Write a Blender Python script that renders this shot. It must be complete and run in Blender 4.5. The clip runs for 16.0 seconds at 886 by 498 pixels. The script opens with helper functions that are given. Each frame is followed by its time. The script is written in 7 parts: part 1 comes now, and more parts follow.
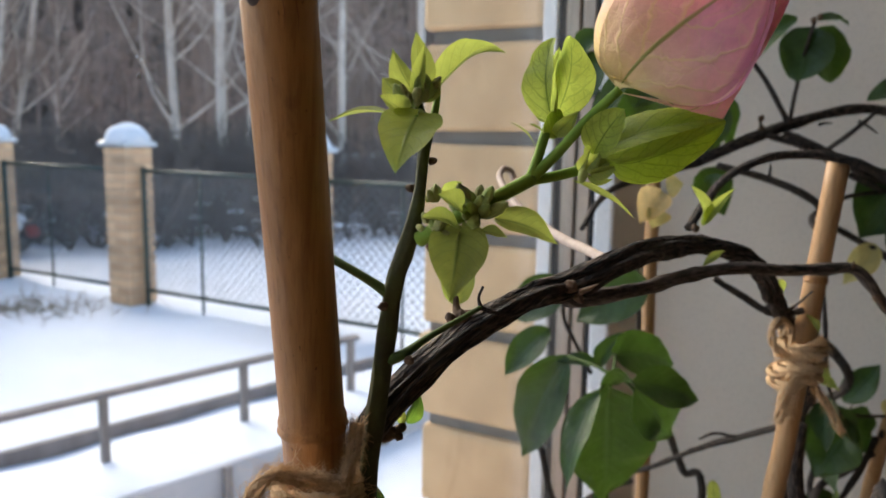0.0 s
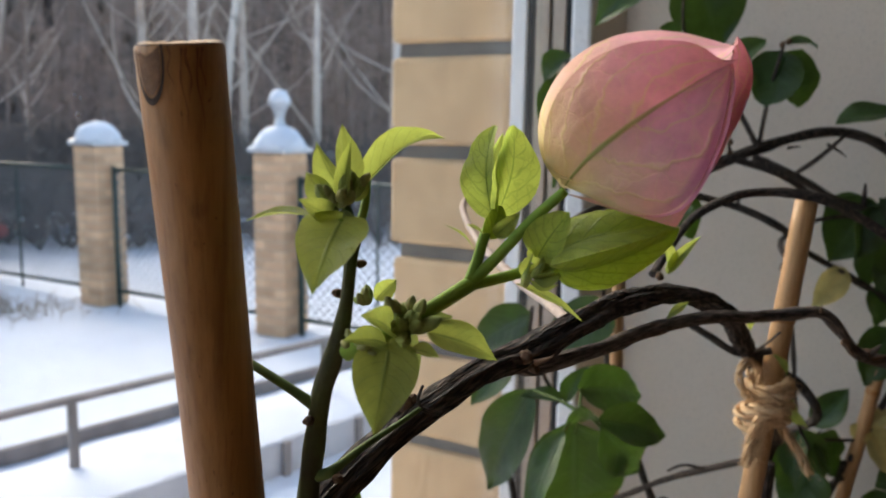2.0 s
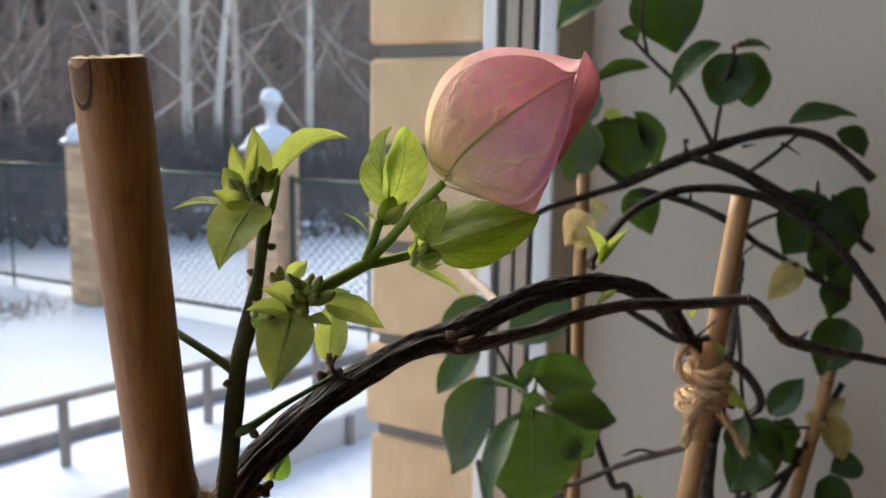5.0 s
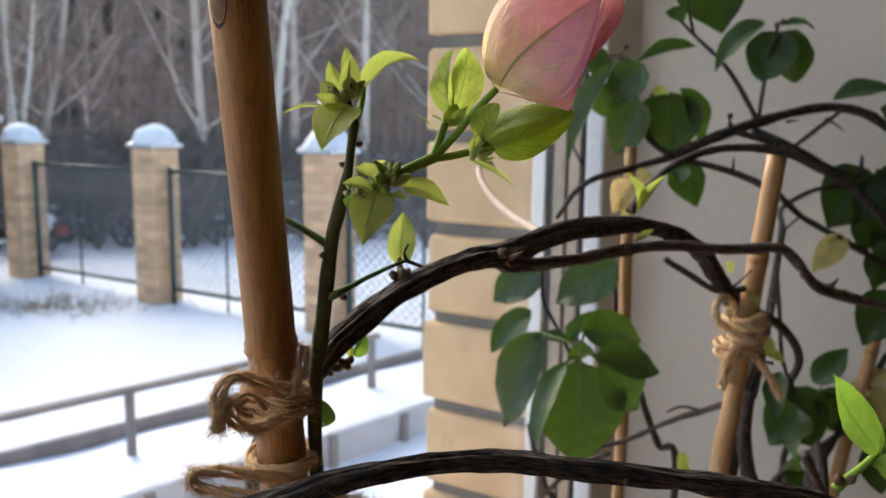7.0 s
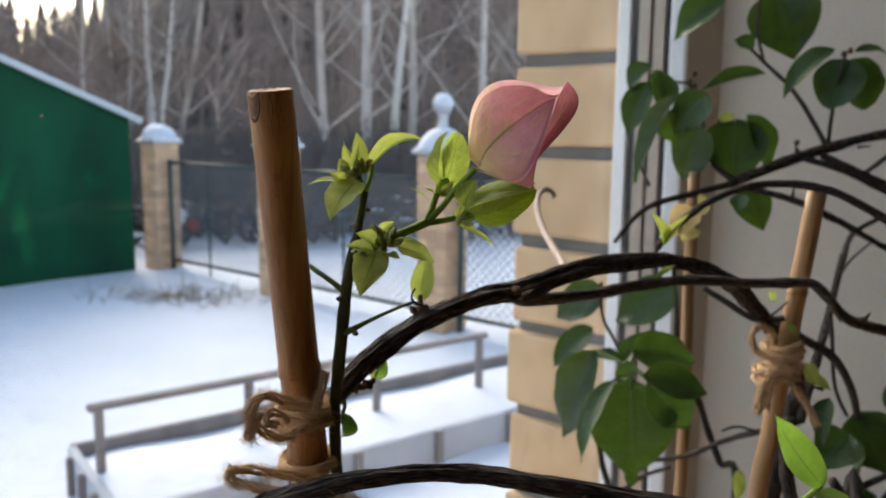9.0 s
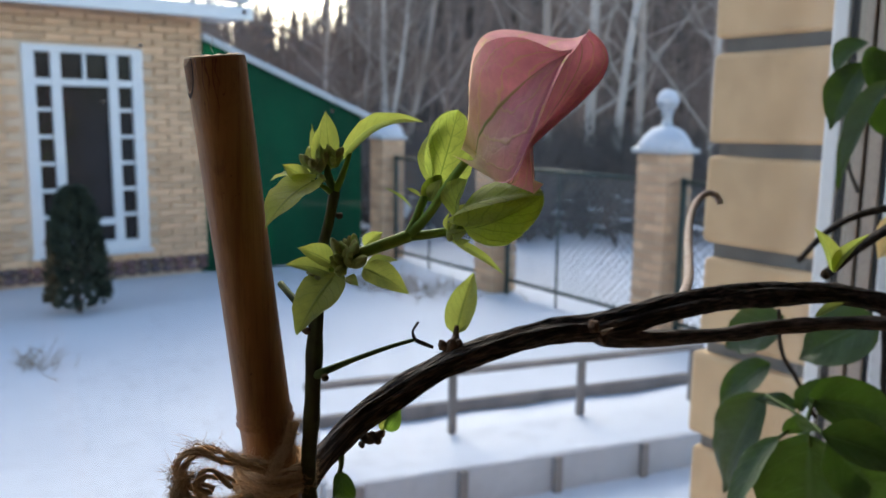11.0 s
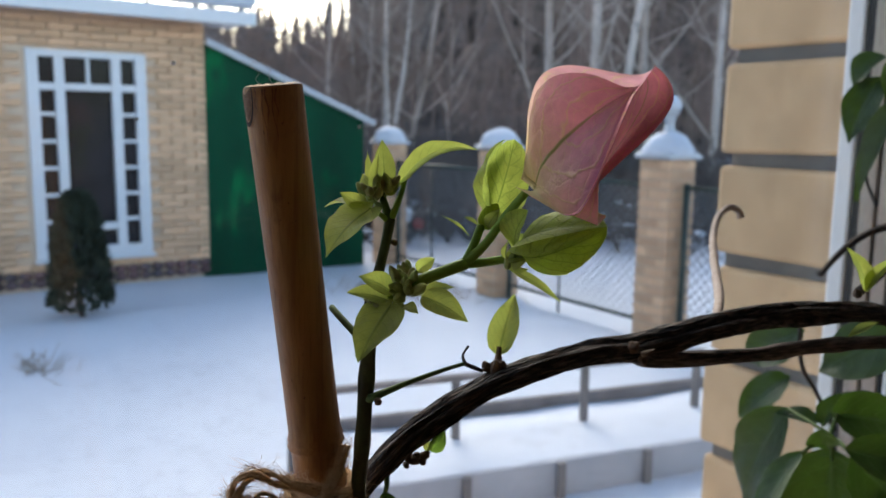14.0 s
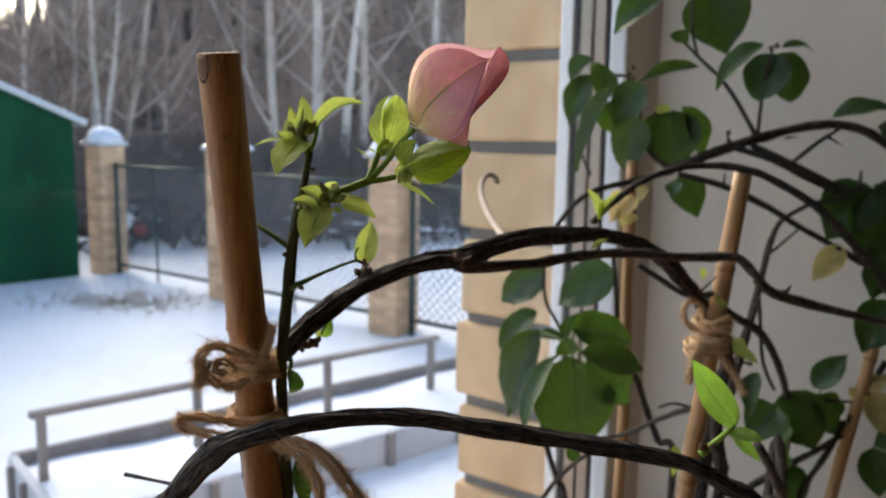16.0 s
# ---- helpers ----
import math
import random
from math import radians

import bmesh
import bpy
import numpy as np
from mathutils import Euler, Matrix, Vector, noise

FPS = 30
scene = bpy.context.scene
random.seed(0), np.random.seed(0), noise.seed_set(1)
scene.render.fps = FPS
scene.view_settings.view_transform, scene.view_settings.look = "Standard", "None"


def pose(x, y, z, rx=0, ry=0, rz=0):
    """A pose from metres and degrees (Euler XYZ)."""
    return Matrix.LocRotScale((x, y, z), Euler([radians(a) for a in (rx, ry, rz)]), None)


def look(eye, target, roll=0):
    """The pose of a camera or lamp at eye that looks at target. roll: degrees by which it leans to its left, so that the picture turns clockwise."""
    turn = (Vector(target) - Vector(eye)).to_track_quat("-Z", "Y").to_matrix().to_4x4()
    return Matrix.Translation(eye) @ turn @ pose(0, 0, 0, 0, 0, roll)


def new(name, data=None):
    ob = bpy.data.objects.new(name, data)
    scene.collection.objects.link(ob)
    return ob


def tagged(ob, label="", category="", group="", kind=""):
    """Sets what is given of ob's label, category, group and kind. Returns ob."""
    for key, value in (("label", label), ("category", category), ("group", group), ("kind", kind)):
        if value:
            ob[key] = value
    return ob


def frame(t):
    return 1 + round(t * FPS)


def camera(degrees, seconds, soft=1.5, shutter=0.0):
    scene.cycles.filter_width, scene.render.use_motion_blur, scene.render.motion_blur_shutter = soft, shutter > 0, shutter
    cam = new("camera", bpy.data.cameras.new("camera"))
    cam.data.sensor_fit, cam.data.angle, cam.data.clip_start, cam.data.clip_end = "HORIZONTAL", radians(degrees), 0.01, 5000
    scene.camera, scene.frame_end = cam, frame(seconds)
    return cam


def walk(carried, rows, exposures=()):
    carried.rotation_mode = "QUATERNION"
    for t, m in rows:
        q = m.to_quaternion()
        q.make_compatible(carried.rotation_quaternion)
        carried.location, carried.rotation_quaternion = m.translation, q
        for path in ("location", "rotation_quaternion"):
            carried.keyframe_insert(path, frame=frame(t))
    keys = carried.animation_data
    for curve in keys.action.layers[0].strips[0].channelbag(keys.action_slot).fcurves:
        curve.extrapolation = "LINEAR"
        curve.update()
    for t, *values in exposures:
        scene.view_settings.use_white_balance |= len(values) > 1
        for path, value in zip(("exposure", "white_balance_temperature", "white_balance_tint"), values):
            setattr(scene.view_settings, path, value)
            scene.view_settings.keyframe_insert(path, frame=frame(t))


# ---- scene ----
cam = camera(57.1, 16.0)
cam.data.dof.use_dof = True
cam.data.dof.focus_distance = 0.165
cam.data.dof.aperture_fstop = 31.0
PATH = [
    (0, (0.019, 0.043, 1.673), (0.018, 2.022, 1.377), 0.8),
    (0.5, (0.02, 0.049, 1.685), (0.031, 2.027, 1.39), 1.0),
    (1, (0.0195, 0.0523, 1.6939), (0.049, 2.029, 1.391), 1.0),
    (1.5, (0.023, 0.057, 1.693), (0.069, 2.034, 1.392), 0.9),
    (2, (0.026, 0.058, 1.689), (0.084, 2.035, 1.389), 1.0),
    (2.5, (0.029, 0.059, 1.687), (0.093, 2.035, 1.383), 1.4),
    (3, (0.032, 0.061, 1.685), (0.11, 2.035, 1.375), 1.8),
    (5.3, (0.043, 0.027, 1.69), (0.108, 2.003, 1.388), 0.7),
    (5.5, (0.039, 0.02, 1.689), (0.075, 1.996, 1.385), 0.7),
    (6, (0.031, 0.014, 1.685), (-0.015, 1.99, 1.382), 0.7),
    (6.5, (0.039, 0.01, 1.673), (-0.018, 1.986, 1.374), 0.5),
    (7, (0.042, -0.002, 1.671), (-0.018, 1.976, 1.377), 0.7),
    (7.5, (0.053, -0.021, 1.677), (-0.015, 1.954, 1.374), 0.8),
    (8, (0.052, -0.04, 1.694), (-0.034, 1.934, 1.382), 0.8),
    (8.5, (0.064, -0.04, 1.692), (-0.123, 1.927, 1.383), 0.5),
    (9, (0.077, -0.036, 1.691), (-0.263, 1.912, 1.39), 0.6),
    (9.5, (0.093, -0.024, 1.691), (-0.463, 1.873, 1.386), 0.7),
    (10, (0.106, -0.004, 1.69), (-0.629, 1.829, 1.374), 0.8),
    (10.2, (0.113, 0.008, 1.687), (-0.668, 1.82, 1.364), 0.9),
    (12.5, (0.098, 0.054, 1.692), (-0.779, 1.827, 1.393), 0.7),
    (13, (0.097, 0.049, 1.699), (-0.775, 1.823, 1.397), 0.7),
    (13.5, (0.101, 0.047, 1.694), (-0.769, 1.823, 1.393), 0.8),
    (14, (0.1, 0.035, 1.692), (-0.753, 1.819, 1.391), 0.8),
    (14.5, (0.095, 0.005, 1.694), (-0.685, 1.823, 1.398), 1.1),
    (15, (0.097, -0.008, 1.681), (-0.473, 1.888, 1.396), 1.1),
    (15.5, (0.093, -0.032, 1.686), (-0.268, 1.915, 1.403), 1.3),
    (16, (0.083, -0.051, 1.679), (-0.141, 1.915, 1.393), 1.0),
]

EXPOSURES = [(0, 1.93, 6800, 11), (1, 1.80, 6800, 11), (2, 1.82, 6800, 11), (3, 1.93, 6800, 11), (5.5, 1.90, 6850, 11), (7, 2.05, 6850, 11), (9, 1.80, 6850, 10), (9.5, 1.70, 6750, 10), (10, 1.40, 6600, 10), (12.5, 1.47, 6350, 10), (14, 1.43, 6350, 10), (15, 1.58, 6550, 10), (15.5, 1.85, 6700, 11), (16, 1.86, 6750, 11)]
walk(cam, [(t, look(eye, target, roll)) for t, eye, target, roll in PATH], EXPOSURES)

# ---- world and light: low winter sun behind the woods, pale overcast sky ----
SUN_AZ, SUN_EL = radians(38), radians(32)
world = bpy.data.worlds.new("winter_sky")
scene.world = world
world.use_nodes = True
wn = world.node_tree
sky = wn.nodes.new("ShaderNodeTexSky")
sky.sky_type = "NISHITA"
sky.sun_disc = False
sky.sun_elevation, sky.sun_rotation = SUN_EL, -SUN_AZ
sky.air_density, sky.dust_density, sky.ozone_density = 1.0, 2.0, 0.6
wn.links.new(sky.outputs[0], wn.nodes["Background"].inputs[0])
wn.nodes["Background"].inputs[1].default_value = 0.15
sun = new("sun", bpy.data.lights.new("sun", "SUN"))
sun.data.energy, sun.data.angle, sun.data.color = 0.7, radians(40), (1.0, 0.93, 0.84)
sun.matrix_world = look((-math.sin(SUN_AZ) * 40, math.cos(SUN_AZ) * 40, math.tan(SUN_EL) * 40), (0, 0, 0))


# ---- material helpers ----
def node(nt, kind, **kw):
    n = nt.nodes.new("ShaderNode" + kind)
    for k, v in kw.items():
        n.inputs[k.replace("_", " ")].default_value = v
    return n


def math_node(nt, op, a, b=0.0, clamp=False):
    n = nt.nodes.new("ShaderNodeMath")
    n.operation, n.use_clamp = op, clamp
    for i, v in enumerate((a, b)):
        if isinstance(v, (int, float)):
            n.inputs[i].default_value = v
        else:
            nt.links.new(v, n.inputs[i])
    return n.outputs[0]


def blend(nt, fac, c1, c2):
    n = nt.nodes.new("ShaderNodeMix")
    n.data_type = "RGBA"
    for i, v in ((0, fac), (6, c1), (7, c2)):
        if isinstance(v, (int, float)):
            n.inputs[i].default_value = v
        elif isinstance(v, tuple):
            n.inputs[i].default_value = (*v, 1)
        else:
            nt.links.new(v, n.inputs[i])
    return n.outputs[2]


def span(nt, x, lo, hi):
    n = nt.nodes.new("ShaderNodeMapRange")
    nt.links.new(x, n.inputs[0])
    n.inputs[1].default_value, n.inputs[2].default_value = lo, hi
    return n.outputs[0]


def coords(nt, stretch=(1, 1, 1)):
    tc = nt.nodes.new("ShaderNodeTexCoord")
    mp = nt.nodes.new("ShaderNodeMapping")
    mp.inputs["Scale"].default_value = stretch
    nt.links.new(tc.outputs["Object"], mp.inputs[0])
    return mp.outputs[0]


def noise_of(nt, vec, scale, detail=4, rough=0.6):
    n = node(nt, "TexNoise", Scale=scale, Detail=detail, Roughness=rough)
    nt.links.new(vec, n.inputs["Vector"])
    return n.outputs[0]


def surface(name, c1, c2, scale, rough=0.6, bump=0.2, fine=6.0, stretch=(1, 1, 1), metal=0.0, vary=0.0, depth=0.001, spots=None, shine=0.5):
    """Two-colour noise surface with grain at a second scale, bump, and variation from piece to piece."""
    m = bpy.data.materials.new(name)
    m.use_nodes = True
    nt = m.node_tree
    bsdf = nt.nodes["Principled BSDF"]
    v = coords(nt, stretch)
    big = span(nt, noise_of(nt, v, scale), 0.3, 0.7)
    small = noise_of(nt, v, scale * fine, 5, 0.7)
    col = blend(nt, big, c1, c2)
    dark = tuple(0.55 * c for c in c1)
    col = blend(nt, math_node(nt, "MULTIPLY", span(nt, small, 0.5, 0.85), 0.6), col, dark)
    if spots:
        col = blend(nt, span(nt, noise_of(nt, v, spots[1], 3), spots[2], spots[2] + 0.08), col, spots[0])
    if vary:
        oi = nt.nodes.new("ShaderNodeObjectInfo")
        hsv = node(nt, "HueSaturation")
        nt.links.new(col, hsv.inputs["Color"])
        k = math_node(nt, "ADD", math_node(nt, "MULTIPLY", oi.outputs["Random"], 2 * vary), 1 - vary)
        nt.links.new(k, hsv.inputs["Value"])
        col = hsv.outputs[0]
    nt.links.new(col, bsdf.inputs["Base Color"])
    bsdf.inputs["Metallic"].default_value = metal
    bsdf.inputs["Specular IOR Level"].default_value = shine
    r = math_node(nt, "ADD", math_node(nt, "MULTIPLY", small, 0.25), rough - 0.12)
    nt.links.new(r, bsdf.inputs["Roughness"])
    if bump:
        b = node(nt, "Bump", Strength=bump, Distance=depth)
        nt.links.new(small, b.inputs["Height"])
        nt.links.new(b.outputs[0], bsdf.inputs["Normal"])
    return m


def cane_skin(name, c1, c2, streak, grime):
    """Dried bamboo: fine fibres and darker streaks along the cane, blotches of grime, a dull sheen."""
    m = bpy.data.materials.new(name)
    m.use_nodes = True
    nt = m.node_tree
    bsdf = nt.nodes["Principled BSDF"]
    v = coords(nt, (1, 1, 0.035))
    col = blend(nt, span(nt, noise_of(nt, coords(nt, (1, 1, 0.25)), 110, 3), 0.3, 0.7), c1, c2)
    fibre = noise_of(nt, v, 1500, 4, 0.65)
    band = noise_of(nt, v, 420, 3, 0.5)
    col = blend(nt, math_node(nt, "MULTIPLY", span(nt, fibre, 0.48, 0.72), 0.55), col, streak)
    col = blend(nt, math_node(nt, "MULTIPLY", span(nt, band, 0.54, 0.70), 0.5), col, streak)
    col = blend(nt, math_node(nt, "MULTIPLY", span(nt, noise_of(nt, coords(nt, (1, 1, 0.4)), 150, 5, 0.7), 0.56, 0.74), 0.55), col, grime)
    speck = noise_of(nt, coords(nt, (1, 1, 0.6)), 900, 2, 0.5)
    col = blend(nt, math_node(nt, "MULTIPLY", span(nt, speck, 0.70, 0.76), 0.7), col, grime)
    nt.links.new(col, bsdf.inputs["Base Color"])
    nt.links.new(math_node(nt, "ADD", math_node(nt, "MULTIPLY", band, 0.3), 0.30), bsdf.inputs["Roughness"])
    bsdf.inputs["Specular IOR Level"].default_value = 0.35
    b = node(nt, "Bump", Strength=0.35, Distance=0.0003)
    nt.links.new(math_node(nt, "ADD", fibre, math_node(nt, "MULTIPLY", band, 1.5)), b.inputs["Height"])
    nt.links.new(b.outputs[0], bsdf.inputs["Normal"])
    return m


def barky(name, c1, c2, streak, freq=2.6, bump=0.9, depth=0.0006):
    """Furrowed bark whose grain runs along the branch."""
    m = bpy.data.materials.new(name)
    m.use_nodes = True
    nt = m.node_tree
    bsdf = nt.nodes["Principled BSDF"]
    at = nt.nodes.new("ShaderNodeAttribute")
    at.attribute_name = "bark"
    v = at.outputs["Vector"]
    big = noise_of(nt, v, freq, 3, 0.5)
    fine = noise_of(nt, v, freq * 3.2, 6, 0.7)
    grain = noise_of(nt, coords(nt), 1500, 3, 0.6)
    col = blend(nt, span(nt, big, 0.3, 0.7), c1, c2)
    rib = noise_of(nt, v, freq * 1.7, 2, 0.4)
    edge = math_node(nt, "MULTIPLY", span(nt, rib, 0.54, 0.60), math_node(nt, "ADD", math_node(nt, "MULTIPLY", fine, 1.2), -0.1), True)
    col = blend(nt, edge, col, streak)
    col = blend(nt, math_node(nt, "MULTIPLY", span(nt, fine, 0.55, 0.72), 0.6), col, streak)
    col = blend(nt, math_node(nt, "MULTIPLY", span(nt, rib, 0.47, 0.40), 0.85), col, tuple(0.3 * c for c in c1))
    col = blend(nt, math_node(nt, "MULTIPLY", span(nt, grain, 0.55, 0.8), 0.4), col, c1)
    nt.links.new(col, bsdf.inputs["Base Color"])
    bsdf.inputs["Roughness"].default_value = 0.8
    b = node(nt, "Bump", Strength=bump, Distance=depth)
    nt.links.new(math_node(nt, "ADD", math_node(nt, "MULTIPLY", span(nt, rib, 0.35, 0.65), 1.5), math_node(nt, "ADD", fine, math_node(nt, "MULTIPLY", grain, 0.3))), b.inputs["Height"])
    nt.links.new(b.outputs[0], bsdf.inputs["Normal"])
    return m


def leafy(name, c, vein, glow, through_share=0.4, rough=0.45, net=0.0, rib=0.6, blush=None, veins=7.0, fine_vein=None, web_share=0.3, shine=0.28):
    """Leaf or bract: midrib and side veins laid along the blade, with light that shines through it."""
    m = bpy.data.materials.new(name)
    m.use_nodes = True
    nt = m.node_tree
    bsdf = nt.nodes["Principled BSDF"]
    out = nt.nodes["Material Output"]
    uv = nt.nodes.new("ShaderNodeUVMap")
    sep = nt.nodes.new("ShaderNodeSeparateXYZ")
    nt.links.new(uv.outputs[0], sep.inputs[0])
    u, v = sep.outputs[0], sep.outputs[1]
    side = math_node(nt, "MULTIPLY", math_node(nt, "ABSOLUTE", math_node(nt, "SUBTRACT", v, 0.5)), 2.0)
    wob = noise_of(nt, coords(nt), 260, 2)
    mid = math_node(nt, "SUBTRACT", 1.0, span(nt, side, *(0.012, 0.045) if fine_vein else (0.02, 0.09)))
    mid = math_node(nt, "MULTIPLY", mid, math_node(nt, "SUBTRACT", 1.15, math_node(nt, "MULTIPLY", u, 0.75)), True)
    bow = math_node(nt, "ADD", math_node(nt, "MULTIPLY", side, 0.9), math_node(nt, "MULTIPLY", math_node(nt, "MULTIPLY", side, side), 1.1))
    run = math_node(nt, "SUBTRACT", math_node(nt, "MULTIPLY", u, veins), bow)
    run = math_node(nt, "ADD", run, math_node(nt, "MULTIPLY", wob, 0.9 if net else 0.5))
    saw = math_node(nt, "ABSOLUTE", math_node(nt, "SUBTRACT", math_node(nt, "FRACT", run), 0.5))
    lat = math_node(nt, "MULTIPLY", math_node(nt, "SUBTRACT", 1.0, span(nt, saw, 0.02, 0.10)), rib)
    mask = math_node(nt, "MAXIMUM", mid, lat)
    if net:
        vo = nt.nodes.new("ShaderNodeTexVoronoi")
        vo.feature = "DISTANCE_TO_EDGE"
        vo.inputs["Scale"].default_value = net
        warp = node(nt, "VectorMath")
        warp.operation = "MULTIPLY_ADD"
        sway = node(nt, "TexNoise", Scale=260.0, Detail=2.0)
        nt.links.new(coords(nt), sway.inputs["Vector"])
        nt.links.new(sway.outputs["Color"], warp.inputs[0])
        warp.inputs[1].default_value = (0.004, 0.004, 0.004)
        nt.links.new(coords(nt), warp.inputs[2])
        nt.links.new(warp.outputs[0], vo.inputs["Vector"])
        web = math_node(nt, "MULTIPLY", math_node(nt, "SUBTRACT", 1.0, span(nt, vo.outputs[0], 0.0, 0.06)), web_share)
        mask = math_node(nt, "MAXIMUM", mask, web)
    relief = mask
    patch = span(nt, noise_of(nt, coords(nt), 120, 4), 0.3, 0.7)
    grit = noise_of(nt, coords(nt), 1400, 3, 0.7)
    base = blend(nt, patch, c, tuple(0.62 * x for x in c))
    margin = math_node(nt, "MULTIPLY", span(nt, side, 0.55, 1.0), 0.45)
    base = blend(nt, margin, base, (1.35 * c[0] + 0.02, 1.15 * c[1] + 0.01, 0.9 * c[2]))
    base = blend(nt, math_node(nt, "MULTIPLY", span(nt, grit, 0.45, 0.75), 0.35), base, tuple(0.5 * x for x in c))
    thru = blend(nt, patch, glow, tuple(0.68 * x for x in glow))
    if blush:
        edge = math_node(nt, "MULTIPLY", u, 1.0)
        ramp = math_node(nt, "ADD", span(nt, edge, 0.04, 0.62), math_node(nt, "MULTIPLY", math_node(nt, "SUBTRACT", wob, 0.5), 0.5), True)
        base = blend(nt, ramp, blush[0], base)
        thru = blend(nt, ramp, blush[1], thru)
    if fine_vein:
        soft = math_node(nt, "MULTIPLY", mask, 0.85)
        base, thru = blend(nt, soft, base, fine_vein), blend(nt, soft, thru, fine_vein)
        mask = math_node(nt, "MULTIPLY", mid, 1.2, True)
    base = blend(nt, math_node(nt, "MULTIPLY", mask, 0.8), base, vein)
    thru = blend(nt, math_node(nt, "MULTIPLY", mask, 0.65), thru, vein)
    if blush:
        rim = math_node(nt, "MULTIPLY", span(nt, v, 0.945, 0.975), span(nt, u, 0.25, 0.5))
        base = blend(nt, math_node(nt, "MULTIPLY", rim, 0.7), base, (0.40, 0.12, 0.22))
        thru = blend(nt, math_node(nt, "MULTIPLY", rim, 0.7), thru, (0.50, 0.16, 0.28))
    oi = nt.nodes.new("ShaderNodeObjectInfo")
    k = math_node(nt, "ADD", math_node(nt, "MULTIPLY", oi.outputs["Random"], 0.4), 0.8)
    cols = []
    for c0 in (base, thru):
        hsv = node(nt, "HueSaturation")
        nt.links.new(c0, hsv.inputs["Color"])
        nt.links.new(k, hsv.inputs["Value"])
        cols.append(hsv.outputs[0])
    nt.links.new(cols[0], bsdf.inputs["Base Color"])
    bsdf.inputs["Roughness"].default_value = rough
    bsdf.inputs["Specular IOR Level"].default_value = shine
    b = node(nt, "Bump", Strength=0.6, Distance=0.0006)
    nt.links.new(math_node(nt, "ADD", math_node(nt, "SUBTRACT", math_node(nt, "MULTIPLY", grit, 0.7), relief), math_node(nt, "MULTIPLY", patch, 0.8)), b.inputs["Height"])
    nt.links.new(b.outputs[0], bsdf.inputs["Normal"])
    tr = node(nt, "BsdfTranslucent")
    nt.links.new(cols[1], tr.inputs[0])
    mix = nt.nodes.new("ShaderNodeMixShader")
    mix.inputs[0].default_value = through_share
    nt.links.new(bsdf.outputs[0], mix.inputs[1])
    nt.links.new(tr.outputs[0], mix.inputs[2])
    nt.links.new(mix.outputs[0], out.inputs[0])
    return m


def clear_glass(name):
    m = bpy.data.materials.new(name)
    m.use_nodes = True
    nt = m.node_tree
    nt.nodes.remove(nt.nodes["Principled BSDF"])
    t = node(nt, "BsdfTransparent", Color=(0.95, 0.97, 0.96, 1))
    g = node(nt, "BsdfGlossy", Roughness=0.02)
    mix = nt.nodes.new("ShaderNodeMixShader")
    graze = math_node(nt, "POWER", node(nt, "LayerWeight").outputs["Facing"], 5.0)
    nt.links.new(math_node(nt, "ADD", math_node(nt, "MULTIPLY", graze, 0.97), 0.025), mix.inputs[0])
    nt.links.new(t.outputs[0], mix.inputs[1])
    nt.links.new(g.outputs[0], mix.inputs[2])
    nt.links.new(mix.outputs[0], nt.nodes["Material Output"].inputs[0])
    return m


# ---- materials ----
SNOW = surface("snow", (0.69, 0.715, 0.76), (0.615, 0.645, 0.70), 1.2, 0.7, 0.3, 9, depth=0.01)
# Room tones are for surfaces out of view, darkened to bounce less light.
ROOM_UNSEEN = surface("unseen_room_wall", (0.42, 0.35, 0.27), (0.37, 0.305, 0.235), 3, 0.8, 0.08, 40)
ROOM_FLOOR = surface("room_floor", (0.26, 0.17, 0.10), (0.19, 0.12, 0.07), 4, 0.5, 0.1, 10)
SNOW_CAP = surface("snow_cap", (0.64, 0.665, 0.715), (0.55, 0.58, 0.635), 4, 0.7, 0.3, 9, depth=0.01)
WALL_PAINT = surface("wall_paint", (0.61, 0.535, 0.45), (0.555, 0.485, 0.405), 3, 0.75, 0.08, 160)
PVC = surface("white_pvc", (0.80, 0.80, 0.80), (0.76, 0.76, 0.77), 8, 0.35, 0.02, 30)
GASKET = surface("rubber_gasket", (0.008, 0.008, 0.009), (0.012, 0.012, 0.012), 60, 0.6, 0.1, 8)
SPACER = surface("spacer_metal", (0.46, 0.37, 0.30), (0.40, 0.32, 0.26), 50, 0.4, 0.05, 8, metal=0.3)
BRICK_NEAR = surface("sand_brick", (0.67, 0.475, 0.28), (0.50, 0.34, 0.195), 16, 0.85, 0.35, 14, vary=0.10, spots=((0.16, 0.10, 0.06), 60, 0.70))
MORTAR = surface("grey_mortar", (0.20, 0.19, 0.175), (0.115, 0.11, 0.105), 28, 0.95, 0.5, 10)
BRICK_FAR = surface("yellow_brick", (0.65, 0.43, 0.265), (0.53, 0.32, 0.19), 3, 0.85, 0.2, 12, vary=0.22, depth=0.004)
MORTAR_FAR = surface("light_mortar", (0.50, 0.39, 0.28), (0.43, 0.33, 0.24), 6, 0.95, 0.3, 10)
# House brick and mortar: more orange, with missing light put into the colour.
BRICK_HOUSE = surface("orange_brick", (0.82, 0.55, 0.34), (0.66, 0.40, 0.23), 2.2, 0.85, 0.2, 12, vary=0.16, depth=0.004, spots=((0.86, 0.68, 0.52), 1.4, 0.60))
MORTAR_HOUSE = surface("pale_mortar", (0.80, 0.64, 0.48), (0.70, 0.55, 0.40), 6, 0.95, 0.3, 10)
STONE = surface("plinth_stone", (0.26, 0.13, 0.115), (0.08, 0.07, 0.075), 5, 0.8, 0.4, 8, vary=0.5, depth=0.006)
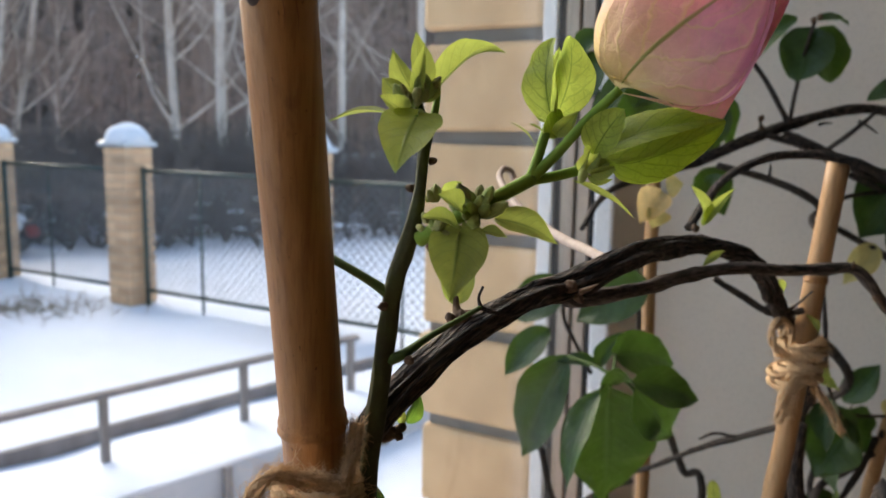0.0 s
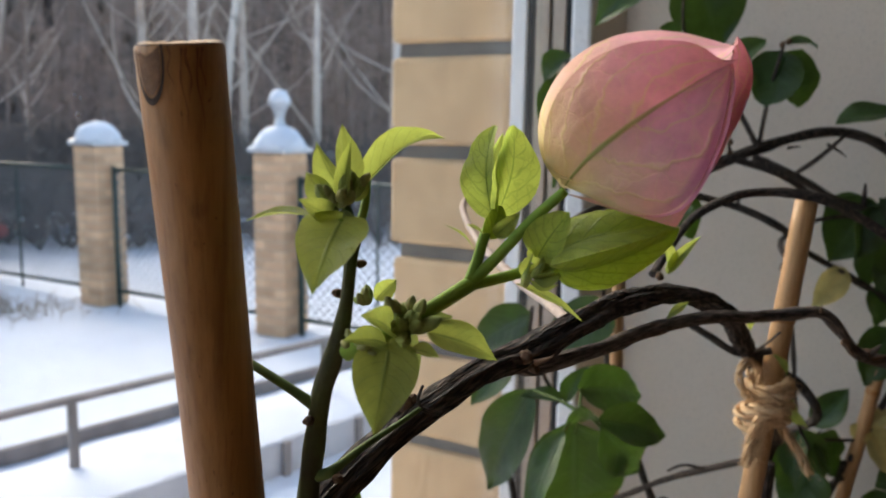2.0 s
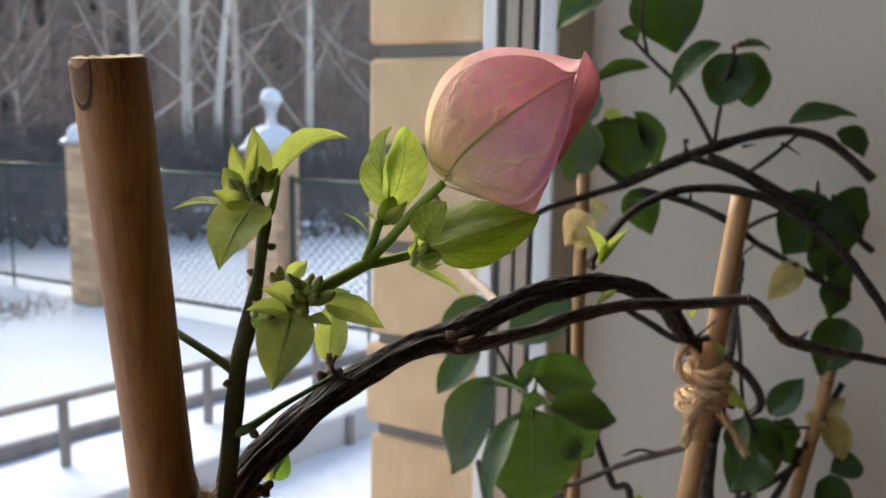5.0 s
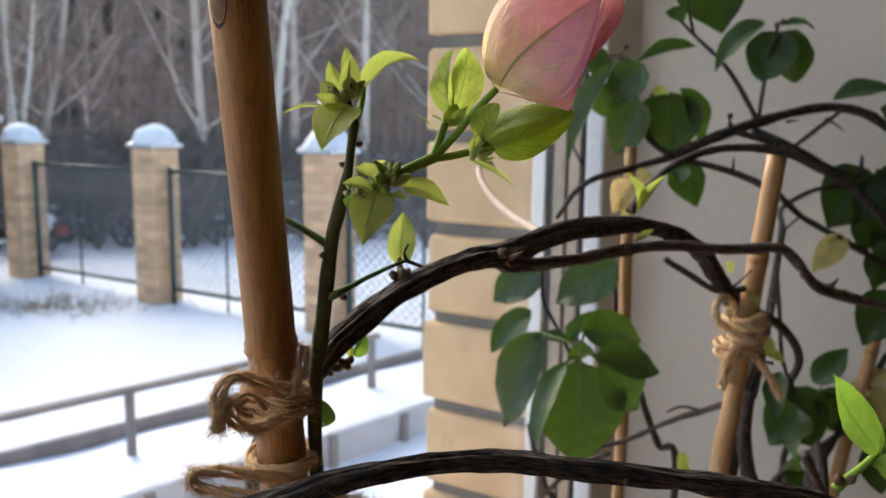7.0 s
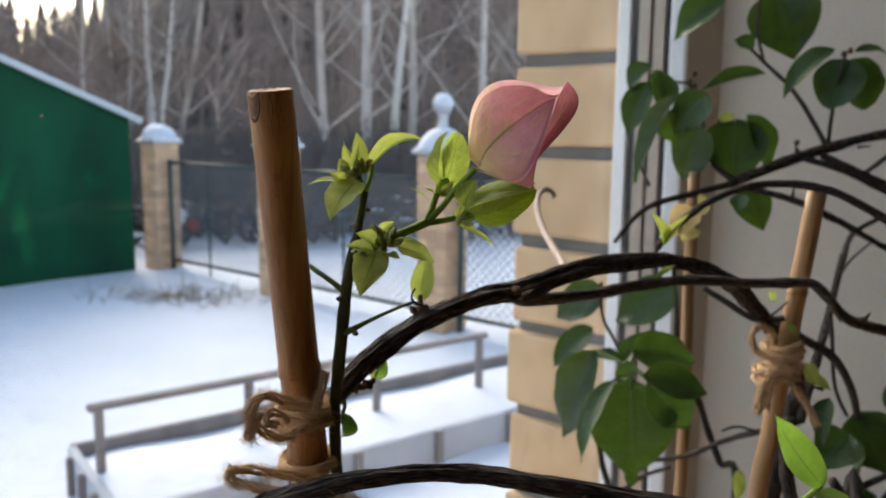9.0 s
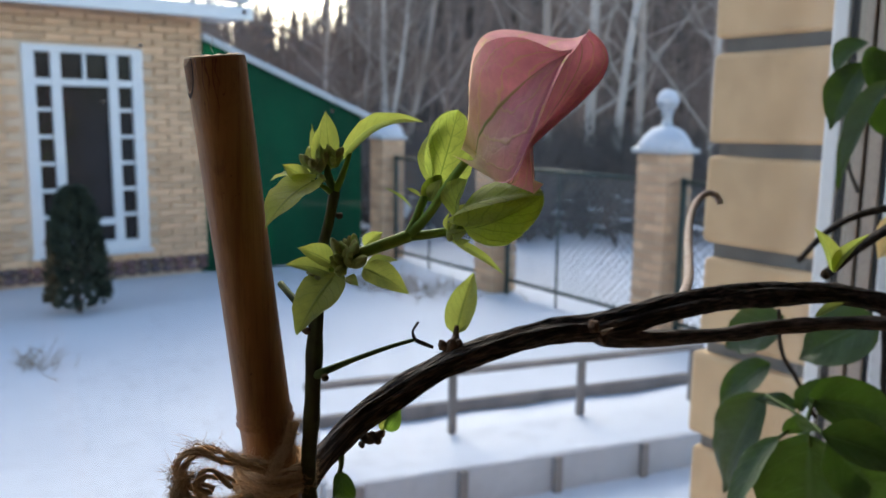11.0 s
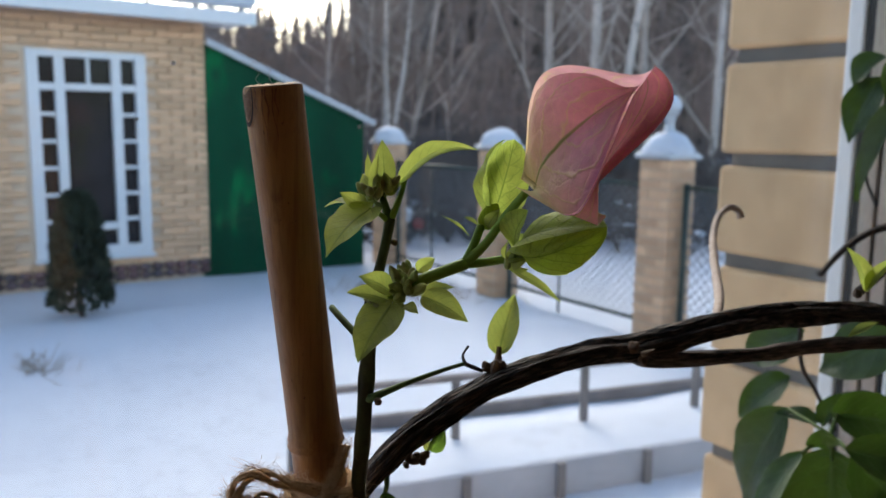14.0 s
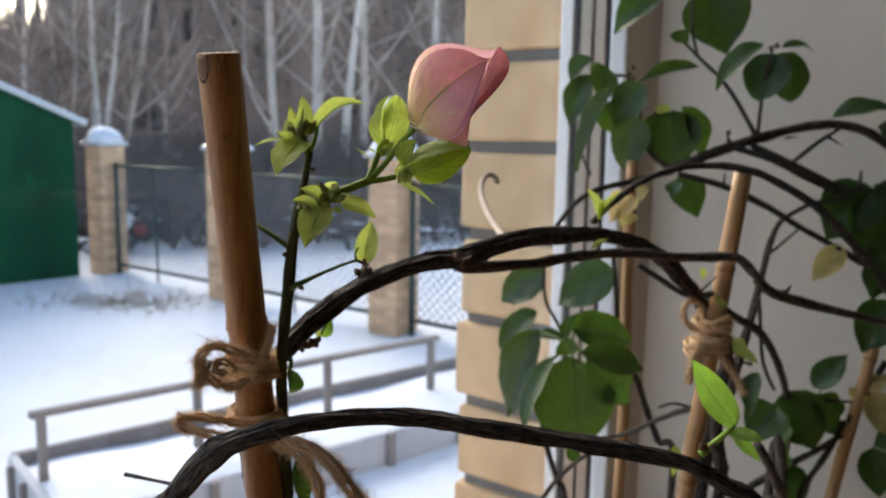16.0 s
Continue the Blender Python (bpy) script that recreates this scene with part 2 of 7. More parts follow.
# Sheet's brighter green spots stand for light showing through it, painted in.
GREEN_SHEET = surface("green_sheet", (0.004, 0.078, 0.034), (0.0025, 0.038, 0.018), 2.4, 0.55, 0.05, 5, stretch=(1, 1, 0.3), depth=0.004, spots=((0.005, 0.150, 0.048), 2.2, 0.575), shine=0.12)
GREEN_STEEL = surface("green_steel", (0.03, 0.055, 0.045), (0.02, 0.035, 0.03), 9, 0.5, 0.1, 8)
GREY_WOOD = surface("weathered_wood", (0.26, 0.235, 0.225), (0.18, 0.163, 0.157), 9, 0.85, 0.4, 8, stretch=(1, 1, 0.2), depth=0.004)
WHITE_BOARD = surface("whitewashed_board", (0.50, 0.51, 0.54), (0.40, 0.41, 0.44), 4, 0.8, 0.3, 8, depth=0.004)
METAL_EDGE = surface("zinc_edge", (0.55, 0.57, 0.60), (0.45, 0.47, 0.5), 5, 0.4, 0.1, 9, metal=0.5)
BIRCH_BARK = surface("birch_bark", (0.74, 0.64, 0.58), (0.54, 0.455, 0.40), 1.5, 0.85, 0.3, 6, stretch=(1, 1, 0.6), depth=0.01, spots=((0.07, 0.06, 0.055), 3.0, 0.64))
BIRCH_TWIG = surface("birch_twigs", (0.42, 0.335, 0.295), (0.29, 0.228, 0.20), 0.6, 0.9, 0.0, 8)
TWIG_FAR = surface("bare_twigs", (0.32, 0.24, 0.206), (0.205, 0.154, 0.131), 0.4, 0.9, 0.0, 8)
WIRE = surface("galvanised_wire", (0.17, 0.19, 0.20), (0.13, 0.145, 0.155), 9, 0.5, 0.0, 8, metal=0.3)
BRUSH = surface("dark_brush", (0.125, 0.106, 0.10), (0.08, 0.069, 0.066), 0.5, 0.9, 0.0, 8)
TENDRIL = surface("pale_tendril", (0.42, 0.33, 0.28), (0.30, 0.23, 0.19), 300, 0.8, 0.3, 5, depth=0.0003)
PINE_FAR = surface("dark_needles", (0.105, 0.088, 0.078), (0.16, 0.13, 0.113), 0.25, 0.9, 0.0, 8)
NEEDLES = surface("thuja_green", (0.035, 0.05, 0.028), (0.02, 0.03, 0.02), 7, 0.9, 0.2, 6)
DRY_GRASS = surface("dry_grass", (0.34, 0.27, 0.18), (0.24, 0.18, 0.12), 8, 0.9, 0.0, 8)
DARK_PANE = surface("dark_pane", (0.030, 0.027, 0.030), (0.012, 0.011, 0.013), 2.5, 0.10, 0.0, 3, shine=0.22)
CAR_PAINT = surface("car_paint", (0.05, 0.055, 0.06), (0.04, 0.04, 0.045), 2, 0.35, 0.0, 3)
RED_LAMP = surface("red_lamp", (0.30, 0.02, 0.02), (0.22, 0.015, 0.015), 8, 0.3, 0.0, 3)
GLASS = clear_glass("window_glass")
BAMBOO = cane_skin("bamboo_cane", (0.41, 0.195, 0.066), (0.28, 0.125, 0.038), (0.17, 0.072, 0.024), (0.075, 0.030, 0.012))
BAMBOO_PALE = cane_skin("pale_cane", (0.47, 0.27, 0.125), (0.37, 0.205, 0.09), (0.27, 0.14, 0.06), (0.16, 0.08, 0.035))
CUT_WOOD = surface("cut_cane_end", (0.62, 0.46, 0.30), (0.44, 0.28, 0.16), 700, 0.8, 0.4, 4, depth=0.0003)
JUTE = surface("jute_twine", (0.70, 0.48, 0.275), (0.50, 0.325, 0.175), 900, 0.95, 0.5, 4, depth=0.0003)
SCAR_DARK = surface("scar_edge", (0.075, 0.036, 0.017), (0.035, 0.018, 0.009), 700, 0.8, 0.5, 4, depth=0.0004)
SCAR_WOOD = surface("scar_wood", (0.22, 0.11, 0.05), (0.13, 0.06, 0.026), 700, 0.8, 0.5, 4, depth=0.0004)
STAIN = surface("dark_stain", (0.20, 0.075, 0.022), (0.13, 0.045, 0.014), 900, 0.5, 0.2, 4, depth=0.0002)
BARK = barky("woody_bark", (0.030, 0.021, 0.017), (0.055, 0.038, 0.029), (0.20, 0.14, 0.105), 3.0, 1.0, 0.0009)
BARK_GREY = barky("grey_bark", (0.085, 0.064, 0.052), (0.055, 0.041, 0.034), (0.20, 0.15, 0.12), 2.2, 0.6, 0.0004)
STEM_GREEN = surface("green_stem", (0.10, 0.155, 0.035), (0.055, 0.085, 0.025), 180, 0.6, 0.3, 6, depth=0.0003, shine=0.2)
STEM_DARK = surface("dark_green_stem", (0.064, 0.074, 0.022), (0.036, 0.030, 0.014), 160, 0.6, 0.4, 6, depth=0.0003, shine=0.2)
STEM_LIME = surface("lime_stem", (0.21, 0.33, 0.045), (0.14, 0.24, 0.03), 160, 0.6, 0.25, 6, depth=0.0002, shine=0.15)
BUD_SCALE = surface("brown_bud", (0.15, 0.080, 0.040), (0.065, 0.036, 0.020), 700, 0.8, 0.6, 4, depth=0.0004)
BUD_OLIVE = surface("olive_bud", (0.33, 0.34, 0.115), (0.20, 0.195, 0.065), 500, 0.75, 0.5, 5, depth=0.0003)
BUD_GREEN = surface("downy_bud", (0.36, 0.44, 0.13), (0.24, 0.30, 0.08), 500, 0.75, 0.5, 5, depth=0.0003)
LEAF_LIME = leafy("young_leaf", (0.25, 0.32, 0.075), (0.11, 0.17, 0.035), (0.52, 0.60, 0.12), 0.46, 0.45, rib=0.28)
LEAF_DARK = leafy("mature_leaf", (0.031, 0.073, 0.020), (0.052, 0.10, 0.035), (0.082, 0.17, 0.018), 0.27, 0.40, rib=0.45, shine=0.45)
LEAF_PALE = leafy("fading_leaf", (0.55, 0.48, 0.20), (0.55, 0.45, 0.18), (0.75, 0.66, 0.25), 0.4, 0.6)
LEAF_GOLD = leafy("gold_bract", (0.80, 0.62, 0.30), (0.66, 0.47, 0.18), (0.95, 0.74, 0.36), 0.42, 0.6)
LEAF_FRESH = leafy("fresh_leaf", (0.15, 0.27, 0.045), (0.10, 0.19, 0.035), (0.36, 0.64, 0.08), 0.46, 0.42, rib=0.3)
BRACT_PINK = leafy("pink_bract", (0.61, 0.275, 0.355), (0.10, 0.18, 0.025), (0.90, 0.50, 0.57), 0.49, 0.55, net=230, rib=0.6, blush=((0.46, 0.385, 0.19), (0.70, 0.585, 0.31)), veins=4.0, fine_vein=(0.60, 0.53, 0.24), web_share=0.26)
BRACT_LIME = leafy("green_bract", (0.36, 0.46, 0.085), (0.15, 0.24, 0.04), (0.66, 0.80, 0.15), 0.54, 0.5, net=420, veins=5.0, fine_vein=(0.20, 0.29, 0.055), web_share=0.40)


# ---- mesh helpers ----
def part(name, bm, material, parent=None, label="", smooth=True):
    """Links a bmesh as one mesh object, in world coordinates, under a thing or part."""
    me = bpy.data.meshes.new(name)
    bm.to_mesh(me)
    bm.free()
    if smooth:
        me.shade_smooth()
    me.materials.append(material)
    ob = new(name, me)
    if parent is not None:
        ob.parent = parent
        if parent.parent is None:
            ob.matrix_parent_inverse = Matrix.Translation(-parent.location)
    if label:
        ob["label"] = label
    return ob


def thing(name, at, label, category, group="", kind=""):
    ob = new(name)
    ob.empty_display_size = 0.01
    ob.location = at
    return tagged(ob, label, category, group, kind)


def box(bm, lo, hi, turn=0.0, bevel=0.0):
    """Box between two corners, in the house's own axes when turn is given (degrees about z)."""
    g = bmesh.ops.create_cube(bm, size=1)
    size = Vector(hi) - Vector(lo)
    mid = (Vector(hi) + Vector(lo)) / 2
    m = Matrix.Rotation(radians(turn), 4, "Z") @ Matrix.Translation(mid) @ Matrix.Diagonal((*size, 1))
    bmesh.ops.transform(bm, matrix=m, verts=g["verts"])
    if bevel:
        edges = list({e for v in g["verts"] for e in v.link_edges})
        bmesh.ops.bevel(bm, geom=edges, offset=bevel, segments=2, profile=0.5, affect="EDGES")
    return bm


def spline(pts, per=8):
    """Catmull-Rom curve through the points; extra values (radius) are carried along."""
    p = [Vector(q) for q in pts]
    p = [2 * p[0] - p[1]] + p + [2 * p[-1] - p[-2]]
    out = []
    for i in range(1, len(p) - 2):
        for k in range(per):
            t = k / per
            out.append(0.5 * (2 * p[i] + (p[i + 1] - p[i - 1]) * t + (2 * p[i - 1] - 5 * p[i] + 4 * p[i + 1] - p[i + 2]) * t * t + (3 * p[i] - p[i - 1] - 3 * p[i + 1] + p[i + 2]) * t ** 3))
    out.append(p[-2])
    return out


def tube(bm, pts, radii, seg=10, per=8, ridge=0.0, knob=0.0, seed=0, cap=True):
    """Tapered tube along a smooth curve; ridge gives furrowed bark, knob uneven swellings."""
    co = bm.verts.layers.float_vector.get("bark") or bm.verts.layers.float_vector.new("bark")
    curve = spline(pts, per)
    n = len(curve)
    rr = [r for r in np.interp(np.linspace(0, len(radii) - 1, n), range(len(radii)), radii)]
    t0 = (curve[1] - curve[0]).normalized()
    side = t0.orthogonal().normalized()
    rings = []
    run = 0.0
    for i, c in enumerate(curve):
        t = (curve[min(i + 1, n - 1)] - curve[max(i - 1, 0)]).normalized()
        side = (side - t * side.dot(t)).normalized()
        up = t.cross(side)
        run += (c - curve[i - 1]).length if i else 0
        ring = []
        for k in range(seg):
            a = 2 * math.pi * k / seg
            d = side * math.cos(a) + up * math.sin(a)
            f = 1.0
            if ridge:
                f += ridge * noise.noise(Vector((math.cos(a) * 2.6, math.sin(a) * 2.6, run / max(radii) * 0.16 + seed)))
                f += 1.1 * ridge * (0.30 - abs(noise.noise(Vector((math.cos(a) * 4.2 + 9, math.sin(a) * 4.2, run / max(radii) * 0.20 + seed)))))
            if knob:
                f += knob * max(0, noise.noise(Vector((seed, seed * 2.3, run / max(radii) * 0.35))))
            vert = bm.verts.new(c + d * rr[i] * f)
            vert[co] = (math.cos(a), math.sin(a), run / max(radii) * 0.16 + seed)
            ring.append(vert)
        rings.append(ring)
    for a, b in zip(rings, rings[1:]):
        for k in range(seg):
            bm.faces.new((a[k], a[(k + 1) % seg], b[(k + 1) % seg], b[k]))
    if cap:
        bm.faces.new(rings[0][::-1])
        bm.faces.new(rings[-1])
    return bm


def branch(name, parent, pts, radii, material, seg=14, per=10, ridge=0.0, knob=0.0, seed=0, label=""):
    bm = bmesh.new()
    tube(bm, pts, radii, seg, per, ridge, knob, seed)
    return part(name, bm, material, parent, label)


def blade(u, shape):
    """Half width of a leaf blade, as a share of its greatest, at u of its length."""
    if shape == "heart":
        return (math.sin(math.pi * min(1, u ** 0.62)) ** 0.70) * (1 - 0.12 * u) * (1 - 0.42 * max(0.0, (u - 0.72) / 0.28) ** 1.3) if u < 0.999 else 0.0
    if shape == "lance":
        return math.sin(math.pi * u ** 0.85) ** 1.1
    if shape == "round":
        return math.sin(math.pi * u ** 0.8) ** 0.5
    return math.sin(math.pi * u ** 0.72) ** 0.82 * (1 - 0.35 * max(0.0, (u - 0.75) / 0.25) ** 1.3)


def leaf(parent, base, tip, width, face=(0, -1, 0), fold=0.25, bend=0.15, curl=0.0, material=None, shape="heart", name="leaf", label="", nu=18, nv=10):
    """Leaf blade from base to tip: folded along its midrib, bent along its length, with a wavy rim; face is the way its upper side looks."""
    base, tip = Vector(base), Vector(tip)
    ax = tip - base
    length = ax.length
    ax.normalize()
    nrm = Vector(face)
    nrm = (nrm - ax * nrm.dot(ax)).normalized()
    side = ax.cross(nrm)
    seed = base.x * 911 + base.z * 577
    bm = bmesh.new()
    uvl = bm.loops.layers.uv.new("UVMap")
    grid = []
    for i in range(nu + 1):
        u = i / nu
        w = 0.5 * width * max(0.004, blade(u, shape))
        row = []
        for j in range(nv + 1):
            v = 2 * j / nv - 1
            s = abs(v)
            back = 0.10 * length * (1 - u) ** 6 * s * (1 if shape == "heart" else 0.2)
            lift = fold * w * (s ** 1.3) - curl * w * s ** 3
            wave = 0.12 * width * s * noise.noise(Vector((u * 3.2 + seed, v * 1.2, 0.3))) + 0.045 * width * s * noise.noise(Vector((u * 8 + seed, v * 3, 2.3)))
            drop = bend * length * 0.6 * math.sin(math.pi * u)
            p = base + ax * (u * length - back) + side * (w * v) + nrm * (lift + wave + drop)
            row.append(bm.verts.new(p))
        grid.append(row)
    for i in range(nu):
        for j in range(nv):
            f = bm.faces.new((grid[i][j], grid[i + 1][j], grid[i + 1][j + 1], grid[i][j + 1]))
            for lp, (a, b) in zip(f.loops, ((i, j), (i + 1, j), (i + 1, j + 1), (i, j + 1))):
                lp[uvl].uv = (a / nu, b / nv)
    return part(name, bm, material or LEAF_DARK, parent, label)


def pod(parent, base, tip, radius, facing, material, name="bract", label="", bluff=0.62, swell=0.70, hollow=0.62, wing=1.2):
    """Closed bud of three bracts that meet along ridges; the first one looks the way of facing."""
    base, tip = Vector(base), Vector(tip)
    ax = tip - base
    length = ax.length
    ax.normalize()
    e1 = Vector(facing)
    e1 = (e1 - ax * e1.dot(ax)).normalized()
    e2 = ax.cross(e1)
    nu, nv = 32, 24
    for k in range(3):
        bm = bmesh.new()
        uvl = bm.loops.layers.uv.new("UVMap")
        grid = []
        for i in range(nu + 1):
            u = i / nu
            prof = max(0.02, math.sin(math.pi * min(1.0, u ** swell)) ** bluff)
            row = []
            for j in range(nv + 1):
                v = 2 * j / nv - 1
                a = 2 * math.pi * k / 3 + v * math.pi / 3
                r = radius * prof * (hollow * (1 - abs(v) ** 2.2) + wing * abs(v) ** 2.2)
                r *= 1 + 0.07 * noise.noise(Vector((u * 4 + k * 3, v * 2.2, radius * 900))) + 0.035 * noise.noise(Vector((u * 13 + k * 7, v * 7, 2.2)))
                back = 0.05 * length * (1 - u) ** 5 * abs(v) ** 1.5
                row.append(bm.verts.new(base + ax * (u * length - back) + (e1 * math.cos(a) + e2 * math.sin(a)) * r))
            grid.append(row)
        for i in range(nu):
            for j in range(nv):
                f = bm.faces.new((grid[i][j], grid[i + 1][j], grid[i + 1][j + 1], grid[i][j + 1]))
                for lp, (a, b) in zip(f.loops, ((i, j), (i + 1, j), (i + 1, j + 1), (i, j + 1))):
                    lp[uvl].uv = (a / nu, b / nv)
        part(name, bm, material, parent, label)


def nub(parent, at, size, along=(0, 0, 1), material=None, name="bud", stretch=None):
    """Small bud: a pointed, slightly faceted drop with a bumpy skin."""
    stretch = stretch or (1.0 if name == "knot" else 1.6)
    rough = 0.45 if name == "knot" else 0.16
    bm = bmesh.new()
    g = bmesh.ops.create_icosphere(bm, subdivisions=3, radius=1)
    q = Vector(along).to_track_quat("Z", "Y").to_matrix().to_4x4()
    for v in g["verts"]:
        t = (v.co.z + 1) / 2
        f = 0.86 * (1 - 0.42 * t * t) * (1 + rough * noise.noise(v.co * 2.2 + Vector(at) * 400)) * (1 + 0.06 * math.cos(5 * math.atan2(v.co.y, v.co.x) + at[0] * 900))
        v.co = Vector((v.co.x * f, v.co.y * f, v.co.z * stretch))
    bmesh.ops.transform(bm, matrix=Matrix.Translation(at) @ q @ Matrix.Scale(size, 4), verts=g["verts"])
    return part(name, bm, material or BUD_GREEN, parent)


def rope(name, parent, pts, radius, material=None, per=12, twists=300.0, fuzz=60, seed=1, label=""):
    """Two-ply twine of loose yarns along a smooth curve, with loose fibres standing off it."""
    rnd = random.Random(seed)
    curve = spline(pts, per)
    n = len(curve)
    bm = bmesh.new()
    t0 = (curve[1] - curve[0]).normalized()
    side = t0.orthogonal().normalized()
    frames, run = [], 0.0
    for i, c in enumerate(curve):
        t = (curve[min(i + 1, n - 1)] - curve[max(i - 1, 0)]).normalized()
        side = (side - t * side.dot(t)).normalized()
        run += (c - curve[i - 1]).length if i else 0
        frames.append((c, side.copy(), t.cross(side), run))
    for s in range(8):
        rings = []
        for c, sd, up, run in frames:
            a = run * twists * 1.9 + (s % 2) * math.pi + (s // 2) * 0.42 + 0.5 * noise.noise(Vector((s * 7.1, run * 160, seed)))
            o = c + (sd * math.cos(a) + up * math.sin(a)) * radius * (0.60 + 0.26 * noise.noise(Vector((s * 3.7, run * 220, seed + 5))))
            fat = 0.26 + 0.10 * noise.noise(o * 700)
            rings.append([bm.verts.new(o + (sd * math.cos(b) + up * math.sin(b)) * radius * (fat + 0.07 * rnd.random())) for b in (k * math.pi / 3 for k in range(6))])
        for a, b in zip(rings, rings[1:]):
            for k in range(6):
                bm.faces.new((a[k], a[(k + 1) % 6], b[(k + 1) % 6], b[k]))
        bm.faces.new(rings[0][::-1])
        bm.faces.new(rings[-1])
    for _ in range(fuzz):
        c, sd, up, run = rnd.choice(frames)
        a = rnd.random() * 6.283
        d = (sd * math.cos(a) + up * math.sin(a)).normalized()
        bendv = Vector((rnd.gauss(0, 1), rnd.gauss(0, 1), rnd.gauss(0, 1))).normalized()
        ln = radius * rnd.uniform(0.5, 2.3)
        lie = rnd.random() ** 2
        tg = sd.cross(up) * rnd.choice((-1, 1))
        tube(bm, [c + d * radius * 0.8, c + d * (radius * 0.95 + ln * 0.45 * lie) + tg * ln * 0.6, c + d * (radius * 1.0 + ln * 0.7 * lie) + tg * ln * 0.9 + bendv * ln * 0.7], [radius * 0.035, radius * 0.028, radius * 0.015], 3, 3, cap=False)
    return part(name, bm, material or JUTE, parent, label)


A_AX, B_AX = Vector((0.866, -0.5, 0)), Vector((0.5, 0.866, 0))


def site(s, r, z):
    """World place of a point in the house's axes: s into the room, r along the window."""
    return A_AX * s + B_AX * r + Vector((0, 0, z))


# ================= the room and its window =================
TURN_HOUSE = -30.0


def slab(name, lo, hi, material, label="", category="", bevel=0.0, parent=None):
    bm = bmesh.new()
    box(bm, lo, hi, TURN_HOUSE, bevel)
    ob = part(name, bm, material, parent, smooth=False)
    if parent is None:
        tagged(ob, label, category, kind="structure")
    return ob


slab("floor", (0.30, -3.6, 0.10), (6.1, 3.6, 0.20), ROOM_FLOOR, "plain brown floor of the room", "floor")
slab("ceiling", (-0.25, -3.6, 2.75), (6.1, 3.6, 2.85), WALL_PAINT, "plain off-white ceiling of the room", "ceiling")
slab("wall_east", (6.0, -3.5, 0.2), (6.1, 3.5, 2.75), ROOM_UNSEEN, "plain cream room wall opposite the window", "wall")
slab("wall_north", (0.30, 3.5, 0.2), (6.1, 3.6, 2.75), ROOM_UNSEEN, "plain cream side wall of the room", "wall")
slab("wall_south", (0.30, -3.6, 0.2), (6.1, -3.5, 2.75), ROOM_UNSEEN, "plain cream side wall of the room", "wall")
slab("window_reveal", (-0.218, 0.735, 0.2), (0.30, 3.5, 2.75), WALL_PAINT, "cream plastered window reveal behind the plants", "wall", bevel=0.004)
slab("wall_reveal_south", (-0.215, -3.5, 0.2), (0.30, -2.90, 2.75), WALL_PAINT, "cream plastered window reveal", "wall")
slab("wall_lintel", (-0.215, -2.90, 2.45), (0.30, 0.735, 2.75), WALL_PAINT, "cream plastered lintel over the window", "wall")
slab("wall_apron", (-0.215, -2.90, 0.2), (0.30, 0.735, 1.16), WALL_PAINT, "cream plastered wall below the window sill", "wall")
# The sill is out of view; brown keeps it from bouncing light up.
slab("window_sill", (-0.25, -2.90, 1.16), (0.42, 0.735, 1.20), ROOM_FLOOR, "wide brown wooden window sill board", "window sill", bevel=0.006)

window = thing("window_1", site(-0.26, 0.0, 1.2), "white plastic window with wide fixed double-glazed panes, extended out of view", "window", kind="structure")


def win_part(name, lo, hi, material, label="", bevel=0.0015):
    bm = bmesh.new()
    box(bm, lo, hi, TURN_HOUSE, bevel)
    return part(name, bm, material, window, label, smooth=False)


win_part("outer_frame", (-0.2886, 0.7000, 1.20), (-0.2750, 0.80, 2.45), PVC, "white outer frame profile", 0.002)
win_part("gasket", (-0.2748, 0.7025, 1.20), (-0.2678, 0.76, 2.45), GASKET, "black rubber gasket", 0.001)
win_part("spacer", (-0.2676, 0.7010, 1.20), (-0.2556, 0.76, 2.45), SPACER, "dull metal spacer bar", 0.001)
win_part("spacer_seam", (-0.2554, 0.7035, 1.20), (-0.2532, 0.76, 2.45), GASKET)
win_part("spacer", (-0.2530, 0.7010, 1.20), (-0.2418, 0.76, 2.45), SPACER, "dull metal spacer bar", 0.001)
win_part("gasket", (-0.2416, 0.7020, 1.20), (-0.2373, 0.76, 2.45), GASKET, "black rubber gasket", 0.001)
win_part("inner_frame", (-0.2371, 0.6990, 1.20), (-0.2195, 0.76, 2.45), PVC, "white inner frame profile", 0.003)
bm = bmesh.new()
ring = [[bm.verts.new(site(q, r, z)) for q, r in ((-0.2193, 0.7005), (-0.2025, 0.7348), (-0.2193, 0.7348))] for z in (1.2005, 2.4495)]
for k in range(3):
    bm.faces.new((ring[0][k], ring[0][(k + 1) % 3], ring[1][(k + 1) % 3], ring[1][k]))
bm.faces.new(ring[0][::-1])
bm.faces.new(ring[1])
bmesh.ops.recalc_face_normals(bm, faces=bm.faces)
tagged(part("trim", bm, WALL_PAINT, smooth=False), "narrow splayed plaster strip beside the window frame", "trim", kind="structure")
win_part("outer_frame_head", (-0.2886, -2.90, 2.39), (-0.2195, 0.688, 2.45), PVC)
win_part("outer_frame_sill", (-0.2886, -2.90, 1.20), (-0.2195, 0.688, 1.262), PVC)
win_part("outer_frame_side", (-0.2886, -2.90, 1.264), (-0.2195, -2.83, 2.388), PVC)
# The two mullions and far panes are out of view, added for more daylight.
for r1 in (-0.48, -1.66):
    win_part("mullion", (-0.2886, r1 - 0.08, 1.264), (-0.2195, r1, 2.388), PVC)
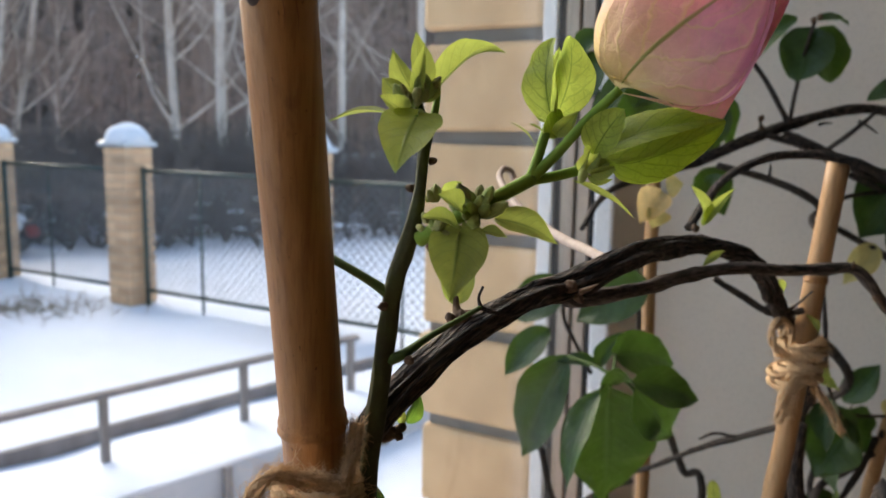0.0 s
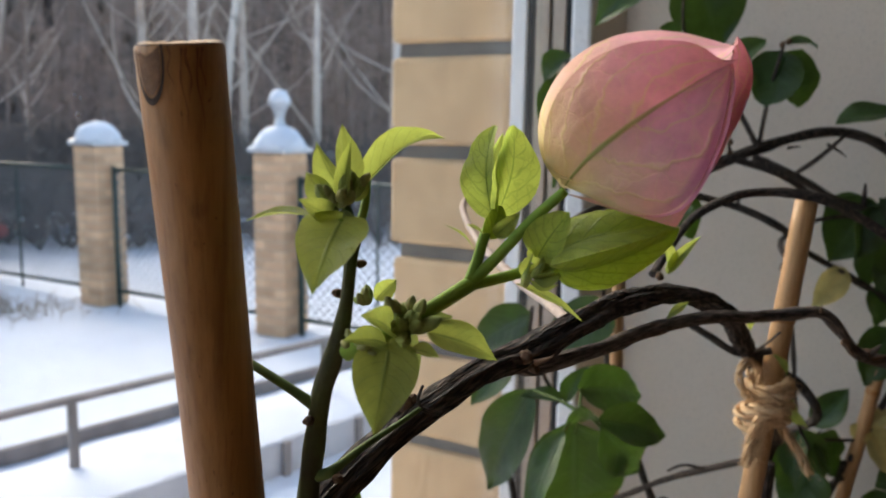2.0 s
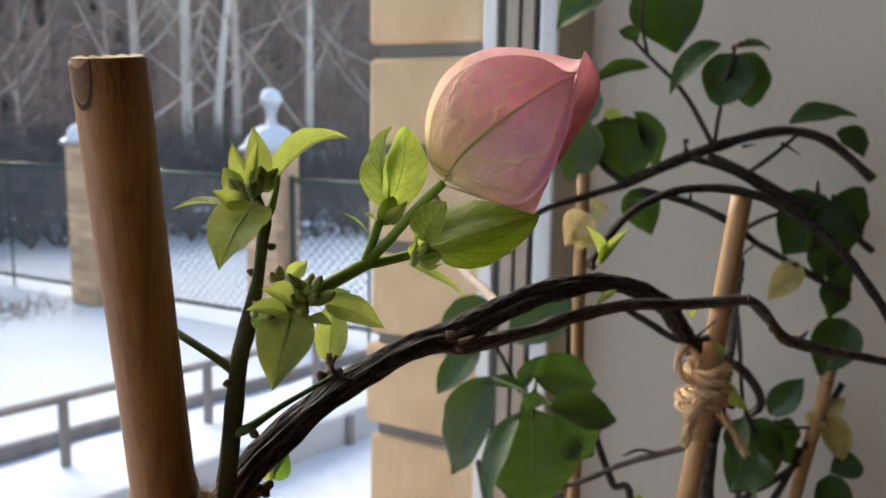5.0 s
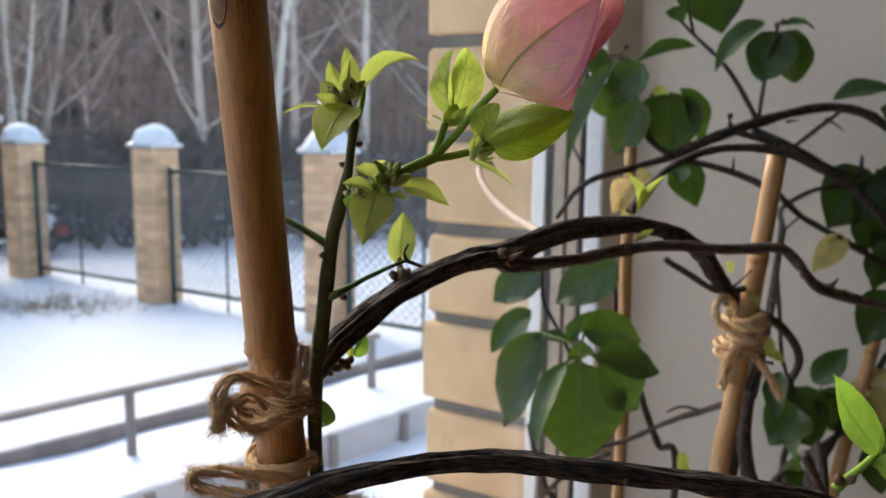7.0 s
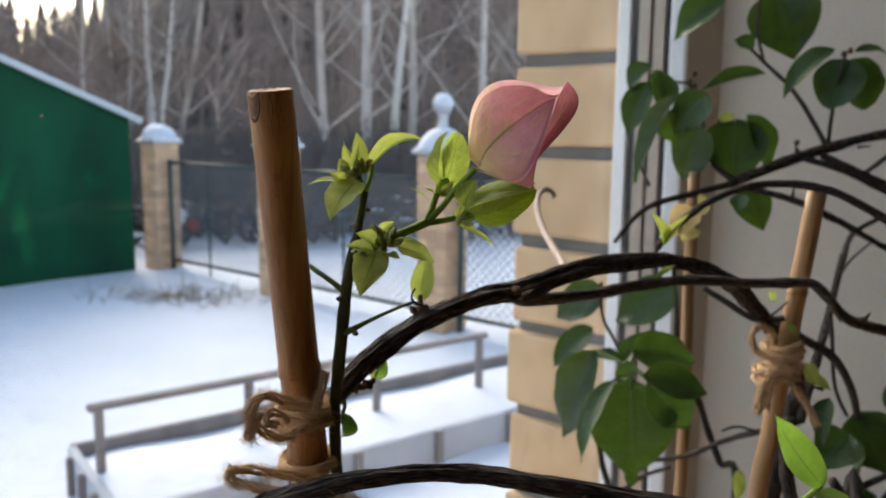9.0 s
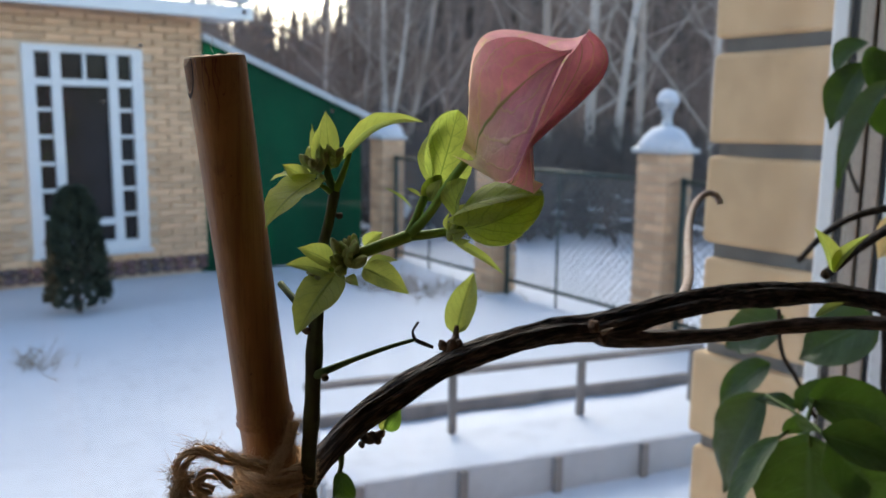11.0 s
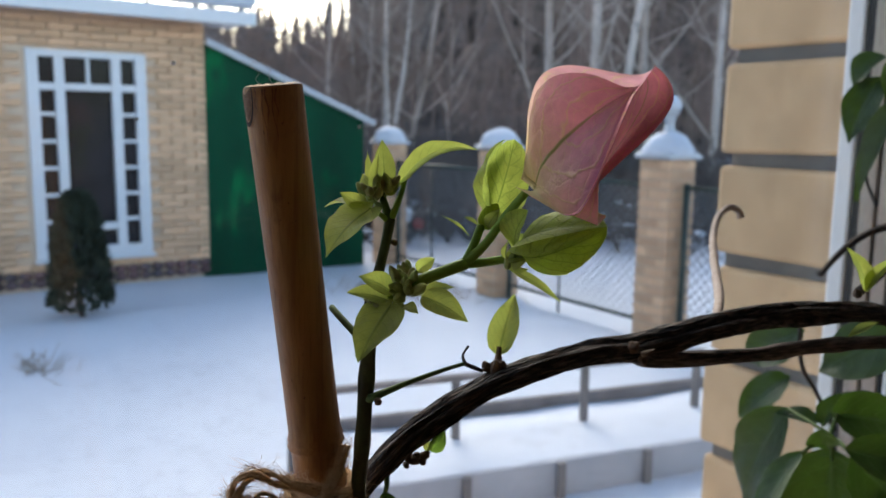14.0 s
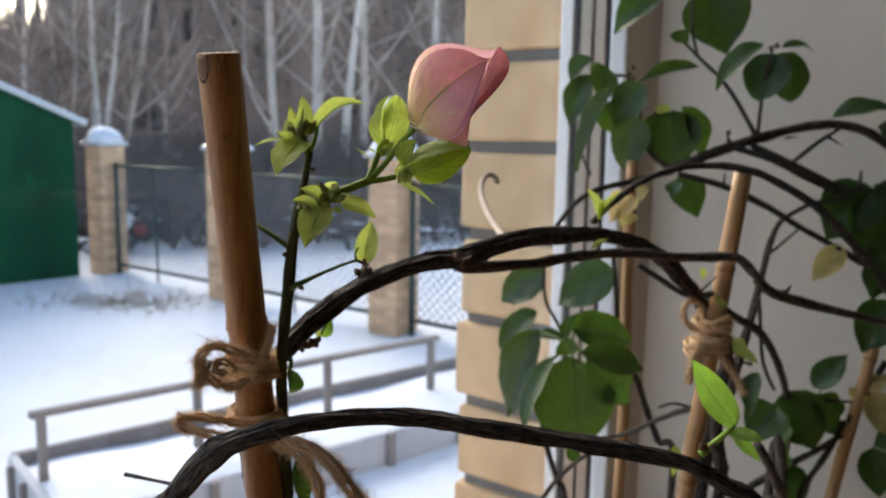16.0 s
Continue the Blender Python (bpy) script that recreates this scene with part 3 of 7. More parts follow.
for r0, r1 in ((-0.48, 0.7008), (-1.66, -0.56), (-2.83, -1.74)):
    win_part("pane", (-0.2665, r0, 1.263), (-0.2625, r1, 2.389), GLASS, "clear glass pane", 0.0)
# dried specks on the glass
for k, at in enumerate(((-0.0970, 0.3555, 1.6976), (-0.1381, 0.2844, 1.7147), (-0.0966, 0.3562, 1.6907), (-0.0959, 0.3574, 1.6966), (-0.1456, 0.2715, 1.6927), (-0.1168, 0.3212, 1.7307))):
    bm = bmesh.new()
    g = bmesh.ops.create_icosphere(bm, subdivisions=2, radius=0.0006 + 0.0002 * (k % 3))
    for v in bm.verts:
        v.co = Vector(at) + v.co - A_AX * (v.co.dot(A_AX) * 0.7)
    part("speck", bm, SNOW_CAP, window, "pale dried speck")

# outer brick reveal beside the window: single bricks with raked joints
slab("wall_west", (-0.44, 0.776, 0.0), (-0.3, 2.0, 3.0), MORTAR, "grey mortar bed of the brick outer wall", "wall")
reveal = bpy.data.objects["wall_west"]
slab("wall_west_low", (-0.44, -3.2, 0.0), (-0.308, 0.774, 1.198), BRICK_FAR, "brick outer wall below the window", "wall")
slab("wall_west_high", (-0.44, -3.2, 2.452), (-0.308, 0.774, 3.0), BRICK_FAR, "brick outer wall above the window", "wall")
slab("wall_west_south", (-0.44, -3.2, 1.2), (-0.308, -2.902, 2.45), BRICK_FAR, "brick outer wall past the window", "wall")


def brick_mesh(name, l, w, h, bevel, material, rough=0.0, seed=0):
    bm = bmesh.new()
    box(bm, (-l / 2, -w / 2, 0), (l / 2, w / 2, h), 0, bevel)
    if rough:
        for v in bm.verts:
            v.co += Vector(noise.noise_vector(v.co * 40 + Vector((seed, 0, 0)))) * rough
    me = bpy.data.meshes.new(name)
    bm.to_mesh(me)
    bm.free()
    me.materials.append(material)
    return me


def place_piece(name, me, parent, m):
    ob = new(name, me)
    ob.parent = parent
    if parent.parent is None:
        ob.matrix_parent_inverse = Matrix.Translation(-parent.location)
    ob.matrix_basis = m
    return ob


HOUSE_ROT = Matrix.Rotation(radians(TURN_HOUSE), 4, "Z")
near_bricks = [brick_mesh("brick", 0.130, 0.25, 0.0865, 0.005, BRICK_NEAR, 0.0022, k) for k in range(4)]
for i in range(-7, 9):
    z = 1.669 + 0.1 * i
    jig = 0.0022 * math.sin(i * 2.7)
    m = HOUSE_ROT @ Matrix.Translation((-0.3835 + jig, 0.892 + 0.6 * jig, z)) @ Matrix.Rotation(0.012 * math.sin(i * 5.1), 4, "Z")
    place_piece("brick", near_bricks[i % 4], reveal, m)

# ================= the garden =================
def ground_height(x, y):
    far = max(0.0, math.hypot(x, y) - 9)
    return 0.06 * noise.noise(Vector((x * 0.35, y * 0.35, 0))) + 0.028 * noise.noise(Vector((x * 1.3, y * 1.3, 3))) + 0.010 * noise.noise(Vector((x * 3.1, y * 3.1, 7))) + min(0.5, 0.003 * far)


bm = bmesh.new()
xs = [-900, -400, -200, -100, -60, -40, -30, -24] + [-20 + 0.4 * k for k in range(62)] + [6, 9, 14, 25, 60, 200, 900]
ys = [-900, -300, -80, -20, -8, -3] + [-1 + 0.4 * k for k in range(55)] + [22, 25, 30, 36, 42, 50, 60, 80, 110, 160, 300, 900]
rows = []
for y in ys:
    rows.append([bm.verts.new((x, y, ground_height(x, y) - 0.02)) for x in xs])
for a, b in zip(rows, rows[1:]):
    for k in range(len(xs) - 1):
        bm.faces.new((a[k], a[k + 1], b[k + 1], b[k]))
tagged(part("ground", bm, SNOW), "snow-covered garden ground with soft hollows", "ground", kind="structure")

# ---- fence: brick pillars with snowy caps, mesh panels between ----
PILLARS = [(-6.62, 9.75), (-4.775, 8.70), (-2.93, 7.66), (-1.09, 6.60), (0.75, 5.54), (2.59, 4.48)]
pillar_brick = [brick_mesh("brick", 0.20, 0.098, 0.064, 0.004, BRICK_FAR) for k in range(2)]


def dome(bm, at, rx, rz, seed):
    g = bmesh.ops.create_icosphere(bm, subdivisions=3, radius=1)
    for v in g["verts"]:
        z = max(v.co.z, -0.15)
        f = 1 + 0.10 * noise.noise(v.co * 1.7 + Vector((seed, 0, 0)))
        sq = max(abs(v.co.x), abs(v.co.y), 1e-4) / max(math.hypot(v.co.x, v.co.y), 1e-4)
        grow = 1 + (1 / max(sq, 0.7) - 1) * 0.0 + 0.12 * (1 - sq)
        v.co = Vector((v.co.x * rx * f * grow, v.co.y * rx * f * grow, z * rz * f))
    bmesh.ops.transform(bm, matrix=Matrix.Translation(at), verts=g["verts"])


def pillar(x, y, finial, seed):
    t = thing("fence_pillar", (x, y, 0), "yellow brick fence pillar with a snow-covered cap" + (" and ball finial" if finial else ""), "pillar", "fence pillars")
    bm = bmesh.new()
    box(bm, (-0.143, -0.143, -0.15), (0.143, 0.143, 1.45), 0)
    bmesh.ops.transform(bm, matrix=Matrix.Translation((x, y, 0)) @ HOUSE_ROT, verts=bm.verts)
    part("core", bm, MORTAR_FAR, t, smooth=False)
    m0 = Matrix.Translation((x, y, 0)) @ HOUSE_ROT
    for c in range(19):
        for q in range(4):
            flip = 1 if c % 2 else -1
            m = m0 @ Matrix.Rotation(q * math.pi / 2, 4, "Z") @ Matrix.Translation((flip * 0.051, -0.102, c * 0.0766))
            place_piece("brick", pillar_brick[c % 2], t, m)
    bm = bmesh.new()
    box(bm, (-0.185, -0.185, 1.455), (0.185, 0.185, 1.495), 0, 0.008)
    top = [bm.verts.new(v) for v in ((-0.17, -0.17, 1.496), (0.17, -0.17, 1.496), (0.17, 0.17, 1.496), (-0.17, 0.17, 1.496), (0, 0, 1.63))]
    for k in range(4):
        bm.faces.new((top[k], top[(k + 1) % 4], top[4]))
    bmesh.ops.transform(bm, matrix=m0, verts=bm.verts)
    part("cap", bm, METAL_EDGE, t, "grey metal cap", smooth=False)
    bm = bmesh.new()
    dome(bm, Vector((x, y, 1.505)), 0.20, 0.165, seed)
    part("snow_cover", bm, SNOW_CAP, t, "rounded cover of snow")
    if finial:
        bm = bmesh.new()
        tube(bm, [(x, y, 1.61), (x, y, 1.72), (x, y, 1.78)], [0.06, 0.035, 0.05], 12, 4)
        g = bmesh.ops.create_icosphere(bm, subdivisions=3, radius=0.080)
        bmesh.ops.transform(bm, matrix=Matrix.Translation((x, y, 1.85)), verts=g["verts"])
        part("finial", bm, METAL_EDGE, t, "grey ball finial")
        bm = bmesh.new()
        dome(bm, Vector((x, y, 1.858)), 0.086, 0.095, seed + 4)
        part("snow_cover", bm, SNOW_CAP, t, "rounded cover of snow")


for k, (x, y) in enumerate(PILLARS):
    pillar(x, y, k in (3, 5), k * 1.7)


def bar(bm, p, q, r, seg=6):
    tube(bm, [p, q], [r, r], seg, 1)


def fence_panel(p, q):
    p, q = Vector((*p, 0)), Vector((*q, 0))
    d = (q - p).normalized()
    a, b = p + d * 0.20, q - d * 0.20
    t = thing("fence_panel", (p + q) / 2, "dark green steel fence panel with snowy wire mesh", "fence", "fence panels")
    for at in (a, b, a.lerp(b, 0.42)):
        bm = bmesh.new()
        bar(bm, at + Vector((0, 0, -0.1)), at + Vector((0, 0, 1.27)), 0.026 if at in (a, b) else 0.011, 8)
        part("post", bm, GREEN_STEEL, t)
    for z in (1.24, 0.12):
        bm = bmesh.new()
        bar(bm, a + Vector((0, 0, z)), b + Vector((0, 0, z)), 0.018, 8)
        part("rail", bm, GREEN_STEEL, t)
    bm = bmesh.new()
    L = (b - a).length
    step = 0.085
    h = 1.12
    n = int((L + h) / step)
    for k in range(n + 1):
        s0 = k * step
        for sgn in (1, -1):
            x0, x1 = s0 - h, s0
            z0, z1 = 0.0, h
            if x0 < 0:
                z0, x0 = -x0, 0.0
            if x1 > L:
                z1, x1 = h - (x1 - L), L
            if z1 - z0 < 0.02:
                continue
            if sgn < 0:
                x0, x1 = L - x0, L - x1
            tube(bm, [a + d * x0 + Vector((0, 0, 0.12 + z0)), a + d * x1 + Vector((0, 0, 0.12 + z1))], [0.0042] * 2, 3, 1, cap=False)
    tagged(part("wire_mesh", bm, WIRE, t, "diamond wire mesh"), kind="stuff")
    return t


for p, q in zip(PILLARS, PILLARS[1:]):
    if p[0] > -6:
        fence_panel(p, q)

# ---- raised bed with its low rail ----
BED0 = Vector((-2.276, 3.269, 0))
BED_D, BED_W = Vector((0.689, 0.725, 0)).normalized(), Vector((0.725, -0.689, 0)).normalized()
BED_L, BED_WIDTH, BED_Z = 3.3, 0.80, 0.17


def bed_at(l, w, z):
    return BED0 + BED_D * l + BED_W * w + Vector((0, 0, z))


def bed_box(bm, lo, hi, bevel=0.004):
    g0 = set(bm.verts)
    box(bm, lo, hi, 0, bevel)
    fresh = [v for v in bm.verts if v not in g0]
    for v in fresh:
        v.co = bed_at(*v.co)


bed = thing("raised_bed", BED0, "long low raised bed with whitewashed sides, filled with snow", "raised bed")
for lo, hi, nm in (((0, -0.02, -0.1), (BED_L, 0.02, 0.178), "side_board"), ((0, BED_WIDTH - 0.02, -0.1), (BED_L, BED_WIDTH + 0.02, BED_Z), "side_board"), ((-0.02, 0.022, -0.1), (0.02, BED_WIDTH - 0.022, BED_Z + 0.01), "end_board")):
    bm = bmesh.new()
    bed_box(bm, lo, hi)
    part(nm, bm, GREY_WOOD if lo[1] < 0 else WHITE_BOARD, bed, smooth=False)
for k in range(7):
    bm = bmesh.new()
    bed_box(bm, (0.12 + k * 0.47, BED_WIDTH + 0.022, -0.1), (0.16 + k * 0.47, BED_WIDTH + 0.05, BED_Z + 0.0))
    part("stake", bm, GREY_WOOD, bed, "grey weathered stake", smooth=False)
for k in range(3):
    bm = bmesh.new()
    bed_box(bm, (-0.05, 0.12 + k * 0.22, -0.1), (-0.022, 0.15 + k * 0.22, BED_Z))
    part("stake", bm, GREY_WOOD, bed, "grey weathered stake", smooth=False)
bm = bmesh.new()
rows = []
for i in range(70):
    row = []
    for j in range(16):
        l, w = 0.022 + i / 69 * (BED_L - 0.03), 0.024 + j / 15 * (BED_WIDTH - 0.02)
        z = BED_Z - 0.06 + 0.055 * min(1, j / 15 * 2.2) + 0.02 * noise.noise(Vector((l * 2.2, w * 3, 0)))
        row.append(bm.verts.new(bed_at(l, w, z)))
    rows.append(row)
for a, b in zip(rows, rows[1:]):
    for j in range(15):
        bm.faces.new((a[j], b[j], b[j + 1], a[j + 1]))
part("snow_fill", bm, SNOW, bed, "smooth snow lying in the bed")

rail = thing("low_rail", bed_at(0.05, 0.38, BED_Z), "low weathered wooden rail standing in the snowy bed", "railing")
R_POSTS = (0.045, 0.735, 1.46, 2.17)
for l in R_POSTS:
    bm = bmesh.new()
    bed_box(bm, (l - 0.018, 0.362, 0.0), (l + 0.018, 0.398, 0.453), 0.004)
    part("post", bm, GREY_WOOD, rail, smooth=False)
bm = bmesh.new()
bed_box(bm, (0.0, 0.357, 0.455), (2.22, 0.403, 0.484), 0.004)
part("top_rail", bm, GREY_WOOD, rail, smooth=False)

# ---- brick outbuilding with its big window ----
HB = thing("outbuilding", (-6.22, 7.12, 0), "yellow brick garden house with a snowy roof and white window", "house")
BC = Vector((-6.22, 7.12, 0))


def hb(u, d, z):
    """Along the front wall (u, to its corner at 0), outwards (d) and up."""
    return BC + B_AX * u + A_AX * d + Vector((0, 0, z))


def hb_box(name, lo, hi, material, parent=HB, label="", bevel=0.0, piece=False):
    bm = bmesh.new()
    box(bm, lo, hi, 0, bevel)
    for v in bm.verts:
        v.co = hb(*v.co)
    bmesh.ops.reverse_faces(bm, faces=bm.faces)
    return part(name, bm, material, parent, label, smooth=False)


WU0, WU1, WZ0, WZ1 = -1.73, -0.67, 0.29, 2.38
hb_box("wall", (-6.0, -0.30, -0.2), (WU0, -0.02, 2.75), MORTAR_HOUSE, label="brick front wall")
front = bpy.data.objects["wall"]
hb_box("wall", (WU1, -0.30, -0.2), (-0.001, -0.02, 2.75), MORTAR_HOUSE)
hb_box("wall", (WU0, -0.30, WZ1), (WU1, -0.02, 2.75), MORTAR_HOUSE)
hb_box("wall", (WU0, -0.30, -0.2), (WU1, -0.02, WZ0), MORTAR_HOUSE)
hb_box("wall", (-0.30, -5.0, -0.2), (-0.001, -0.301, 2.75), BRICK_HOUSE)
house_brick = brick_mesh("brick", 0.25, 0.05, 0.065, 0.004, BRICK_HOUSE)
half_brick = brick_mesh("brick", 0.12, 0.05, 0.065, 0.004, BRICK_HOUSE)
FRONT_ROT = Matrix.Rotation(math.atan2(B_AX.y, B_AX.x), 4, "Z")
spare = bmesh.new()
count = 0
for c in range(35):
    z = 0.17 + c * 0.075
    u = -0.13 - (0.13 if c % 2 else 0.0)
    if c % 2:
        place_piece("brick", half_brick, front, Matrix.Translation(hb(-0.062, 0.0, z)) @ FRONT_ROT)
    while u > -3.3:
        if not (WZ0 - 0.05 < z + 0.03 < WZ1 + 0.03 and WU0 - 0.10 < u < WU1 + 0.10):
            if u > -2.3 and count < 270:
                place_piece("brick", house_brick, front, Matrix.Translation(hb(u, 0.0, z)) @ FRONT_ROT)
                count += 1
            else:
                g0 = set(spare.verts)
                box(spare, (u - 0.125, -0.025, z), (u + 0.125, 0.025, z + 0.065))
                for v in spare.verts:
                    if v not in g0:
                        v.co = hb(*v.co)
        u -= 0.26
bmesh.ops.reverse_faces(spare, faces=spare.faces)
tagged(part("brickwork", spare, BRICK_HOUSE, front, smooth=False), kind="stuff")
rnd = random.Random(5)
for k in range(60):
    u = -0.06 - (k % 30) * 0.13
    z = 0.0 + 0.085 * (k // 30)
    bm = bmesh.new()
    g = bmesh.ops.create_icosphere(bm, subdivisions=2, radius=1)
    for v in g["verts"]:
        v.co = hb(u + v.co.x * rnd.uniform(0.062, 0.068), 0.015 + v.co.y * 0.04, z + 0.04 + v.co.z * 0.046 * (1 + 0.3 * noise.noise(v.co * 2 + Vector((k, 0, 0)))))
    part("plinth_stone", bm, STONE, front, "mixed red and grey rubble stone" if k == 0 else "")
# roof: eave board, fascia and snow
hb_box("eave", (-6.2, -0.32, 2.75), (0.42, 0.42, 2.80), WHITE_BOARD, label="white boarded eave")
hb_box("fascia", (-6.2, 0.40, 2.72), (0.44, 0.43, 2.86), PVC, label="white fascia board")
bm = bmesh.new()
corners = [hb(-6.3, 0.47, 2.86), hb(0.45, 0.47, 2.86), hb(0.45, -2.6, 4.2), hb(-6.3, -2.6, 4.2)]
lo = [bm.verts.new(c) for c in corners]
hi = [bm.verts.new(c + Vector((0, 0, 0.16))) for c in corners]
bm.faces.new(lo[::-1])
bm.faces.new(hi)
for k in range(4):
    bm.faces.new((lo[k], lo[(k + 1) % 4], hi[(k + 1) % 4], hi[k]))
bmesh.ops.bevel(bm, geom=list(bm.edges), offset=0.05, segments=2, affect="EDGES")
part("roof", bm, SNOW_CAP, HB, "sloping roof under thick snow", smooth=False)

# window of the outbuilding: side lights and a top row of small panes round one tall pane
hw = thing("house_window", hb(-1.20, 0.0, 0.29), "tall white window of many small panes round a large one", "window")
WF = 0.07


def hw_box(name, u0, u1, z0, z1, d0=-0.06, d1=0.035, material=PVC, label=""):
    return hb_box(name, (u0, d0, z0), (u1, d1, z1), material, hw, label, 0.004 if material is PVC else 0.0)


U = [WU0, WU0 + 0.26, WU1 - 0.26, WU1]
hw_box("window_frame", WU0 - 0.04, WU0 + WF, WZ0, WZ1)
hw_box("window_frame", WU1 - WF, WU1 + 0.04, WZ0, WZ1)
hw_box("window_frame", WU0 + WF + 0.001, WU1 - WF - 0.001, WZ1 - WF, WZ1)
hw_box("window_frame", WU0 + WF + 0.001, WU1 - WF - 0.001, WZ0, WZ0 + 0.10)
ZT = WZ1 - 0.36
for u in (U[1], U[2]):
    hw_box("mullion", u - 0.045, u + 0.045, WZ0 + 0.101, WZ1 - WF - 0.001)
hw_box("transom", WU0 + WF + 0.001, U[1] - 0.046, ZT - 0.035, ZT + 0.035)
hw_box("transom", U[1] + 0.046, U[2] - 0.046, ZT - 0.035, ZT + 0.035)
hw_box("transom", U[2] + 0.046, WU1 - WF - 0.001, ZT - 0.035, ZT + 0.035)
hw_box("transom", U[1] + 0.046, U[2] - 0.046, 0.56, 0.63)
hw_box("glazing_bar", -1.215, -1.185, ZT + 0.036, WZ1 - WF - 0.001, -0.05, 0.025)
for a0, a1 in ((WU0 + WF, U[1] - 0.045), (U[2] + 0.045, WU1 - WF)):
    for k in range(1, 6):
        z = WZ0 + 0.10 + (ZT - WZ0 - 0.10) * k / 6
        hw_box("glazing_bar", a0 + 0.001, a1 - 0.001, z - 0.018, z + 0.018, -0.05, 0.025)
hw_box("pane", WU0 + 0.02, WU1 - 0.02, WZ0 + 0.05, WZ1 - 0.03, -0.075, -0.062, DARK_PANE, "dark reflecting glass")
hw_box("window_sill", WU0 - 0.06, WU1 + 0.06, WZ0 - 0.04, WZ0 - 0.001, 0.03, 0.10)

# ---- green sheet shelter between the outbuilding and the fence ----
shed = thing("green_shelter", (-5.6, 7.8, 0), "dark green translucent sheet wall with a sloping snowy roof edge", "shelter")
S0, S1 = Vector((-6.17, 7.17, 0)), Vector((-5.03, 8.50, 0))
sd = (S1 - S0).normalized()
sn = Vector((sd.y, -sd.x, 0))
SL = (S1 - S0).length


def top_at(l):
    return 2.50 - (2.50 - 1.72) * l / SL


for k in range(5):
    bm = bmesh.new()
    l0, l1 = (SL * k / 5 + 0.0005 if k else -0.14), SL * (k + 1) / 5 - 0.0005
    vs = []
    for off in (0.0, 0.012):
        for l, z in ((l0, -0.05), (l1, -0.05), (l1, top_at(l1)), (l0, top_at(l0))):
            vs.append(bm.verts.new(S0 + sd * l + sn * (off + 0.002 * (k % 2)) + Vector((0, 0, z))))
    bm.faces.new(vs[3::-1])
    bm.faces.new(vs[4:])
    for i in range(4):
        bm.faces.new((vs[i], vs[(i + 1) % 4], vs[4 + (i + 1) % 4], vs[4 + i]))
    part("sheet", bm, GREEN_SHEET, shed, smooth=False)
for nm, mt, lo, th, w in (("roof_edge", METAL_EDGE, 0.0, 0.035, 0.10), ("snow_cover", SNOW_CAP, 0.037, 0.03, 0.12)):
    bm = bmesh.new()
    vs = []
    for l in (-0.05, SL + 0.12):
        for w0 in (-1.4, w):
            for z in (lo, lo + th):
                vs.append(bm.verts.new(S0 + sd * l + sn * w0 + Vector((0, 0, top_at(l) + z))))
    for f in ((0, 1, 3, 2), (4, 6, 7, 5), (0, 4, 5, 1), (2, 3, 7, 6), (1, 5, 7, 3), (0, 2, 6, 4)):
        bm.faces.new([vs[i] for i in f])
    bmesh.ops.recalc_face_normals(bm, faces=bm.faces)
    part(nm, bm, mt, shed, smooth=False)

# ---- thuja by the outbuilding ----
th = thing("thuja_bush", (-5.766, 4.971, 0), "small dark conical thuja bush standing in the snow", "bush")
bm = bmesh.new()
tube(bm, [(-5.766, 4.971, -0.05), (-5.766, 4.971, 0.4), (-5.766, 4.971, 0.9)], [0.03, 0.02, 0.008], 6, 3)
part("trunk", bm, BARK_GREY, th)
bm = bmesh.new()
rnd = random.Random(8)
for k in range(3600):
    h = rnd.random() ** 0.8
    a = rnd.random() * 6.283
    r = 0.26 * min(1, (h + 0.03) / 0.10) ** 0.5 * (1 - h) ** 0.36 * rnd.uniform(0.66, 1.06)
    c = Vector((-5.766 + r * math.cos(a), 4.971 + r * math.sin(a), 0.02 + 1.02 * h))
    d = Vector((math.cos(a) * 0.5, math.sin(a) * 0.5, rnd.uniform(0.4, 1.4))).normalized() * rnd.uniform(0.05, 0.10)
    s = d.cross(Vector((rnd.gauss(0, 1), rnd.gauss(0, 1), rnd.gauss(0, 1)))).normalized() * rnd.uniform(0.012, 0.022)
    v = [bm.verts.new(c - s * 0.3), bm.verts.new(c + d * 0.5 - s), bm.verts.new(c + d), bm.verts.new(c + d * 0.5 + s)]
    bm.faces.new(v)
part("crown", bm, NEEDLES, th, smooth=False)

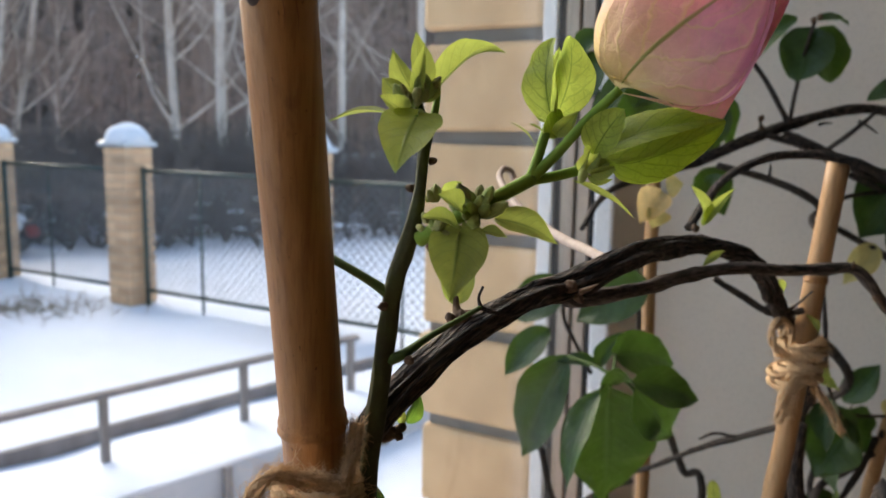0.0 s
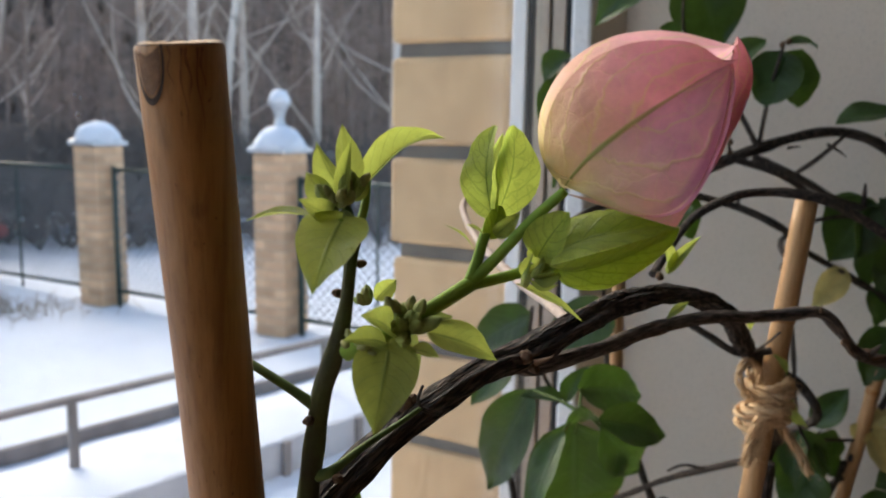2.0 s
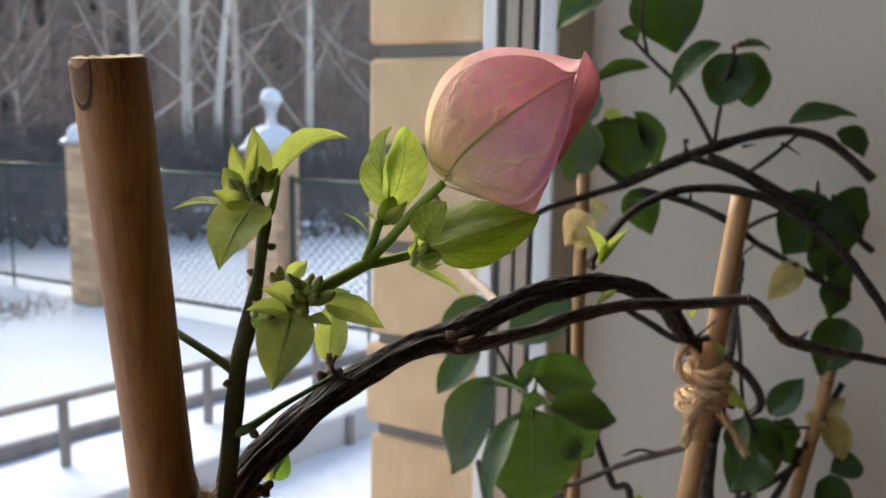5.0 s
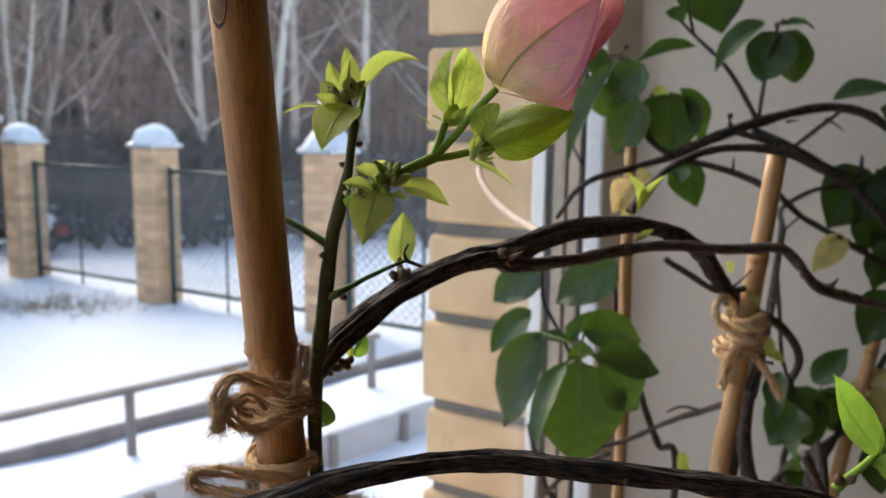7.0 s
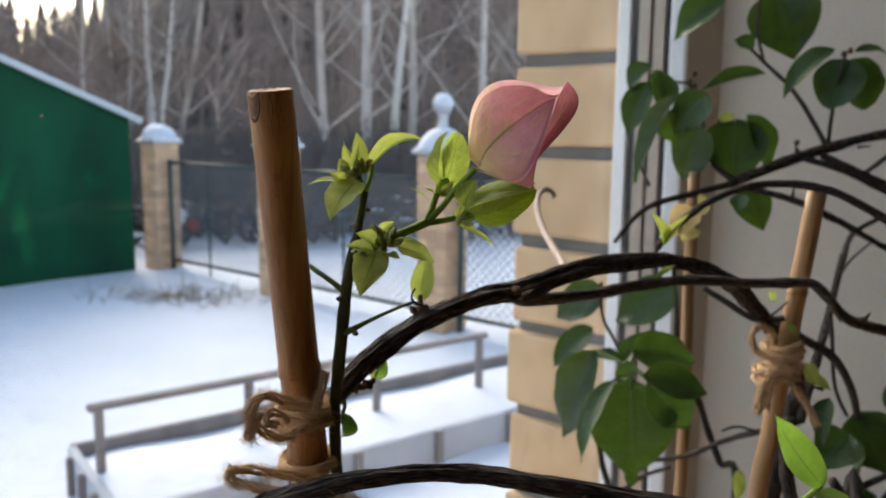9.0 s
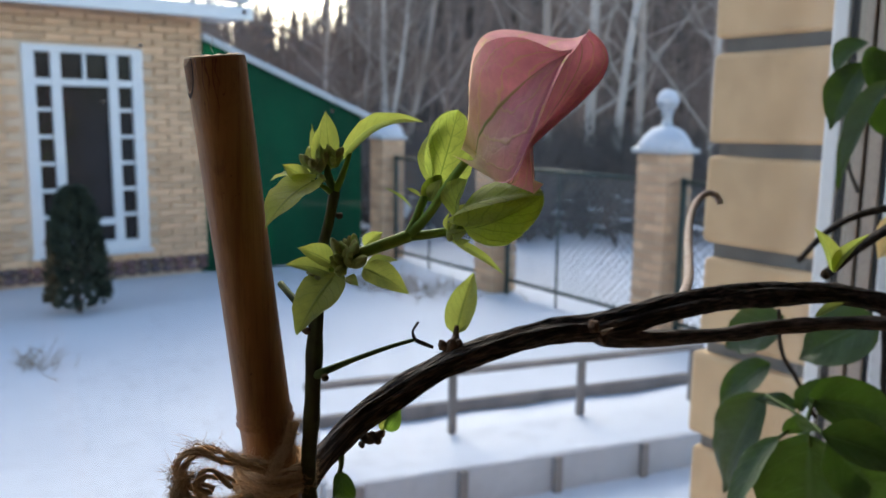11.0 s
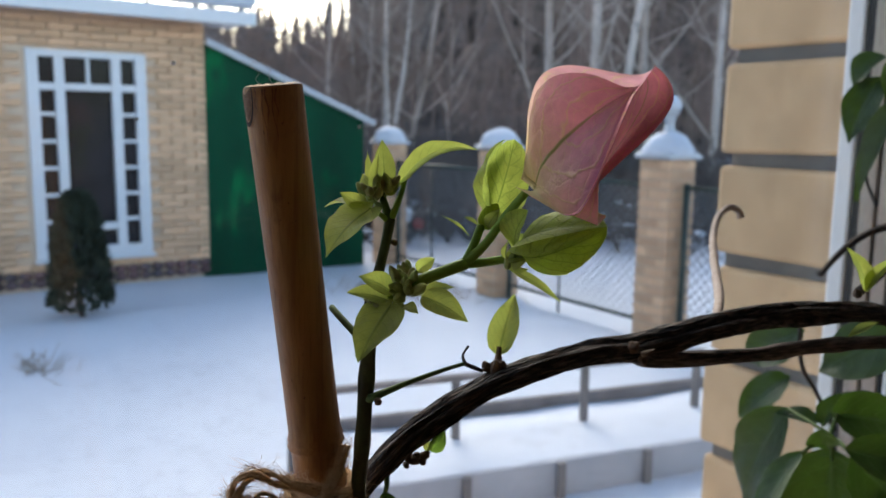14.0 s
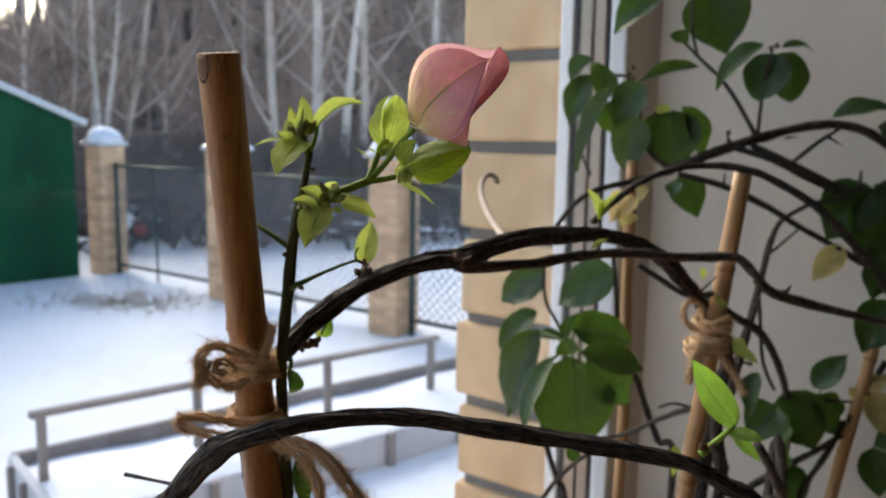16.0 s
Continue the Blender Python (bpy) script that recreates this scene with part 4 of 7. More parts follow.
# ---- birches behind the fence ----
def birch(x, y, h, r, lean, seed, forks=1):
    rnd = random.Random(seed)
    gz = ground_height(x, y)
    t = thing("birch_tree", (x, y, gz), "leafless birch with a pale mottled trunk behind the fence", "tree", "bare birches")
    limbs = bmesh.new()
    twigs = bmesh.new()
    for fk in range(forks):
        lx = lean + (0.16 * (fk - (forks - 1) / 2) if forks > 1 else 0)
        rr = 0.8 * r * (1.0 if forks == 1 else 0.75)
        pts = [Vector((x, y, gz - 0.2)) + Vector((lx * h * q ** 1.2 + 0.03 * h * rnd.gauss(0, 0.12), 0.02 * h * rnd.gauss(0, 0.2), h * q)) for q in (0, 0.15, 0.3, 0.5, 0.7, 0.85, 1.0)]
        bm = bmesh.new()
        tube(bm, pts, [rr * 1.25, rr, rr * 0.88, rr * 0.7, rr * 0.5, rr * 0.3, rr * 0.1], 8, 4)
        part("trunk", bm, BIRCH_BARK, t)
        curve = spline(pts, 6)
        for k in range(22):
            f = rnd.uniform(0.14, 0.97)
            p0 = curve[int(f * (len(curve) - 1))]
            a = rnd.random() * 6.283
            ln = h * rnd.uniform(0.12, 0.32) * (1.15 - 0.6 * f)
            d = Vector((math.cos(a), math.sin(a) * 0.8, rnd.uniform(0.55, 1.5))).normalized()
            p1 = p0 + d * ln * 0.5 + Vector((rnd.gauss(0, 0.04), 0, rnd.uniform(-0.10, 0.02))) * ln
            p2 = p0 + d * ln + Vector((rnd.gauss(0, 0.06), 0, rnd.uniform(0.0, 0.25))) * ln
            br = rr * rnd.uniform(0.15, 0.40) * (1.1 - 0.6 * f)
            tube(limbs, [p0, p1, p2], [br, br * 0.65, br * 0.2], 5, 3)
            for _ in range(16):
                g = rnd.uniform(0.25, 1.0)
                q0 = p0.lerp(p2, g)
                e = Vector((rnd.gauss(0, 1), rnd.gauss(0, 1), rnd.gauss(0.15, 0.9))).normalized()
                q1 = q0 + e * ln * rnd.uniform(0.12, 0.35)
                q2 = q1 + (e + Vector((rnd.gauss(0, 0.3), rnd.gauss(0, 0.3), -0.5))).normalized() * ln * rnd.uniform(0.08, 0.25)
                tube(twigs, [q0, q1, q2], [0.012, 0.009, 0.004], 3, 1, cap=False)
    part("limbs", limbs, BIRCH_BARK, t, "pale bare limbs")
    tagged(part("twigs", twigs, BIRCH_TWIG, t, "fine pale brown twigs"), kind="stuff")


BIRCHES = [((-6.3174, 19.4135, 0.6834), 13, 0.135, -0.01, 1, 1), ((-4.9066, 18.0621, 0.7743), 13, 0.153, 0.01, 2, 1), ((-4.2259, 17.6361, 0.8082), 13, 0.116, 0.11, 3, 1), ((-4.4230, 20.6446, 0.6721), 13, 0.135, 0.0, 9, 1),
           ((-10.4227, 18.5666, 1.5721), 11, 0.108, -0.02, 4, 1), ((-10.0224, 18.1044, 1.5771), 11, 0.108, 0.04, 5, 2), ((-10.3916, 19.5672, 1.4356), 11, 0.108, 0.22, 6, 1), ((-11.2711, 18.9765, 1.5592), 11, 0.099, -0.05, 7, 2),
           ((-2.4224, 18.8566, 0.7953), 12, 0.108, 0.02, 8, 1), ((-0.5537, 18.0638, 0.8721), 12, 0.116, 0.0, 10, 1), ((-12.7886, 19.4207, 0.4441), 10, 0.090, 0.02, 11, 1), ((-10.6908, 22.9461, 0.4305), 12, 0.090, -0.02, 12, 1)]
for at, *rest in BIRCHES:
    birch(at[0], at[1], *rest)

# ---- the woods behind, as one mass of thin trunks and twigs, and a dark far edge ----
rnd = random.Random(21)
bm = bmesh.new()


def thin(bm, p, q, r0, r1):
    d = (q - p).normalized()
    s = d.orthogonal().normalized()
    u = d.cross(s)
    a = [bm.verts.new(p + (s * math.cos(k * 2.094) + u * math.sin(k * 2.094)) * r0) for k in range(3)]
    b = [bm.verts.new(q + (s * math.cos(k * 2.094) + u * math.sin(k * 2.094)) * r1) for k in range(3)]
    for k in range(3):
        bm.faces.new((a[k], a[(k + 1) % 3], b[(k + 1) % 3], b[k]))


for k in range(330):
    az = rnd.uniform(-0.25, 1.25)
    D = rnd.uniform(21, 46)
    p = Vector((-math.sin(az) * D, math.cos(az) * D, 0))
    p.z = ground_height(p.x, p.y) - 0.1
    h = rnd.uniform(0.8, 1.1) * (0.115 * D + 1.6 if az > 0.55 else 13.0)
    top = p + Vector((rnd.gauss(0, 0.05) * h, 0, h))
    r = rnd.uniform(0.03, 0.085)
    thin(bm, p, p.lerp(top, 0.5), r, r * 0.7)
    thin(bm, p.lerp(top, 0.5), top, r * 0.7, 0.015)
    for _ in range(46):
        f = rnd.uniform(0.08, 1)
        q = p.lerp(top, f)
        d = Vector((rnd.gauss(0, 1), rnd.gauss(0, 1), rnd.gauss(0.55, 0.6))).normalized() * rnd.uniform(0.5, 2.2) * (1.2 - 0.6 * f)
        e = q + d
        thin(bm, q, e, 0.022, 0.010)
        for _ in range(2):
            g = q.lerp(e, rnd.uniform(0.4, 1))
            thin(bm, g, g + Vector((rnd.gauss(0, 1), rnd.gauss(0, 1), rnd.gauss(0.3, 0.8))).normalized() * rnd.uniform(0.3, 0.9), 0.013, 0.006)
tagged(part("bare_woods", bm, TWIG_FAR, smooth=False), "dense leafless winter woods beyond the fence", "woods", kind="stuff")

bm = bmesh.new()
for k in range(900):
    az = -0.5 + 2.0 * k / 899 + rnd.gauss(0, 0.004)
    D = rnd.uniform(50, 64)
    p = Vector((-math.sin(az) * D, math.cos(az) * D, -0.9))
    h = rnd.uniform(0.72, 1.15) * (9.0 if az > 0.57 else 9.0 + 10.0 * min(1, (0.57 - az) / 0.07))
    r = rnd.uniform(0.8, 1.5)
    for j in range(9):
        z0 = h * (0.05 + 0.1 * j)
        rr = r * (1 - j / 10.5) * rnd.uniform(0.8, 1.2)
        ring = [bm.verts.new(p + Vector((math.cos(a) * rr * rnd.uniform(0.6, 1.2), math.sin(a) * rr, z0 + rnd.uniform(-0.3, 0.2)))) for a in (q * 1.0472 for q in range(6))]
        apex = bm.verts.new(p + Vector((0, 0, z0 + h * 0.2)))
        for q in range(6):
            bm.faces.new((ring[q], ring[(q + 1) % 6], apex))
tagged(part("far_conifers", bm, PINE_FAR, smooth=False), "dark far edge of conifer woods", "woods", kind="stuff")

# undergrowth just past the fence, in clumps, with snow caught in it
bm = bmesh.new()
snow = bmesh.new()
for k in range(230):
    az, D = rnd.uniform(-0.2, 0.95), 12.0 + 9.3 * rnd.random() ** 0.8
    mid = Vector((-math.sin(az) * D, math.cos(az) * D, 0))
    spread, tall = rnd.uniform(0.25, 0.9), rnd.uniform(0.6, 1.5)
    for _ in range(9):
        p = mid + Vector((rnd.gauss(0, spread), rnd.gauss(0, spread), 0))
        p.z = ground_height(p.x, p.y) - 0.03
        for _ in range(8):
            d = Vector((rnd.gauss(0, 0.5), rnd.gauss(0, 0.5), 1)).normalized() * rnd.uniform(0.5, 1.4) * tall
            e = p + d
            thin(bm, p, e, 0.015, 0.006)
            for _ in range(3):
                g = p.lerp(e, rnd.uniform(0.3, 1))
                thin(bm, g, g + Vector((rnd.gauss(0, 1), rnd.gauss(0, 1), rnd.gauss(0.6, 0.6))).normalized() * rnd.uniform(0.2, 0.6), 0.008, 0.004)
        if rnd.random() < 0.55:
            c = p + Vector((rnd.gauss(0, 0.2), rnd.gauss(0, 0.2), rnd.uniform(0.02, 0.6)))
            g = bmesh.ops.create_icosphere(snow, subdivisions=1, radius=1)
            m = Matrix.Translation(c) @ Matrix.Rotation(rnd.random() * 6, 4, "Z") @ Matrix.Diagonal((rnd.uniform(0.04, 0.22), rnd.uniform(0.04, 0.16), rnd.uniform(0.015, 0.045), 1))
            bmesh.ops.transform(snow, matrix=m, verts=g["verts"])
tagged(part("undergrowth", bm, BRUSH, smooth=False), "dark leafless undergrowth behind the fence", "bushes", kind="stuff")
tagged(part("caught_snow", snow, SNOW_CAP), "lumps of snow caught in the bare undergrowth", "snow", kind="stuff")

# snow mounds under the bushes
for k in range(16):
    az, D = -0.15 + 1.0 * k / 15 + rnd.gauss(0, 0.02), rnd.uniform(13.6, 16)
    bm = bmesh.new()
    x, y = -math.sin(az) * D, math.cos(az) * D
    dome(bm, Vector((x, y, ground_height(x, y) - 0.05)), rnd.uniform(0.5, 1.1), rnd.uniform(0.25, 0.5), k * 3.1)
    tagged(part("snow_mound", bm, SNOW_CAP), "low rounded mound of snow under bare bushes", "snow", "snow mounds")

# small cart past the fence: snow heaped on it, a wheel with a red disc
cx, cy = (-5.4130, 10.2814, 0.1144)[:2]
cart = thing("garden_cart", (cx, cy, 0), "snow-covered garden cart with a red-disced wheel", "cart")
CV = Vector((-cx, -cy, 0)).normalized()
CS = Vector((-CV.y, CV.x, 0))
bm = bmesh.new()
tube(bm, [Vector((cx, cy, 0.10)) - CS * 0.45, Vector((cx, cy, 0.16)), Vector((cx, cy, 0.30)) + CS * 0.16], [0.10, 0.16, 0.09], 10, 5)
part("tray", bm, CAR_PAINT, cart, "dark grey tray")
bm = bmesh.new()
dome(bm, Vector((cx, cy, 0.36)) - CS * 0.12, 0.26, 0.22, 5)
part("snow_cover", bm, SNOW_CAP, cart, "heaped snow")
wc = Vector((cx, cy, 0.30)) + CS * 0.19 + CV * 0.10
bm = bmesh.new()
tube(bm, [wc - CV * 0.04, wc, wc + CV * 0.04], [0.13, 0.15, 0.13], 18, 2)
wheel = part("wheel", bm, GASKET, cart, "black tyre")
bm = bmesh.new()
tube(bm, [wc + CV * 0.041, wc + CV * 0.048, wc + CV * 0.055], [0.085, 0.08, 0.05], 16, 1)
part("disc", bm, RED_LAMP, wheel, "dull red wheel disc")

# dry grass poking through the snow
for (gx, gy, sp, n) in ((-3.82, 7.18, 0.40, 320), (-4.75, 3.72, 0.14, 36)):
    bm = bmesh.new()
    for k in range(n):
        p = Vector((gx + rnd.gauss(0, sp), gy + rnd.gauss(0, sp * 0.5), 0))
        p.z = ground_height(p.x, p.y) - 0.03
        d = Vector((rnd.gauss(0, 0.8), rnd.gauss(0, 0.8), 0.8)).normalized() * rnd.uniform(0.06, 0.22)
        thin(bm, p, p + d, 0.004, 0.002)
    tagged(part("dry_grass", bm, DRY_GRASS, smooth=False), "dry grass tips poking out of the snow", "grass", kind="stuff")

# ================= the plants on the sill =================

# ---- near bamboo stake ----
stake = thing("bamboo_stake", (0.0130, 0.245, 1.2), "thick orange-brown bamboo stake tied to the vine", "plant stake")
TOP, NODE, FOOT = Vector((-0.0082, 0.1770, 1.6995)), Vector((-0.0045, 0.1862, 1.6185)), Vector((0.0170, 0.2240, 1.2))
bm = bmesh.new()
AX = (TOP - NODE).normalized()
pts, rad = [FOOT], [0.0062]
for k in range(1, 9):
    pts.append(FOOT.lerp(NODE, k / 9))
    rad.append(0.0060)
for q, r in ((-0.0025, 0.0059), (-0.0010, 0.0060), (0.0, 0.0066), (0.0008, 0.00605), (0.0016, 0.0064), (0.003, 0.00595), (0.03, 0.0059), (0.06, 0.0061), (0.0812, 0.0062), (0.0818, 0.0060)):
    pts.append(NODE + AX * q)
    rad.append(r)
rings = []
sx = AX.orthogonal().normalized()
sy = AX.cross(sx)
for p, r in zip(pts, rad):
    rings.append([bm.verts.new(p + (sx * math.cos(a) + sy * math.sin(a)) * r * (1 + 0.02 * math.sin(2 * a + 1) + 0.012 * noise.noise(Vector((math.cos(a) * 2, math.sin(a) * 2, p.z * 30))))) for a in (2 * math.pi * k / 40 for k in range(40))])
for a, b in zip(rings, rings[1:]):
    for k in range(40):
        bm.faces.new((a[k], a[(k + 1) % 40], b[(k + 1) % 40], b[k]))
bm.faces.new(rings[0][::-1])
bmesh.ops.recalc_face_normals(bm, faces=bm.faces)
part("cane", bm, BAMBOO, stake)
bm = bmesh.new()
outer = [bm.verts.new(v) for v in [TOP + AX * 0.0004 + (sx * math.cos(a) + sy * math.sin(a)) * 0.00597 * (1 + 0.02 * math.sin(2 * a + 1)) for a in (2 * math.pi * k / 40 for k in range(40))]]
inner = [bm.verts.new(TOP + AX * (0.0006 + 0.0002 * math.sin(k * 1.9)) + (sx * math.cos(2 * math.pi * k / 40) + sy * math.sin(2 * math.pi * k / 40)) * 0.0045) for k in range(40)]
low = [bm.verts.new(TOP - AX * 0.0008 + (sx * math.cos(2 * math.pi * k / 40) + sy * math.sin(2 * math.pi * k / 40)) * 0.0030) for k in range(40)]
for k in range(40):
    q = (k + 1) % 40
    bm.faces.new((outer[k], outer[q], inner[q], inner[k]))
    bm.faces.new((inner[k], inner[q], low[q], low[k]))
bm.faces.new(low)
bmesh.ops.recalc_face_normals(bm, faces=bm.faces)
part("cut_end", bm, CUT_WOOD, stake, "pale sawn end")
# dark scar of a cut side shoot below the end
bm = bmesh.new()
fr = (Vector((0.01, 0.03, 1.69)) - TOP)
fr = (fr - AX * fr.dot(AX)).normalized()
sd2 = AX.cross(fr)
ROT = math.radians(-62)
for k in range(26):
    t0, t1 = math.pi * (0.96 + 1.12 * k / 26), math.pi * (0.96 + 1.12 * (k + 1) / 26)
    quad = []
    for t, w in ((t0, 0.0), (t1, 0.0), (t1, 1.0), (t0, 1.0)):
        rr = (1 - 0.15 * w)
        al, ac = 0.0066 * math.sin(t) * rr - 0.0012, 0.40 * math.cos(t) * rr
        ang = ac + ROT * 0.55
        d = fr * math.cos(ang) + sd2 * math.sin(ang)
        quad.append(bm.verts.new(TOP + AX * al + d * 0.00647))
    bm.faces.new(quad)
part("scar", bm, SCAR_DARK, stake, "dark curved shoot scar")
bm = bmesh.new()
for ring0, ring1 in ((0.0, 0.3), (0.3, 0.55), (0.55, 0.78)):
    for k in range(26):
        t0, t1 = math.pi * (0.96 + 1.12 * k / 26), math.pi * (0.96 + 1.12 * (k + 1) / 26)
        quad = []
        for t, rr in ((t0, ring0), (t1, ring0), (t1, ring1), (t0, ring1)):
            al, ang = 0.0066 * math.sin(t) * rr - 0.0012, 0.40 * math.cos(t) * rr + ROT * 0.55
            quad.append(bm.verts.new(TOP + AX * al + (fr * math.cos(ang) + sd2 * math.sin(ang)) * 0.00641))
        bm.faces.new(quad)
bmesh.ops.remove_doubles(bm, verts=bm.verts, dist=1e-6)
part("scar_face", bm, SCAR_WOOD, stake, "rough brown wood inside the scar")
# thin dark stains running down from the sawn end
for off, ln, w in ((8, 0.011, 0.020), (16, 0.0075, 0.035), (27, 0.0125, 0.022), (33, 0.006, 0.03), (-6, 0.005, 0.02)):
    bm = bmesh.new()
    rows = []
    for k in range(9):
        q = k / 8
        wd = w * (1 - q) ** 0.6 * (1 + 0.4 * math.sin(k * 2.1 + off))
        rows.append([bm.verts.new(TOP - AX * (0.0002 + ln * q) + (fr * math.cos(c) + sd2 * math.sin(c)) * 0.00646) for c in (radians(off) + 0.04 * math.sin(k + off) - wd, radians(off) + 0.04 * math.sin(k + off) + wd)])
    for a, b in zip(rows, rows[1:]):
        bm.faces.new((a[0], a[1], b[1], b[0]))
    part("stain", bm, STAIN, stake, "thin dark stain")
for nm, ps in (("fibre", [TOP + Vector((-0.002, 0, 0.0)), TOP + Vector((-0.0045, 0, 0.0015)), TOP + Vector((-0.0035, 0, 0.003)), TOP + Vector((-0.006, 0, 0.0045)), TOP + Vector((-0.003, 0.0, 0.006))]),
               ("fibre", [TOP + Vector((0.0005, 0, 0.0)), TOP + Vector((-0.001, 0, 0.002)), TOP + Vector((-0.0005, 0, 0.004)), TOP + Vector((-0.0028, 0, 0.0052))])):
    branch(nm, stake, ps, [0.00006] * 3, SPACER, 4, 5)

# ---- twine ties on the near stake ----
def around(at, r, a0, a1, dz, n):
    """Points of a turn about the stake, degrees counted from the room side."""
    out = []
    for k in range(n + 1):
        a = radians(a0 + (a1 - a0) * k / n)
        out.append(Vector(at) + fr * math.cos(a) * r + sd2 * math.sin(a) * r + AX * dz * k / n)
    return out


tie = thing("twine_tie", NODE, "frayed brown jute twine wound and knotted round the bamboo stake", "twine", "twine ties")
W1 = NODE - AX * 0.0105
rope("wrap", tie, around(W1, 0.0075, -150, 560, -0.0030, 18), 0.0015, seed=2, fuzz=1000, twists=180)
rope("wrap", tie, around(W1 - AX * 0.004, 0.0080, -60, 320, -0.0012, 12), 0.0016, seed=12, fuzz=840, twists=180)
rope("loop", tie, [(0.0014, 0.1780, 1.6111), (-0.0033, 0.1720, 1.6143), (-0.0084, 0.1680, 1.6168), (-0.0112, 0.1650, 1.6128), (-0.0087, 0.1660, 1.6079), (-0.0049, 0.1700, 1.6042), (-0.0006, 0.1760, 1.6046)], 0.0015, seed=3, fuzz=1200, twists=180)
rope("loop", tie, [(-0.0025, 0.1720, 1.6087), (-0.0057, 0.1680, 1.6122), (-0.0069, 0.1660, 1.6102), (-0.0044, 0.1680, 1.6086)], 0.0012, seed=4, fuzz=288)
rope("frayed_end", tie, [(-0.0085, 0.1650, 1.6129), (-0.0102, 0.1640, 1.6098), (-0.0113, 0.1640, 1.6056)], 0.0013, seed=5, fuzz=768, twists=120)
rope("frayed_end", tie, [(0.0019, 0.1800, 1.6092), (0.0031, 0.1840, 1.6143), (0.0036, 0.1860, 1.6192)], 0.0012, seed=6, fuzz=720, twists=120)
tie2 = thing("twine_tie", NODE - AX * 0.03, "brown jute twine binding the low branch to the bamboo stake", "twine", "twine ties")
rope("loop", tie2, [(0.0071, 0.1680, 1.5900), (0.0001, 0.1640, 1.5906), (-0.0074, 0.1620, 1.5926), (-0.0149, 0.1620, 1.5938), (-0.0165, 0.1630, 1.5960), (-0.0119, 0.1650, 1.5963), (-0.0047, 0.1680, 1.5944), (0.0023, 0.1720, 1.5922)], 0.0015, seed=7, fuzz=1040, twists=180)
rope("tail", tie2, [(0.0148, 0.1600, 1.5927), (0.0226, 0.1580, 1.5920), (0.0301, 0.1570, 1.5875), (0.0350, 0.1560, 1.5818), (0.0400, 0.1550, 1.5769), (0.0448, 0.1550, 1.5674)], 0.0019, seed=9, fuzz=1400, twists=200)
rope("tail", tie2, [(0.0125, 0.1620, 1.5910), (0.0196, 0.1600, 1.5889), (0.0244, 0.1600, 1.5817), (0.0263, 0.1600, 1.5701)], 0.0016, seed=10, fuzz=800, twists=180)
rope("wrap", tie2, around(NODE - AX * 0.028, 0.0078, -160, 520, -0.002, 18), 0.0015, seed=14, fuzz=600, twists=180)

# ---- the flowering vine ----
vine = thing("bougainvillea_vine", (0.02, 0.24, 1.2), "flowering bougainvillea vine with lime shoots and one pink bud", "vine")
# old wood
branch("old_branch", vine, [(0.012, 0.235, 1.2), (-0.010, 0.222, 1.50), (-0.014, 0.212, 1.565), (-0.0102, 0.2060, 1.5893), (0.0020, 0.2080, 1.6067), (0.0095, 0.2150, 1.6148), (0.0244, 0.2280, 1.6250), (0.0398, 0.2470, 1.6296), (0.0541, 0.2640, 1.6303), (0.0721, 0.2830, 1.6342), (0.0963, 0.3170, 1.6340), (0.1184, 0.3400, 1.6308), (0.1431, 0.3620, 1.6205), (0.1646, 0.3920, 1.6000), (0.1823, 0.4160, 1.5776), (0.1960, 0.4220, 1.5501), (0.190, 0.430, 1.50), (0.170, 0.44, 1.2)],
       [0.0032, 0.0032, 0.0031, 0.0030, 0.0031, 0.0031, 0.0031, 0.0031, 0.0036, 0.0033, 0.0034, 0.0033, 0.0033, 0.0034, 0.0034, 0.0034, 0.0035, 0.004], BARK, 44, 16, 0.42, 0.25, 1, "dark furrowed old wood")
branch("old_branch", vine, [(0.0510, 0.2620, 1.6302), (0.0572, 0.2680, 1.6259), (0.0793, 0.2920, 1.6238), (0.0990, 0.3120, 1.6243), (0.1230, 0.3300, 1.6245), (0.1525, 0.3520, 1.6204), (0.1702, 0.3600, 1.6198), (0.1833, 0.3640, 1.6191), (0.1925, 0.3660, 1.6111), (0.2010, 0.3700, 1.6020), (0.2160, 0.3820, 1.5958), (0.2406, 0.3950, 1.5886), (0.2754, 0.4100, 1.5789), (0.3018, 0.4200, 1.5691)],
       [0.0030, 0.0026, 0.0021, 0.0021, 0.0021, 0.0021, 0.0020, 0.0021, 0.0021, 0.0023, 0.0025, 0.0022, 0.0021, 0.0018], BARK_GREY, 16, 10, 0.22, 0.3, 2, "slender grey-brown side branch")
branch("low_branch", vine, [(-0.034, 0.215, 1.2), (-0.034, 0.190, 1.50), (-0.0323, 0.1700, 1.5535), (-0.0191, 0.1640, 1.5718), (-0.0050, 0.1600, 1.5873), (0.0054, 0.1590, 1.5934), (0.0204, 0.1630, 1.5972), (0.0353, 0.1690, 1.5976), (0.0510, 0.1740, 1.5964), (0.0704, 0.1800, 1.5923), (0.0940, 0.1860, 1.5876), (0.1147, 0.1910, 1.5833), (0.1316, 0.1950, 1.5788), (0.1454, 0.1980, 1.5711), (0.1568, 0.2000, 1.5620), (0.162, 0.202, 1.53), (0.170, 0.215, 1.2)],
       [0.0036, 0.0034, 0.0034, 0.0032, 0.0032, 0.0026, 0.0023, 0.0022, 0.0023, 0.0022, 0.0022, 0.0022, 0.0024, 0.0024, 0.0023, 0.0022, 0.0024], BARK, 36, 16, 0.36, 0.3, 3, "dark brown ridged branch")
